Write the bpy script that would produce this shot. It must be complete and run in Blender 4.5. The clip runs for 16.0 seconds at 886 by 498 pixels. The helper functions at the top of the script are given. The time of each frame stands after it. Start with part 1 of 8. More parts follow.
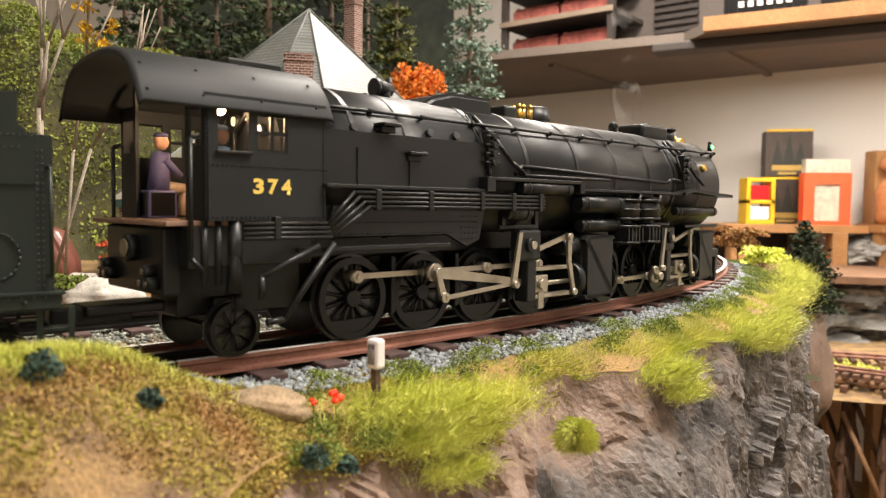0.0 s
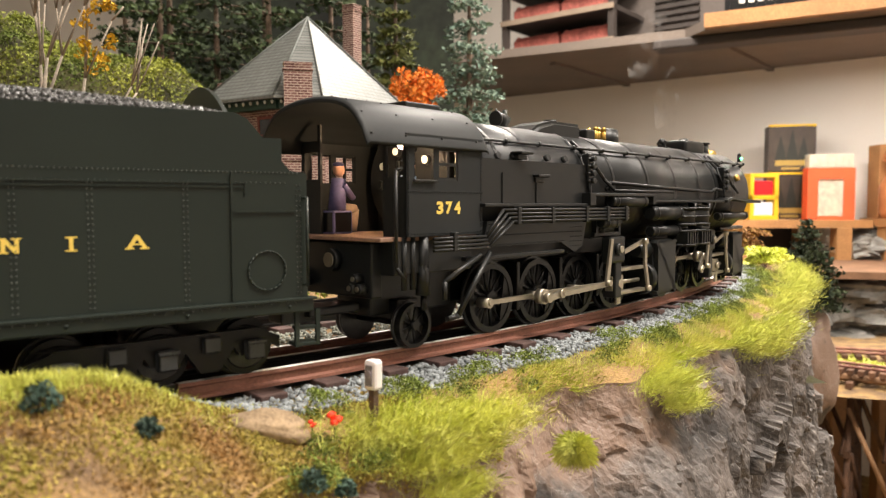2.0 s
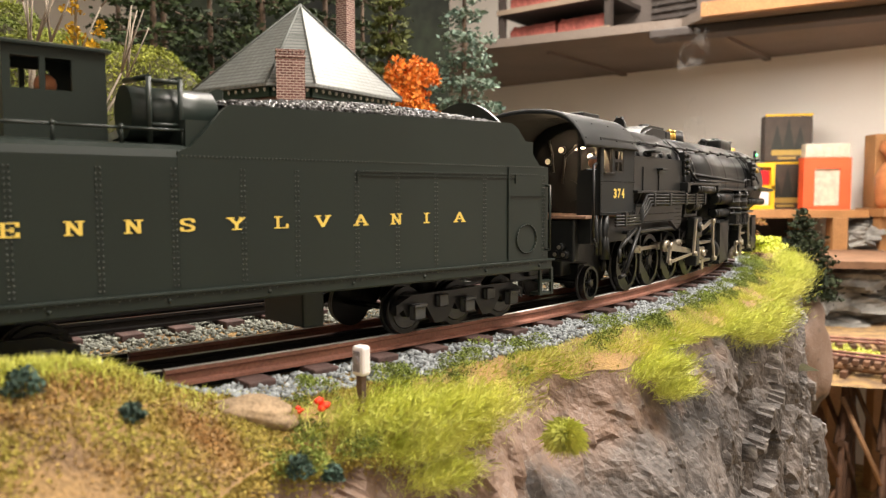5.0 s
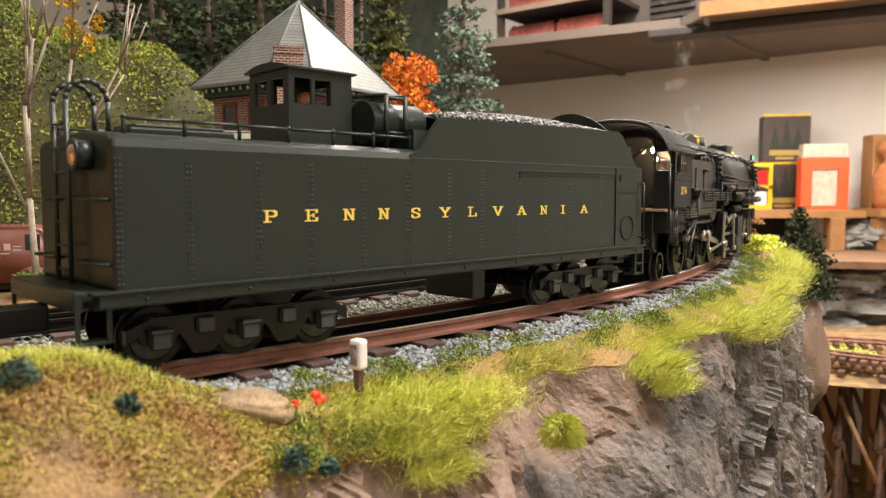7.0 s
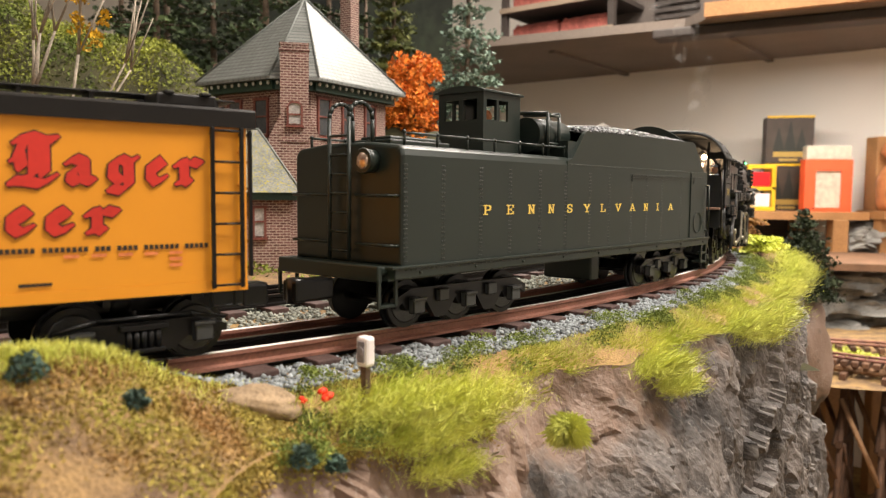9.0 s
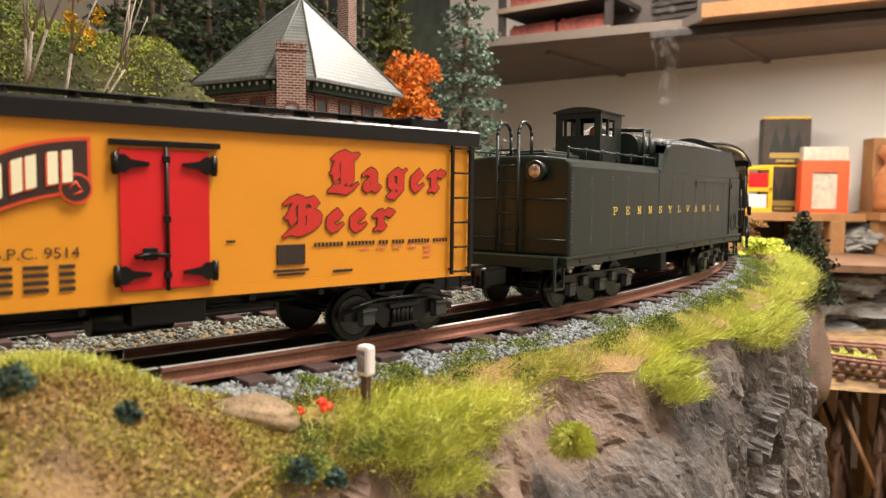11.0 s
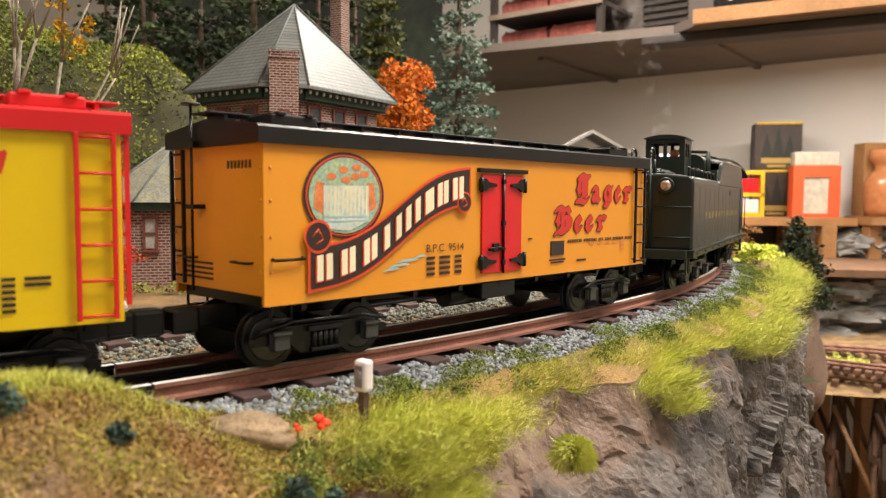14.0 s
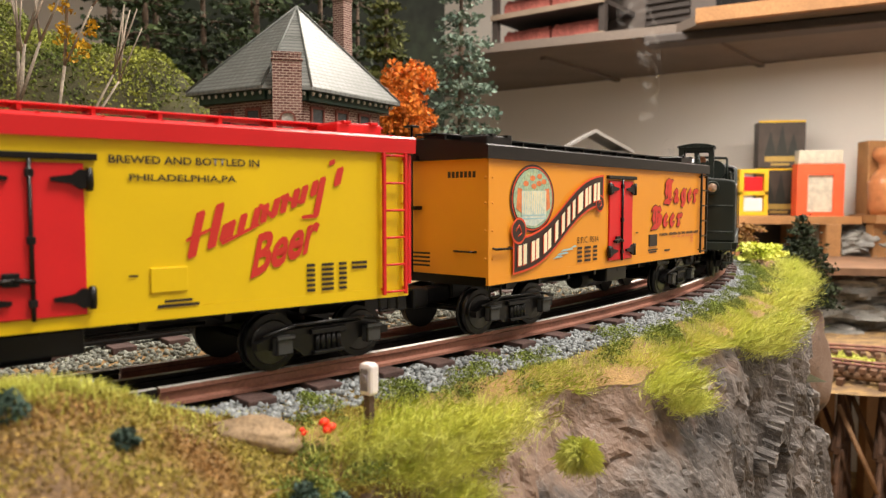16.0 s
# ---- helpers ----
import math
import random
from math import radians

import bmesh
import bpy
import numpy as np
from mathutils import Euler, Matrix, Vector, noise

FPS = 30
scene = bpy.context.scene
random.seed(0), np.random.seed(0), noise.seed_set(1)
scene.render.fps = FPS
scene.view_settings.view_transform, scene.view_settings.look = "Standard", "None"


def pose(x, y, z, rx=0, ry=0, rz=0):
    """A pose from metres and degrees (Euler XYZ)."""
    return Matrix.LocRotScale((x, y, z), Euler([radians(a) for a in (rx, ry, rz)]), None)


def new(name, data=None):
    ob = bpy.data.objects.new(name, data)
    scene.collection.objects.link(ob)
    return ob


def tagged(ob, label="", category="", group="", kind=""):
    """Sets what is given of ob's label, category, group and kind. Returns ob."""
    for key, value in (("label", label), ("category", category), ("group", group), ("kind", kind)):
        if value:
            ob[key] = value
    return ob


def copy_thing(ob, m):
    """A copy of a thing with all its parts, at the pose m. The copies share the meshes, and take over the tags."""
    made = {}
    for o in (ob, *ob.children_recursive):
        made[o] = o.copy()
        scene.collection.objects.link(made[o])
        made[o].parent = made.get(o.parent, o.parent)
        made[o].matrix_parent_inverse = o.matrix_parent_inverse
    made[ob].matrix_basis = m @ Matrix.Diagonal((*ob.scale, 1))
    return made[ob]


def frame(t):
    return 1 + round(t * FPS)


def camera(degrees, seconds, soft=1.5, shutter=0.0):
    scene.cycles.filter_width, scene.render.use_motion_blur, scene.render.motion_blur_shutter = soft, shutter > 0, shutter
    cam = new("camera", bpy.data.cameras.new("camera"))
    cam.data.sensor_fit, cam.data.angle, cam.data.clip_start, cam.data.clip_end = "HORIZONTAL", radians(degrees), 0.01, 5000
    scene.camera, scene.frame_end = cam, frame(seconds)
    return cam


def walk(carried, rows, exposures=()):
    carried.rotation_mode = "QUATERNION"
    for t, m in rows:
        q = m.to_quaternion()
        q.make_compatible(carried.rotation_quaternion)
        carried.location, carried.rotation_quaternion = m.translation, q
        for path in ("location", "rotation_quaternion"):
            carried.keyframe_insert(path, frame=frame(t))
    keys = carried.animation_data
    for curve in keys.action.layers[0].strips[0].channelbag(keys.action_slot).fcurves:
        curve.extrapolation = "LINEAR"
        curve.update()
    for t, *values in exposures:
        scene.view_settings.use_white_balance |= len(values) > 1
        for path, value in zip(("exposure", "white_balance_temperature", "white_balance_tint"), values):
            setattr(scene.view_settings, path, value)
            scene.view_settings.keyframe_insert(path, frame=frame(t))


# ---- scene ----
# Camera: carried by a steady pair of arms beside a model railway
VIEW = [
    (0.0, -0.0021, -0.0051, 0.0490, -0.069, -3.244, 0.646),
    (0.5, -0.0024, -0.0025, 0.0474, -0.118, -3.364, 0.684),
    (1.0, -0.0020, -0.0022, 0.0496, -0.111, -3.467, 0.535),
    (1.5, -0.0012, -0.0037, 0.0513, 0.028, -3.385, 0.227),
    (2.0, 0.0005, -0.0060, 0.0559, 0.271, -3.418, -0.145),
    (2.5, 0.0016, -0.0066, 0.0542, 0.347, -3.528, -0.218),
    (3.0, 0.0021, -0.0051, 0.0548, 0.257, -3.732, -0.113),
    (3.5, 0.0016, -0.0051, 0.0545, 0.218, -3.813, -0.119),
    (4.0, 0.0021, -0.0053, 0.0543, 0.193, -3.941, -0.291),
    (6.5, 0.0037, -0.0034, 0.0531, -0.169, -4.209, 0.024),
    (7.0, 0.0032, -0.0040, 0.0524, -0.107, -4.179, 0.009),
    (7.5, 0.0029, -0.0041, 0.0523, -0.094, -4.274, 0.214),
    (8.0, 0.0025, -0.0044, 0.0507, -0.000, -4.257, 0.221),
    (8.5, 0.0022, -0.0028, 0.0508, 0.026, -4.307, 0.394),
    (9.0, 0.0013, -0.0037, 0.0520, 0.021, -4.263, 0.491),
    (9.5, 0.0001, -0.0030, 0.0529, 0.009, -4.203, 0.654),
    (12.0, -0.0008, 0.0063, 0.0532, -0.495, -4.368, 0.570),
    (12.5, 0.0004, 0.0071, 0.0519, -0.580, -4.419, 0.643),
    (13.0, -0.0004, 0.0078, 0.0514, -0.757, -4.204, 0.622),
    (13.5, -0.0017, 0.0081, 0.0512, -0.875, -3.861, 0.553),
    (14.0, -0.0024, 0.0071, 0.0546, -0.858, -3.790, 0.328),
    (14.5, -0.0017, 0.0062, 0.0559, -0.753, -3.797, -0.159),
    (15.0, -0.0031, 0.0084, 0.0539, -0.782, -3.884, -0.061),
    (15.5, -0.0033, 0.0082, 0.0553, -0.649, -3.816, -0.110),
    (16.0, -0.0029, 0.0077, 0.0553, -0.617, -3.787, 0.028),
]


def held(x, y, z, yaw, tilt, lean):
    return pose(x, y, z, 0, 0, yaw) @ pose(0, 0, 0, 90 + tilt) @ pose(0, 0, 0, 0, 0, lean)


cam = camera(61.263, 16.0, soft=1.25)
cam.data.dof.use_dof, cam.data.dof.focus_distance, cam.data.dof.aperture_fstop = True, 0.37, 21.0
walk(cam, [(t, held(*r)) for t, *r in VIEW], exposures=((0.0, 0.13), (3.5, 0.18), (7.5, 0.08), (9.5, 0.0), (12.0, -0.12), (16.0, -0.16)))

# ---- light: a closed basement room with ceiling lamps and an added strip under the deck ----
world = bpy.data.worlds.new("room_air")
world.use_nodes = True
world.node_tree.nodes["Background"].inputs[0].default_value = (1, 0.9, 0.78, 1)
world.node_tree.nodes["Background"].inputs[1].default_value = 0.008
scene.world = world


def area_lamp(x, y, sx, sy, watts, turn=0):
    d = bpy.data.lights.new("light_panel", "AREA")
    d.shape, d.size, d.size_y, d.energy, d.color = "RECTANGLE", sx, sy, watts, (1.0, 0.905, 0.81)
    ob = new("light_panel", d)
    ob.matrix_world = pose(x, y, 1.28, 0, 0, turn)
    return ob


area_lamp(0.55, 0.12, 0.6, 0.35, 37)
area_lamp(0.15, -1.5, 1.2, 0.5, 16)
area_lamp(-0.9, 0.3, 0.5, 0.5, 3)
area_lamp(1.55, 0.75, 0.6, 0.4, 25)
# fill strip added under the deck to brighten the wall; none is seen
deck_fill = area_lamp(0.98, 1.86, 0.9, 0.06, 9)
deck_fill.matrix_world = pose(0.98, 1.86, 0.468, 0, 0, -29)
area_lamp(0.42, 1.50, 0.5, 0.5, 44)


# ---- materials ----
def mat(name, color, rough=0.6, metal=0.0, spread=0.15, scale=60, grain=600, bump=0.15, dist=0.0004, color2=None, emit=None, alpha=None, obj_var=0.0):
    """Principled surface with two scales of colour variation and a fine relief. Scales are per metre."""
    m = bpy.data.materials.new(name)
    m.use_nodes = True
    n, l = m.node_tree.nodes, m.node_tree.links
    b = n["Principled BSDF"]
    b.inputs["Roughness"].default_value, b.inputs["Metallic"].default_value = rough, metal
    tc = n.new("ShaderNodeTexCoord")
    n1, n2 = n.new("ShaderNodeTexNoise"), n.new("ShaderNodeTexNoise")
    n1.inputs["Scale"].default_value, n2.inputs["Scale"].default_value = scale, grain
    n1.inputs["Detail"].default_value = 5
    l.new(tc.outputs["Object"], n1.inputs["Vector"]), l.new(tc.outputs["Object"], n2.inputs["Vector"])
    ramp = n.new("ShaderNodeValToRGB")
    c = Vector(color)
    c2 = Vector(color2) if color2 else c * (1 + spread)
    lo = c * (1 - spread) if not color2 else c
    ramp.color_ramp.elements[0].position, ramp.color_ramp.elements[1].position = 0.35, 0.65
    ramp.color_ramp.elements[0].color, ramp.color_ramp.elements[1].color = (*lo, 1), (*c2, 1)
    l.new(n1.outputs["Fac"], ramp.inputs["Fac"])
    mix = n.new("ShaderNodeMix")
    mix.data_type, mix.blend_type = "RGBA", "OVERLAY"
    mix.inputs["Factor"].default_value = min(0.9, spread * 2.5)
    l.new(ramp.outputs["Color"], mix.inputs["A"]), l.new(n2.outputs["Fac"], mix.inputs["B"])
    out = mix.outputs["Result"]
    if obj_var:
        for src in ("ShaderNodeObjectInfo", "ShaderNodeNewGeometry"):
            info = n.new(src)
            hsv = n.new("ShaderNodeHueSaturation")
            mr = n.new("ShaderNodeMapRange")
            mr.inputs["To Min"].default_value, mr.inputs["To Max"].default_value = 1 - obj_var, 1 + obj_var
            l.new(info.outputs["Random" if src.endswith("Info") else "Random Per Island"], mr.inputs["Value"])
            l.new(mr.outputs["Result"], hsv.inputs["Value"]), l.new(out, hsv.inputs["Color"])
            out = hsv.outputs["Color"]
    l.new(out, b.inputs["Base Color"])
    if bump:
        bp = n.new("ShaderNodeBump")
        bp.inputs["Strength"].default_value, bp.inputs["Distance"].default_value = bump, dist
        l.new(n2.outputs["Fac"], bp.inputs["Height"]), l.new(bp.outputs["Normal"], b.inputs["Normal"])
    if emit:
        b.inputs["Emission Color"].default_value, b.inputs["Emission Strength"].default_value = (*emit[:3], 1), emit[3]
    if alpha is not None:
        b.inputs["Alpha"].default_value = alpha
    return m


BLACK = mat("loco_black", (0.0100, 0.0110, 0.0112), 0.40, spread=0.12, scale=40, grain=2500, bump=0.05, dist=0.0001)
GREEN = mat("tender_dark_green", (0.0150, 0.0215, 0.0178), 0.36, spread=0.08, scale=25, grain=2500, bump=0.06, dist=0.0001)
FRAMEB = mat("frame_black", (0.0038, 0.0038, 0.0040), 0.34, spread=0.2, scale=120, grain=2000, bump=0.1, dist=0.0001)
STEEL = mat("valve_gear_steel", (0.42, 0.38, 0.31), 0.40, 0.9, spread=0.1, scale=150, grain=3000, bump=0.05, dist=0.0001)
# bright rail tops: the lamps' gleam is put into a near-white colour
RAILTOP = mat("gleam_white_rail", (0.92, 0.90, 0.87), 0.5, 0.2, spread=0.1, scale=90, grain=900, bump=0.05)
RAILSIDE = mat("rust_painted_rail", (0.26, 0.115, 0.08), 0.6, spread=0.18, scale=50, grain=900, bump=0.1)
RAILDARK = mat("blackened_rail", (0.02, 0.018, 0.017), 0.3, 0.6, spread=0.15)
TIE = mat("brown_tie", (0.075, 0.042, 0.036), 0.75, spread=0.25, scale=120, grain=1500, bump=0.4, obj_var=0.2)
BALLAST = mat("grey_ballast", (0.215, 0.235, 0.24), 0.9, spread=0.2, scale=300, grain=2500, bump=0.4, obj_var=0.45)
OCHREYEL = mat("orange_yellow_paint", (0.74, 0.295, 0.020), 0.4, spread=0.03, scale=30, grain=2500, bump=0.03, dist=0.0001)
YELLOW = mat("lemon_yellow_paint", (0.74, 0.51, 0.004), 0.35, spread=0.03, scale=30, grain=2500, bump=0.03, dist=0.0001)
RED = mat("red_paint", (0.62, 0.012, 0.016), 0.4, spread=0.05, scale=40, grain=2500, bump=0.03, dist=0.0001)
ROOFB = mat("roof_black", (0.010, 0.009, 0.009), 0.4, spread=0.15, scale=60, grain=2000, bump=0.1)
GOLD = mat("gold_lettering", (0.75, 0.55, 0.11), 0.45, spread=0.06, bump=0)
PRINTB = mat("black_print", (0.03, 0.02, 0.015), 0.5, spread=0.1, bump=0)
PRINTR = mat("red_print", (0.55, 0.03, 0.02), 0.45, spread=0.06, bump=0)
CREAM = mat("cream_print", (0.85, 0.78, 0.55), 0.5, spread=0.06, bump=0)
WALLP = mat("beige_wall_paint", (0.88, 0.83, 0.76), 0.85, spread=0.03, scale=2, grain=300, bump=0.05)
SOIL = mat("ochre_soil", (0.20, 0.12, 0.05), 0.95, spread=0.3, scale=35, grain=700, bump=0.5, dist=0.001, color2=(0.36, 0.24, 0.08))
ROCK = mat("grey_brown_rock", (0.11, 0.095, 0.085), 0.8, spread=0.3, scale=25, grain=400, bump=0.5, dist=0.002, color2=(0.24, 0.20, 0.175))
SLATE = mat("grey_green_slate", (0.21, 0.23, 0.21), 0.6, spread=0.15, scale=40, grain=500, bump=0.3, obj_var=0.08)
WOOD = mat("pine_wood", (0.36, 0.18, 0.068), 0.55, spread=0.15, scale=12, grain=200, bump=0.1)
DARKW = mat("dark_fascia", (0.05, 0.04, 0.035), 0.6, spread=0.15, scale=8, grain=200, bump=0.1)
CABB = mat("cabinet_brown", (0.105, 0.086, 0.075), 0.7, spread=0.1, scale=5, grain=200, bump=0.1)
BROWN = mat("soffit_brown", (0.165, 0.132, 0.108), 0.8, spread=0.1, scale=5, grain=200, bump=0.1)
for _m in (BLACK, GREEN, FRAMEB, ROOFB):
    _m.node_tree.nodes["Principled BSDF"].inputs["Specular IOR Level"].default_value = 0.36


# ---- mesh helpers ----
def part(name, bm, material, parent=None, label=""):
    me = bpy.data.meshes.new(name)
    bm.normal_update()
    bm.to_mesh(me)
    bm.free()
    for m in material if isinstance(material, (list, tuple)) else [material]:
        me.materials.append(m)
    ob = new(name, me)
    if parent:
        ob.parent = parent
    if label:
        tagged(ob, label)
    return ob


def islands(name, bm, material, parent, rest):
    """Each loose piece as a part of its own; the first takes the name, the others are called rest."""
    bm.verts.index_update()
    seen, made = set(), []
    for v in list(bm.verts):
        if v in seen:
            continue
        stack, group = [v], []
        seen.add(v)
        while stack:
            q = stack.pop()
            group.append(q)
            for e in q.link_edges:
                o = e.other_vert(q)
                if o not in seen:
                    seen.add(o)
                    stack.append(o)
        one, new_v = B(), {}
        for q in group:
            new_v[q] = one.verts.new(q.co)
        for f in {f for q in group for f in q.link_faces}:
            g = one.faces.new([new_v[q] for q in f.verts])
            g.smooth, g.material_index = f.smooth, f.material_index
        made.append(part(rest if made else name, one, material, parent))
    bm.free()
    return made


def thing(name, label, category, group="", kind="", at=None):
    ob = new(name)
    ob.empty_display_size = 0.02
    if at:
        ob.matrix_world = at
    return tagged(ob, label, category, group, kind)


def box(bm, x0, x1, y0, y1, z0, z1, bevel=0.0, mi=0):
    m = Matrix.LocRotScale(((x0 + x1) / 2, (y0 + y1) / 2, (z0 + z1) / 2), None, (abs(x1 - x0), abs(y1 - y0), abs(z1 - z0)))
    r = bmesh.ops.create_cube(bm, size=1, matrix=m)
    fs = {f for v in r["verts"] for f in v.link_faces}
    for f in fs:
        f.material_index = mi
    if bevel:
        es = list({e for v in r["verts"] for e in v.link_edges})
        bmesh.ops.bevel(bm, geom=es, offset=bevel, segments=2, affect="EDGES", profile=0.5)
    return bm


def cyl(bm, p0, p1, r, r2=None, seg=20, smooth=True, mi=0):
    p0, p1 = Vector(p0), Vector(p1)
    d = p1 - p0
    m = Matrix.Translation((p0 + p1) / 2) @ d.to_track_quat("Z", "Y").to_matrix().to_4x4()
    r_ = bmesh.ops.create_cone(bm, cap_ends=True, segments=seg, radius1=r, radius2=r if r2 is None else r2, depth=d.length, matrix=m)
    for f in {f for v in r_["verts"] for f in v.link_faces}:
        f.material_index = mi
        if smooth and len(f.verts) == 4:
            f.smooth = True
    return bm


def tube(bm, pts, r, seg=8, mi=0):
    for a, b in zip(pts, pts[1:]):
        cyl(bm, a, b, r, seg=seg, mi=mi)
    for p in pts[1:-1]:
        s = bmesh.ops.create_icosphere(bm, subdivisions=1, radius=r * 1.02, matrix=Matrix.Translation(p))
        for f in {f for v in s["verts"] for f in v.link_faces}:
            f.smooth, f.material_index = True, mi
    return bm


def ball(bm, p, r, sub=2, scale=(1, 1, 1), mi=0):
    s = bmesh.ops.create_icosphere(bm, subdivisions=sub, radius=r, matrix=Matrix.Translation(p) @ Matrix.Diagonal((*scale, 1)))
    for f in {f for v in s["verts"] for f in v.link_faces}:
        f.smooth, f.material_index = True, mi
    return bm


def prism(bm, outline, y0, y1, mi=0):
    """Closed outline of (x, z), extruded along y from y0 to y1."""
    a = [bm.verts.new((x, y0, z)) for x, z in outline]
    b = [bm.verts.new((x, y1, z)) for x, z in outline]
    fs = [bm.faces.new(a), bm.faces.new(b[::-1])]
    for i in range(len(a)):
        j = (i + 1) % len(a)
        fs.append(bm.faces.new((a[j], a[i], b[i], b[j])))
    for f in fs:
        f.material_index = mi
    bmesh.ops.recalc_face_normals(bm, faces=fs)
    return bm


def B():
    return bmesh.new()


def sheet(nu, nv, fn):
    """Grid mesh from a function of (u, v) in 0..1."""
    bm = B()
    g = [[bm.verts.new(fn(i / nu, j / nv)) for j in range(nv + 1)] for i in range(nu + 1)]
    for i in range(nu):
        for j in range(nv):
            bm.faces.new((g[i][j], g[i + 1][j], g[i + 1][j + 1], g[i][j + 1])).smooth = True
    bmesh.ops.recalc_face_normals(bm, faces=bm.faces)
    return bm


# ---- the line of the main track: a curve that tightens towards the far end ----
X0, Y0, TH0, K0, K1 = 0.0734, 0.4048, 0.8716, 0.8624, 0.9391
GAUGE = 0.0345
_S = np.linspace(-1.7, 1.5, 3201)
_SC = np.clip(_S, -0.9, 1.2)
_TH = TH0 + K0 * _SC + K1 * _SC * _SC / 2 + (K0 + K1 * _SC) * (_S - _SC)
_h = _S[1] - _S[0]
_PX = np.concatenate([[0], np.cumsum((np.cos(_TH[1:]) + np.cos(_TH[:-1])) / 2 * _h)])
_PY = np.concatenate([[0], np.cumsum((np.sin(_TH[1:]) + np.sin(_TH[:-1])) / 2 * _h)])
_PX += X0 - np.interp(0, _S, _PX)
_PY += Y0 - np.interp(0, _S, _PY)


def line_at(s, n=0.0):
    """Point of the line at length s, n metres to its outer side, and the heading in radians."""
    th = float(np.interp(s, _S, _TH))
    return float(np.interp(s, _S, _PX)) + n * math.sin(th), float(np.interp(s, _S, _PY)) - n * math.cos(th), th


def on_line(s, n=0.0, z=0.0):
    x, y, th = line_at(s, n)
    return pose(x, y, z, 0, 0, math.degrees(th))


def riding(s, wheelbase):
    """Pose of a vehicle whose two pivots stand on the line, its middle at length s."""
    a, b = line_at(s - wheelbase / 2), line_at(s + wheelbase / 2)
    return pose((a[0] + b[0]) / 2, (a[1] + b[1]) / 2, 0, 0, 0, math.degrees(math.atan2(b[1] - a[1], b[0] - a[0])))


TRAVEL = [(0.0, -0.7129), (0.5, -0.6979), (1.0, -0.6786), (1.5, -0.6576), (2.0, -0.6388), (2.5, -0.6190), (3.0, -0.5979), (3.5, -0.5754), (4.0, -0.5540), (6.5, -0.4481), (7.0, -0.4237), (7.5, -0.3999), (8.0, -0.3765), (8.5, -0.3537), (9.0, -0.3303), (9.5, -0.3061), (12.0, -0.1883), (12.5, -0.1655), (13.0, -0.1430), (13.5, -0.1193), (14.0, -0.0946), (14.5, -0.0716), (15.0, -0.0487), (15.5, -0.0248), (16.0, 0.0000)]


def travelled(t):
    return float(np.interp(t, [a for a, _ in TRAVEL], [b for _, b in TRAVEL]))


# ---- trucks and wheels ----
WHEELS = []  # (object, radius, middle in its parent's space)


def wheel_set(parent, x, r, name="wheel", spokes=0, half=GAUGE / 2, label=""):
    """One axle with two flanged wheels as one turning part."""
    bm = B()
    for sy in (-1, 1):
        y = sy * half
        if spokes:
            for k in range(28):
                a0, a1 = 2 * math.pi * k / 28, 2 * math.pi * (k + 1) / 28
                ring = []
                for a in (a0, a1):
                    ring.append([(q * math.cos(a), q * math.sin(a)) for q in (r * 0.83, r)])
                for d0, d1 in ((0, 1),):
                    vs = [bm.verts.new((p[0], y + dy, p[1])) for p in (ring[0][0], ring[0][1], ring[1][1], ring[1][0]) for dy in (-0.0018, 0.0018)]
                    for q in ((0, 2, 4, 6), (7, 5, 3, 1), (2, 3, 5, 4), (6, 7, 1, 0)):
                        bm.faces.new([vs[i] for i in q])
            cyl(bm, (0, y - sy * 0.0012, 0), (0, y - sy * 0.0026, 0), r * 1.07, seg=32, mi=1)
            cyl(bm, (0, y - 0.0022, 0), (0, y + 0.0022, 0), r * 0.2, seg=16)
            for k in range(spokes):
                a = 2 * math.pi * k / spokes
                cyl(bm, (0, y, 0), (r * 0.86 * math.cos(a), y, r * 0.86 * math.sin(a)), r * 0.055, r * 0.045, seg=6)
            # counterweight
            arc = [(r * 0.84 * math.cos(a), r * 0.84 * math.sin(a)) for a in np.linspace(-2.5, -0.64, 12)]
            if spokes > 9:
                prism(bm, arc, y - 0.0014, y + 0.0014)
        else:
            cyl(bm, (0, y - 0.0018, 0), (0, y + 0.0018, 0), r, seg=32)
            cyl(bm, (0, y - sy * 0.0012, 0), (0, y - sy * 0.0026, 0), r * 1.09, seg=32)
            cyl(bm, (0, y + sy * 0.0018, 0), (0, y + sy * 0.0021, 0), r * 0.8, r * 0.74, seg=28, mi=1)
            cyl(bm, (0, y + sy * 0.0021, 0), (0, y + sy * 0.0036, 0), r * 0.3, r * 0.22, seg=16)
    cyl(bm, (0, -half, 0), (0, half, 0), r * 0.14, seg=10)
    bmesh.ops.recalc_face_normals(bm, faces=bm.faces)
    ob = part(name, bm, [FRAMEB, WHEELRIM], parent, label)
    ob.location = (x, 0, r)
    WHEELS.append((ob, r, (x, 0, r)))
    return ob


WHEELRIM = mat("worn_wheel_face", (0.05, 0.05, 0.05), 0.3, 0.6, spread=0.2, scale=200, grain=2000, bump=0.1, dist=0.0001)


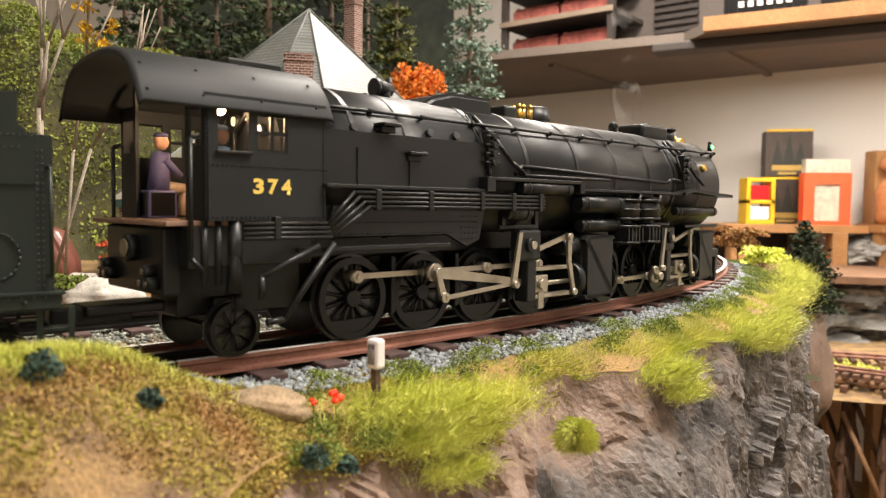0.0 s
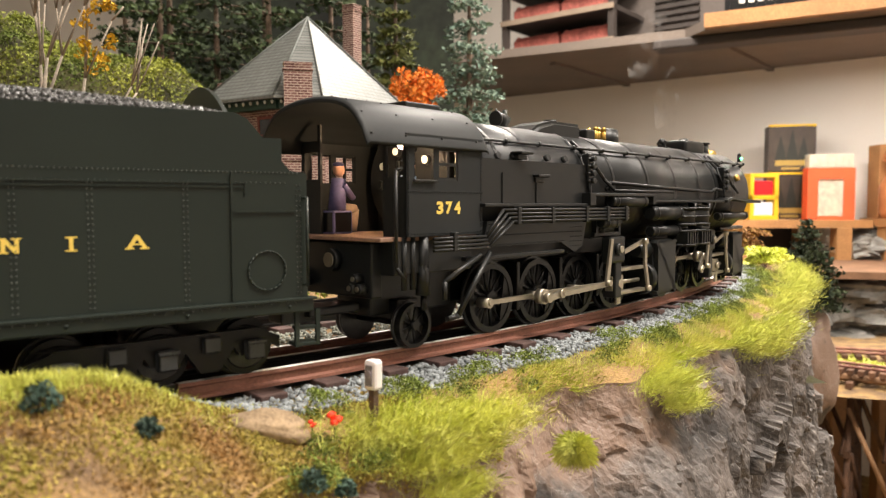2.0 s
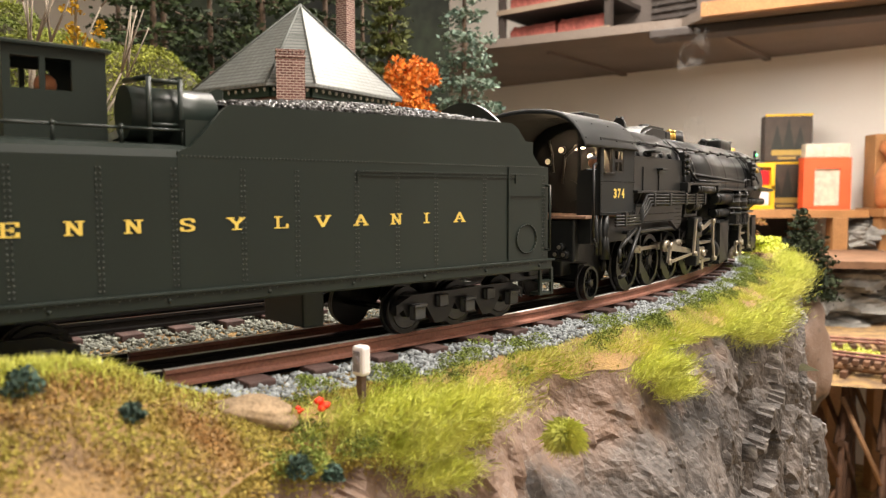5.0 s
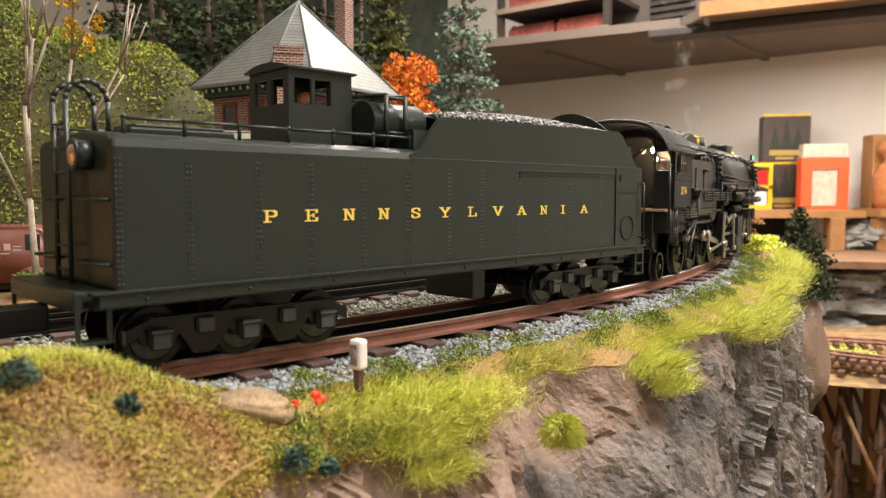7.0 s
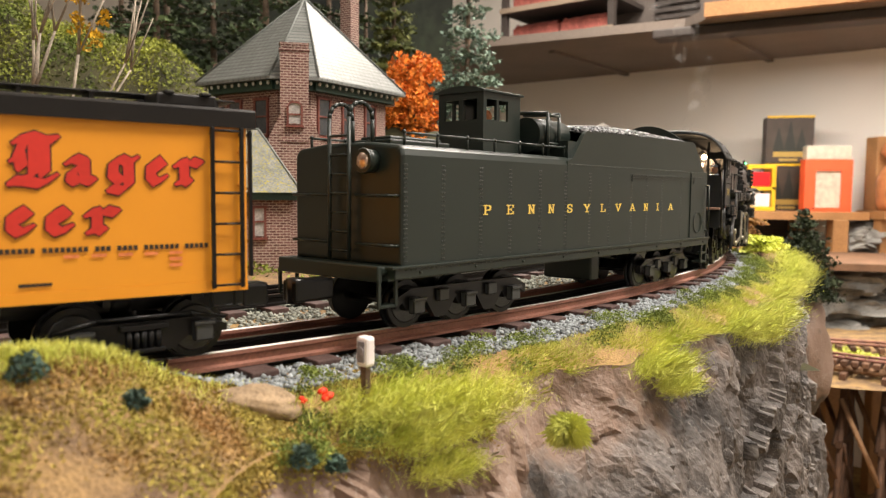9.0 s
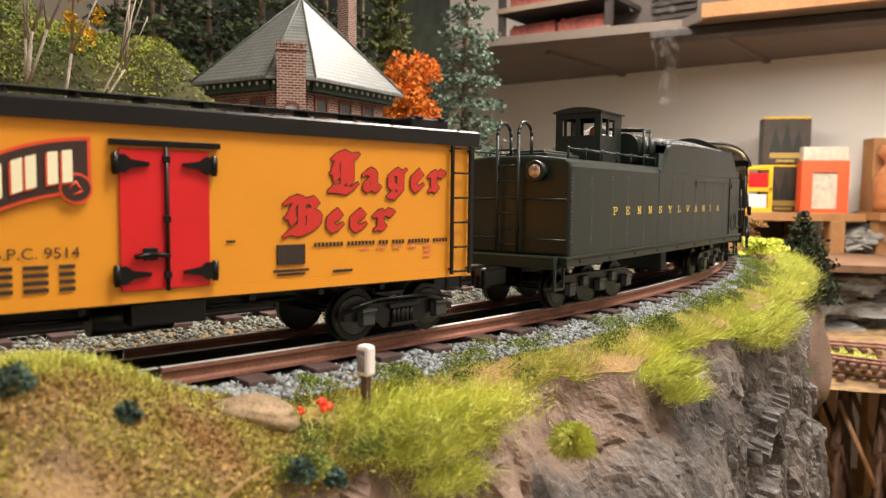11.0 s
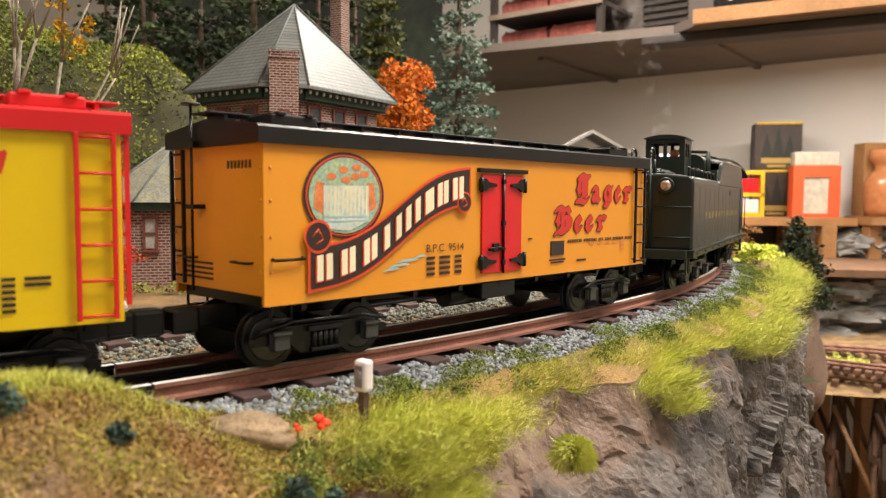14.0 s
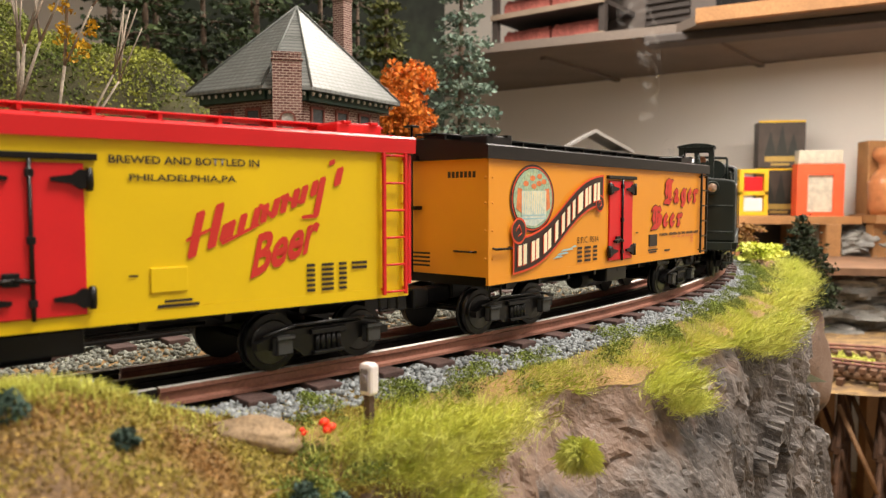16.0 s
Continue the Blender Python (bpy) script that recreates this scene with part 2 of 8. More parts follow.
def bogie(parent, x, turn, axles, r, heavy):
    """A truck with its own wheels; the sideframes stand outside the wheels."""
    bm = B()
    half = max(axles) + r * 1.05
    for sy in (-1, 1):
        y0, y1 = sy * 0.0212, sy * 0.0242
        if not heavy:
            prism(bm, [(-half * 0.95, 0.0105), (-half * 0.55, 0.0135), (half * 0.55, 0.0135), (half * 0.95, 0.0105), (half * 0.95, 0.0082), (half * 0.5, 0.0082), (half * 0.33, 0.0045), (-half * 0.33, 0.0045), (-half * 0.5, 0.0082), (-half * 0.95, 0.0082)], y0, y1)
            for k in range(-2, 3):
                cyl(bm, (k * 0.0021, sy * 0.0246, 0.0058), (k * 0.0021, sy * 0.0246, 0.0112), 0.001, seg=8)
            box(bm, -0.006, 0.006, sy * 0.0242, sy * 0.026, 0.0045, 0.0058, 0.0003)
            box(bm, -0.007, 0.007, sy * 0.0242, sy * 0.026, 0.0112, 0.013, 0.0003)
            tube(bm, [(-half * 0.9, sy * 0.0258, 0.0128), (-half * 0.5, sy * 0.0262, 0.0152), (half * 0.5, sy * 0.0262, 0.0152), (half * 0.9, sy * 0.0258, 0.0128)], 0.0006, 6)
        else:
            out = [(-half, 0.0125), (-half * 0.8, 0.0155)]
            for a in axles:
                out += [(a - 0.006, 0.0158), (a + 0.006, 0.0158)]
            out += [(half * 0.8, 0.0155), (half, 0.0125), (half, 0.0085)]
            for a in sorted(axles, reverse=True):
                out += [(a + 0.0062, 0.0105), (a + 0.0045, 0.0075), (a - 0.0045, 0.0075), (a - 0.0062, 0.0105)]
                if a != min(axles):
                    out += [(a - 0.0115, 0.0035), (a - 0.0175, 0.0035)]
            out += [(-half, 0.0085)]
            prism(bm, out, y0, y1)
        for a in axles:
            box(bm, a - 0.0031, a + 0.0031, sy * 0.024, sy * 0.0272, 0.0062, 0.0124, 0.0006, 1)
            box(bm, a - 0.0034, a + 0.0034, sy * 0.0268, sy * 0.0278, 0.0112, 0.0126, 0.0003, 1)
        if heavy:
            for a in (np.array(axles[:-1]) + np.array(axles[1:])) / 2:
                box(bm, a - 0.0028, a + 0.0028, sy * 0.024, sy * 0.0262, 0.0098, 0.0148, 0.0005, 1)
    box(bm, -0.005, 0.005, -0.022, 0.022, 0.0075, 0.0125, 0.0005)
    cyl(bm, (0, 0, 0.01), (0, 0, 0.022), 0.006, seg=16)
    ob = part("truck", bm, [FRAMEB, JOURNAL], parent, "black cast truck sideframes with journal boxes")
    ob.matrix_basis = pose(x, 0, 0, 0, 0, turn)
    for a in axles:
        wheel_set(ob, a, r)
    return ob


JOURNAL = mat("journal_dark_grey", (0.04, 0.042, 0.042), 0.5, spread=0.15, scale=150, grain=2000, bump=0.1, dist=0.0001)


def words(name, text, x, z, y, height, width, material, parent, shear=0.0, tilt=0.0, label="", bold=0.0):
    """Flat lettering on a side that faces -y; x, z: its lower-left corner."""
    c = bpy.data.curves.new(name, "FONT")
    c.body, c.size, c.shear, c.offset = text, 1.0, shear, bold
    c.resolution_u = 3
    tmp = bpy.data.objects.new(name, c)
    me = bpy.data.meshes.new_from_object(tmp)
    bpy.data.objects.remove(tmp)
    co = np.empty(len(me.vertices) * 3)
    me.vertices.foreach_get("co", co)
    co = co.reshape(-1, 3)
    lo, hi = co.min(0), co.max(0)
    px, pz = (co[:, 0] - lo[0]) / (hi[0] - lo[0]) * width, (co[:, 1] - lo[1]) / (hi[1] - lo[1]) * height
    pz = pz + px * tilt
    me.vertices.foreach_set("co", np.stack([x + px, np.full(len(px), y), z + pz], -1).ravel())
    me.materials.append(material)
    me.update()
    ob = new(name, me)
    ob.parent = parent
    return tagged(ob, label) if label else ob


def flat(bm, pts, y, mi=0):
    f = bm.faces.new([bm.verts.new((px, y, pz)) for px, pz in pts])
    f.material_index = mi
    f.normal_update()
    if f.normal.y > 0:
        f.normal_flip()
    return bm


def bars(name, rows, y, material, parent, label=""):
    bm = B()
    for x0, x1, z0, z1 in rows:
        flat(bm, [(x0, z0), (x1, z0), (x1, z1), (x0, z1)], y)
    if name == "lettering_bar":
        return [tagged(ob, label) for ob in islands(name, bm, material, parent, name)][0]
    ob = part(name, bm, material, parent, label)
    ob["kind"] = "stuff"
    return ob


# pen paths in a unit box: x across the letter, 1 is the height of a small letter (of a capital in the serif set)
SERIF = {
    "P": (((.2, 0), (.2, 1)), ((0, 1), (.75, 1), (.95, .85), (.95, .62), (.75, .48), (.2, .48)), ((0, 0), (.45, 0))),
    "E": (((.2, 0), (.2, 1)), ((0, 0), (.95, 0), (.95, .25)), ((0, 1), (.95, 1), (.95, .78)), ((.2, .5), (.65, .5)), ((.65, .38), (.65, .62))),
    "N": (((.15, 0), (.15, 1)), ((.15, 1), (.85, 0)), ((.85, 0), (.85, 1)), ((0, 0), (.32, 0)), ((0, 1), (.2, 1)), ((.68, 1), (1, 1))),
    "S": (((.92, .75), (.85, .95), (.5, 1), (.15, .92), (.1, .72), (.3, .56), (.7, .45), (.92, .3), (.85, .08), (.5, 0), (.15, .05), (.08, .28)),),
    "Y": (((.1, 1), (.5, .45)), ((.9, 1), (.5, .45)), ((.5, .45), (.5, 0)), ((0, 1), (.28, 1)), ((.72, 1), (1, 1)), ((.3, 0), (.7, 0))),
    "L": (((.2, 0), (.2, 1)), ((0, 1), (.45, 1)), ((0, 0), (.95, 0), (.95, .3))),
    "V": (((.1, 1), (.5, 0)), ((.5, 0), (.9, 1)), ((0, 1), (.28, 1)), ((.72, 1), (1, 1))),
    "A": (((.1, 0), (.5, 1)), ((.5, 1), (.9, 0)), ((.25, .33), (.75, .33)), ((0, 0), (.28, 0)), ((.72, 0), (1, 0))),
    "I": (((.5, 0), (.5, 1)), ((0, 0), (1, 0)), ((0, 1), (1, 1))),
}
BLACKLETTER = {
    "L": (((.30, 1.62), (.16, 1.1), (.22, .55)), ((.52, 1.70), (.50, .32), (.28, .12), (.0, .0)), ((.0, .06), (.35, .02), (.66, -.06), (.95, .2)), ((.12, 1.6), (.45, 1.78), (.72, 1.62), (1.0, 1.68)), ((.74, 1.5), (.74, .34)), ((.05, .9), (.2, .98))),
    "B": (((.28, 1.5), (.14, 1.0), (.22, .5)), ((.48, 1.6), (.47, .35), (.25, .14)), ((.02, 1.55), (.25, 1.72), (.45, 1.64)), ((.48, 1.5), (.78, 1.66), (.92, 1.38), (.72, 1.05), (.50, .98)), ((.72, 1.05), (.98, .78), (.95, .30), (.68, .08), (.36, .22)), ((.0, -.12), (.2, .06), (.45, -.06), (.66, .06)), ((.74, .9), (.74, .25)), ((.05, .85), (.2, .92))),
    "a": (((.08, .85), (.32, .98), (.66, .84), (.66, .14), (.95, .04)), ((.66, .62), (.2, .46), (.14, .16), (.34, .02), (.66, .2))),
    "g": (((.18, .85), (.14, .3), (.4, .05), (.7, .24)), ((.18, .85), (.45, 1.0), (.72, .84), (.96, .98)), ((.72, .84), (.72, -.12), (.46, -.36), (.06, -.26))),
    "e": (((.2, .82), (.16, .26), (.45, .02), (.92, .2)), ((.2, .82), (.52, 1.0), (.84, .72), (.22, .44))),
    "r": (((.0, .84), (.3, .94), (.3, .14), (.5, .02)), ((.06, .06), (.3, .14)), ((.3, .72), (.62, .98), (1.0, .86))),
}


def hull(pts):
    pts = sorted(set(pts))
    turn = lambda o, a, b: (a[0] - o[0]) * (b[1] - o[1]) - (a[1] - o[1]) * (b[0] - o[0])
    out = []
    for run in (pts, pts[::-1]):
        half = []
        for q in run:
            while len(half) > 1 and turn(half[-2], half[-1], q) <= 1e-12:
                half.pop()
            half.append(q)
        out += half[:-1]
    return out


def pen_stroke(bm, a, b, w, t, angle, y, mi=0):
    """One straight stroke of a broad pen w wide and t thick, held at an angle."""
    ca, sa = math.cos(math.radians(angle)), math.sin(math.radians(angle))
    nib = [(i * w / 2 * ca - j * t / 2 * sa, i * w / 2 * sa + j * t / 2 * ca) for i in (-1, 1) for j in (-1, 1)]
    flat(bm, hull([(round(px + dx, 7), round(pz + dz, 7)) for px, pz in (a, b) for dx, dz in nib]), y, mi)


def pen_word(name, font, glyphs, y, pen, edge, materials, parent, label):
    """Letters drawn with a pen; glyphs: (letter, left, right, base, height); edge: how far a dark edge shows round them."""
    w, t, angle = pen
    ix = (w * math.cos(math.radians(angle)) + t * math.sin(math.radians(angle))) / 2
    iz = (w * math.sin(math.radians(angle)) + t * math.cos(math.radians(angle))) / 2
    bm = B()
    for layer, grow in enumerate((edge * 2, 0.0) if edge else (0.0,)):
        k = 0
        for ch, x0, x1, z0, h in glyphs:
            at = lambda q: (x0 + ix + q[0] * (x1 - x0 - 2 * ix), z0 + iz + q[1] * (h - 2 * iz))
            for path in font[ch]:
                for a, b in zip(path, path[1:]):
                    pen_stroke(bm, at(a), at(b), w + grow, t + grow, angle, y - 0.00012 * layer - 0.000003 * (k % 30), layer)
                    k += 1
    return part(name, bm, list(materials), parent, label)


def ladder(name, x0, x1, z0, z1, y, n, material, parent, sy=-1):
    bm = B()
    for x in (x0, x1):
        box(bm, x - 0.0006, x + 0.0006, y, y + sy * 0.0012, z0, z1, 0.0002)
        for z in (z0 + 0.002, z1 - 0.002):
            box(bm, x - 0.0004, x + 0.0004, y - sy * 0.0012, y + sy * 0.001, z - 0.0004, z + 0.0004)
    for k in range(n):
        z = z0 + 0.001 + (z1 - z0 - 0.002) * k / (n - 1)
        cyl(bm, (x0, y + sy * 0.0008, z), (x1, y + sy * 0.0008, z), 0.0004, seg=6)
    return part(name, bm, material, parent)


# ---- refrigerator cars ----
def reefer_car(label, paint, roof, trim, hinge, turn):
    car = thing("refrigerator_car", label, "freight car", "cars of the train")
    bm = B()
    box(bm, -0.1160, 0.1160, -0.028, 0.028, 0.0245, 0.0735, 0.0003)
    # side sills drop a little below the ends
    for sy in (-1, 1):
        box(bm, -0.1160, 0.1160, sy * 0.0268, sy * 0.0281, 0.0214, 0.0247)
    body = part("body", bm, paint, car)
    bm = B()
    box(bm, -0.113, 0.113, -0.0255, 0.0255, 0.0205, 0.0242)
    box(bm, -0.11, 0.11, -0.005, 0.005, 0.014, 0.021, 0.0005)
    cyl(bm, (-0.02, -0.012, 0.015), (0.004, -0.012, 0.015), 0.0048, seg=16)
    box(bm, 0.012, 0.03, 0.004, 0.018, 0.012, 0.02, 0.0008)
    box(bm, -0.012, 0.01, -0.026, -0.018, 0.014, 0.021, 0.0006)
    tube(bm, [(-0.06, -0.01, 0.016), (-0.02, -0.012, 0.0155), (0.05, -0.008, 0.016)], 0.0006, 6)
    for x in np.linspace(-0.1, 0.1, 9):
        box(bm, x - 0.001, x + 0.001, -0.0262, 0.0262, 0.0188, 0.0212)
    islands("underframe", bm, FRAMEB, car, "underframe_piece")
    # roof: fascia and a shallow gable
    bm = B()
    prof = [(-0.0294, 0.0713), (-0.0296, 0.0762), (-0.0285, 0.0770), (0, 0.0803), (0.0285, 0.0770), (0.0296, 0.0762), (0.0294, 0.0713)]
    a = [bm.verts.new((-0.1185, y, z)) for y, z in prof]
    b = [bm.verts.new((0.1185, y, z)) for y, z in prof]
    bm.faces.new(a), bm.faces.new(b[::-1])
    for i in range(7):
        j = (i + 1) % 7
        bm.faces.new((a[i], a[j], b[j], b[i]))
    bmesh.ops.recalc_face_normals(bm, faces=bm.faces)
    for k in range(15):
        x = -0.1085 + 0.0155 * k
        for sy in (-1, 1):
            prism_y = [(sy * 0.0287, 0.0770), (sy * 0.004, 0.0799), (sy * 0.004, 0.0803), (sy * 0.0287, 0.0774)]
            v0 = [bm.verts.new((x - 0.0005, y, z)) for y, z in prism_y]
            v1 = [bm.verts.new((x + 0.0005, y, z)) for y, z in prism_y]
            for i in range(4):
                bm.faces.new((v0[i], v0[(i + 1) % 4], v1[(i + 1) % 4], v1[i]))
    r_ = part("roof", bm, roof, car)
    for k, y in enumerate((-0.0042, 0, 0.0042)):
        bm = B()
        box(bm, -0.121, 0.121, y - 0.0018, y + 0.0018, 0.0815, 0.0822, 0.0002)
        part("roof_walk_plank", bm, roof, r_)
    bm = B()
    for x in np.linspace(-0.115, 0.115, 13):
        box(bm, x - 0.0006, x + 0.0006, -0.0055, 0.0055, 0.0795, 0.0816)
    islands("roof_walk_bracket", bm, roof, r_, "roof_walk_bracket")
    for x in (-0.1, 0.1):
        for sy in (-1, 1):
            bm = B()
            box(bm, x - 0.009, x + 0.009, sy * 0.0085, sy * 0.022, 0.0775, 0.0812, 0.0006)
            box(bm, x - 0.007, x - 0.004, sy * 0.007, sy * 0.023, 0.0808, 0.0818, 0.0002)
            box(bm, x + 0.004, x + 0.007, sy * 0.007, sy * 0.023, 0.0808, 0.0818, 0.0002)
            part("ice_hatch", bm, roof, r_)
    # doors on both sides
    for sy in (-1, 1):
        d = part("door", box(B(), -0.0154, 0.0102, sy * 0.0279, sy * 0.0289, 0.0250, 0.0647, 0.0002), RED, car, "red double door with black hinges")
        bm = B()
        box(bm, -0.018, 0.0135, sy * 0.028, sy * 0.0297, 0.0655, 0.0672, 0.0002)
        part("door_rail", bm, hinge if hinge is FRAMEB else trim, d)
        bm = B()
        cyl(bm, (-0.0026, sy * 0.0295, 0.0245), (-0.0026, sy * 0.0295, 0.0655), 0.0006, seg=6)
        for z in (0.029, 0.045, 0.062):
            box(bm, -0.0036, -0.0016, sy * 0.0288, sy * 0.0301, z - 0.001, z + 0.001, 0.0002)
        tube(bm, [(-0.012, sy * 0.0298, 0.0345), (-0.007, sy * 0.0299, 0.0352), (-0.002, sy * 0.0298, 0.0345)], 0.0007, 6)
        box(bm, -0.0095, -0.0055, sy * 0.029, sy * 0.0301, 0.0335, 0.037, 0.0003)
        part("door_bar", bm, FRAMEB, d, "black locking bar")
        for x, dx in ((-0.0154, 1), (0.0102, -1)):
            for z in (0.0295, 0.0605):
                bm = B()
                prism(bm, [(x - dx * 0.0022, z - 0.0022), (x + dx * 0.0012, z - 0.0026), (x + dx * 0.003, z - 0.0012), (x + dx * 0.008, z - 0.0005), (x + dx * 0.008, z + 0.0005), (x + dx * 0.003, z + 0.0012), (x + dx * 0.0012, z + 0.0026), (x - dx * 0.0022, z + 0.0022)], sy * 0.0288, sy * 0.0299)
                cyl(bm, (x - dx * 0.0012, sy * 0.0296, z - 0.003), (x - dx * 0.0012, sy * 0.0296, z + 0.003), 0.0009, seg=8)
                part("hinge", bm, FRAMEB, d, "black strap hinge")
    lad = trim
    ladder("ladder", 0.1048, 0.1138, 0.0225, 0.0712, -0.0290, 6, lad, car)
    ladder("ladder", -0.1125, -0.1040, 0.0225, 0.0712, 0.0290, 6, lad, car, sy=1)
    # end ladders, brake gear, grab irons
    for sx in (-1, 1):
        bm = B()
        x = sx * 0.1178
        for y in (sx * -0.0262, sx * -0.0182):
            box(bm, x - 0.0006, x + 0.0006, y - 0.0005, y + 0.0005, 0.0255, 0.071)
        for k in range(6):
            z = 0.028 + 0.0083 * k
            cyl(bm, (x, sx * -0.0262, z), (x, sx * -0.0182, z), 0.0004, seg=6)
        part("end_ladder", bm, lad, car)
        bm = B()
        for z, y0, y1 in ((0.0345, -0.022, -0.0125), (0.0345, 0.0125, 0.022)):
            tube(bm, [(sx * 0.116, y0, z), (sx * 0.1182, y0, z), (sx * 0.1182, y1, z), (sx * 0.116, y1, z)], 0.0004, 6)
        part("grab_iron", bm, trim, car)
        bm = B()
        box(bm, sx * 0.11, sx * 0.126, -0.0035, 0.0035, 0.013, 0.0195, 0.0008)
        box(bm, sx * 0.124, sx * 0.1335, -0.0042, 0.0042, 0.0118, 0.0202, 0.0012)
        part("coupler", bm, FRAMEB, car)
        bm = B()
        for y in (-0.0262, 0.0262):
            tube(bm, [(sx * 0.1125, y, 0.0235), (sx * 0.1125, y, 0.0165), (sx * 0.105, y, 0.0165), (sx * 0.105, y, 0.0235)], 0.0005, 6)
        part("sill_step", bm, FRAMEB, car)
    bm = B()
    cyl(bm, (-0.1195, 0.009, 0.024), (-0.1195, 0.009, 0.0860), 0.0005, seg=8)
    cyl(bm, (-0.1195, 0.009, 0.0852), (-0.1195, 0.009, 0.0858), 0.0032, seg=20)
    box(bm, -0.1205, -0.1155, 0.006, 0.012, 0.0712, 0.0732)
    box(bm, -0.1205, -0.1155, 0.0065, 0.0115, 0.051, 0.0525)
    part("brake_staff", bm, FRAMEB, car, "black brake staff with hand wheel")
    bm = B()
    for z in (0.032, 0.043, 0.054, 0.064):
        for y in (-0.0265, 0.0265):
            ball(bm, (-0.116, y, z), 0.0007, 1)
        for x in (-0.1135, 0.1135):
            ball(bm, (x, -0.028, z), 0.0006, 1)
    islands("bolt_head", bm, paint, car, "bolt_head")
    bm = B()
    tube(bm, [(-0.113, -0.028, 0.036), (-0.113, -0.0296, 0.0356), (-0.102, -0.0296, 0.0356), (-0.102, -0.028, 0.036)], 0.0005, 6)
    part("grab_iron", bm, FRAMEB if hinge is FRAMEB else trim, car)
    bogie(car, -0.0885, -turn, (-0.0176, 0.0176), 0.0093, False)
    bogie(car, 0.0835, turn, (-0.0176, 0.0176), 0.0093, False)
    return car


YS = -0.0284
orange_car = reefer_car("orange-yellow wooden refrigerator car with black roof and red doors", OCHREYEL, ROOFB, FRAMEB, FRAMEB, 4.2)
# emblem: a round picture of a waterfall behind a waving ribbon
TEAL = mat("pale_teal_print", (0.27, 0.43, 0.35), 0.5, spread=0.25, scale=250, grain=900, bump=0, color2=(0.40, 0.50, 0.30))
FALLS = mat("pale_water_print", (0.42, 0.56, 0.54), 0.5, spread=0.15, scale=400, grain=900, bump=0, color2=(0.68, 0.70, 0.58))
SKYP = mat("sky_blue_print", (0.33, 0.55, 0.60), 0.5, spread=0.1, bump=0)
WATERP = mat("pale_yellow_print", (0.78, 0.72, 0.46), 0.5, spread=0.1, bump=0)
CLIFFP = mat("terracotta_print", (0.70, 0.21, 0.07), 0.5, spread=0.12, scale=300, bump=0)
BROWNB = mat("dark_brown_print", (0.035, 0.016, 0.012), 0.5, spread=0.1, bump=0)
REDOR = mat("red_orange_print", (0.70, 0.07, 0.02), 0.5, spread=0.06, bump=0)
bm = B()
ECX, ECZ = -0.0847, 0.0557
ring = lambda r: [(ECX + 1.03 * r * math.cos(a), ECZ + 0.86 * r * math.sin(a)) for a in np.linspace(0, 2 * math.pi, 49)[:-1]]
flat(bm, ring(0.0166), YS, 0)
flat(bm, ring(0.0156), YS - 0.0001, 1)
flat(bm, ring(0.0150), YS - 0.0002, 0)
flat(bm, ring(0.0146), YS - 0.0003, 2)
for sx in (-1, 1):
    flat(bm, [(ECX + sx * 0.0088, ECZ - 0.0062), (ECX + sx * 0.0088, ECZ + 0.0040), (ECX + sx * 0.0122, ECZ + 0.0044), (ECX + sx * 0.0132, ECZ - 0.0040)], YS - 0.0004, 3)
for x, z in ((-0.006, 0.0062), (-0.001, 0.0085), (0.004, 0.0064), (0.008, 0.0072), (0.0, 0.0052), (0.0045, 0.0094)):
    flat(bm, [(ECX + x + 0.0021 * math.cos(a), ECZ + z + 0.0012 * math.sin(a)) for a in np.linspace(0, 6.28, 9)[:-1]], YS - 0.0004 - 0.00001 * abs(x), 3)
flat(bm, [(ECX - 0.0093, ECZ - 0.0105), (ECX - 0.0093, ECZ + 0.0032), (ECX + 0.0098, ECZ + 0.0034), (ECX + 0.0098, ECZ - 0.0085), (ECX + 0.001, ECZ - 0.0118)], YS - 0.0005, 4)
for k in range(11):
    x = ECX - 0.0085 + 0.0017 * k
    flat(bm, [(x, ECZ - 0.0075), (x, ECZ + 0.0030), (x + 0.0006 + 0.0003 * (k % 3), ECZ + 0.0030), (x + 0.0005, ECZ - 0.0050 - 0.0008 * (k % 4))], YS - 0.00055, 6)
for z in (-0.0086, -0.0072):
    flat(bm, [(ECX - 0.0090, ECZ + z), (ECX + 0.0092, ECZ + z), (ECX + 0.0092, ECZ + z + 0.0004), (ECX - 0.0090, ECZ + z + 0.0005)], YS - 0.0006, 5)
for x, z, w in ((-0.056, 0.0325, 0.012), (-0.06, 0.031, 0.011), (-0.064, 0.0297, 0.009), (-0.05, 0.0337, 0.007)):
    flat(bm, [(x - w / 2, z - 0.0006), (x + w / 2, z), (x + w / 2 - 0.002, z + 0.0007), (x - w / 2 + 0.003, z + 0.0004)], YS - 0.0001, 5)
part("emblem", bm, [BROWNB, REDOR, TEAL, CLIFFP, FALLS, SKYP, WATERP], orange_car, "round waterfall picture with dark and red rings")


def ribbon_z(x):
    u = (x + 0.0995) / 0.0765
    return 0.0316 + 0.0278 * u + 0.0034 * math.sin(2 * math.pi * (u - 0.02)) * -1


def ribbon(half, ext, y, mi, bm):
    xs = np.linspace(-0.0995 - ext, -0.0235 + ext, 25)
    up = [(x, ribbon_z(x) + half + (0.0012 if x < -0.098 else 0)) for x in xs]
    dn = [(x, ribbon_z(x) - half) for x in xs[::-1]]
    for (a, b_), (c_, d_) in zip(zip(up, up[1:]), zip(dn[::-1], dn[::-1][1:])):
        flat(bm, [a, b_, d_, c_], y, mi)


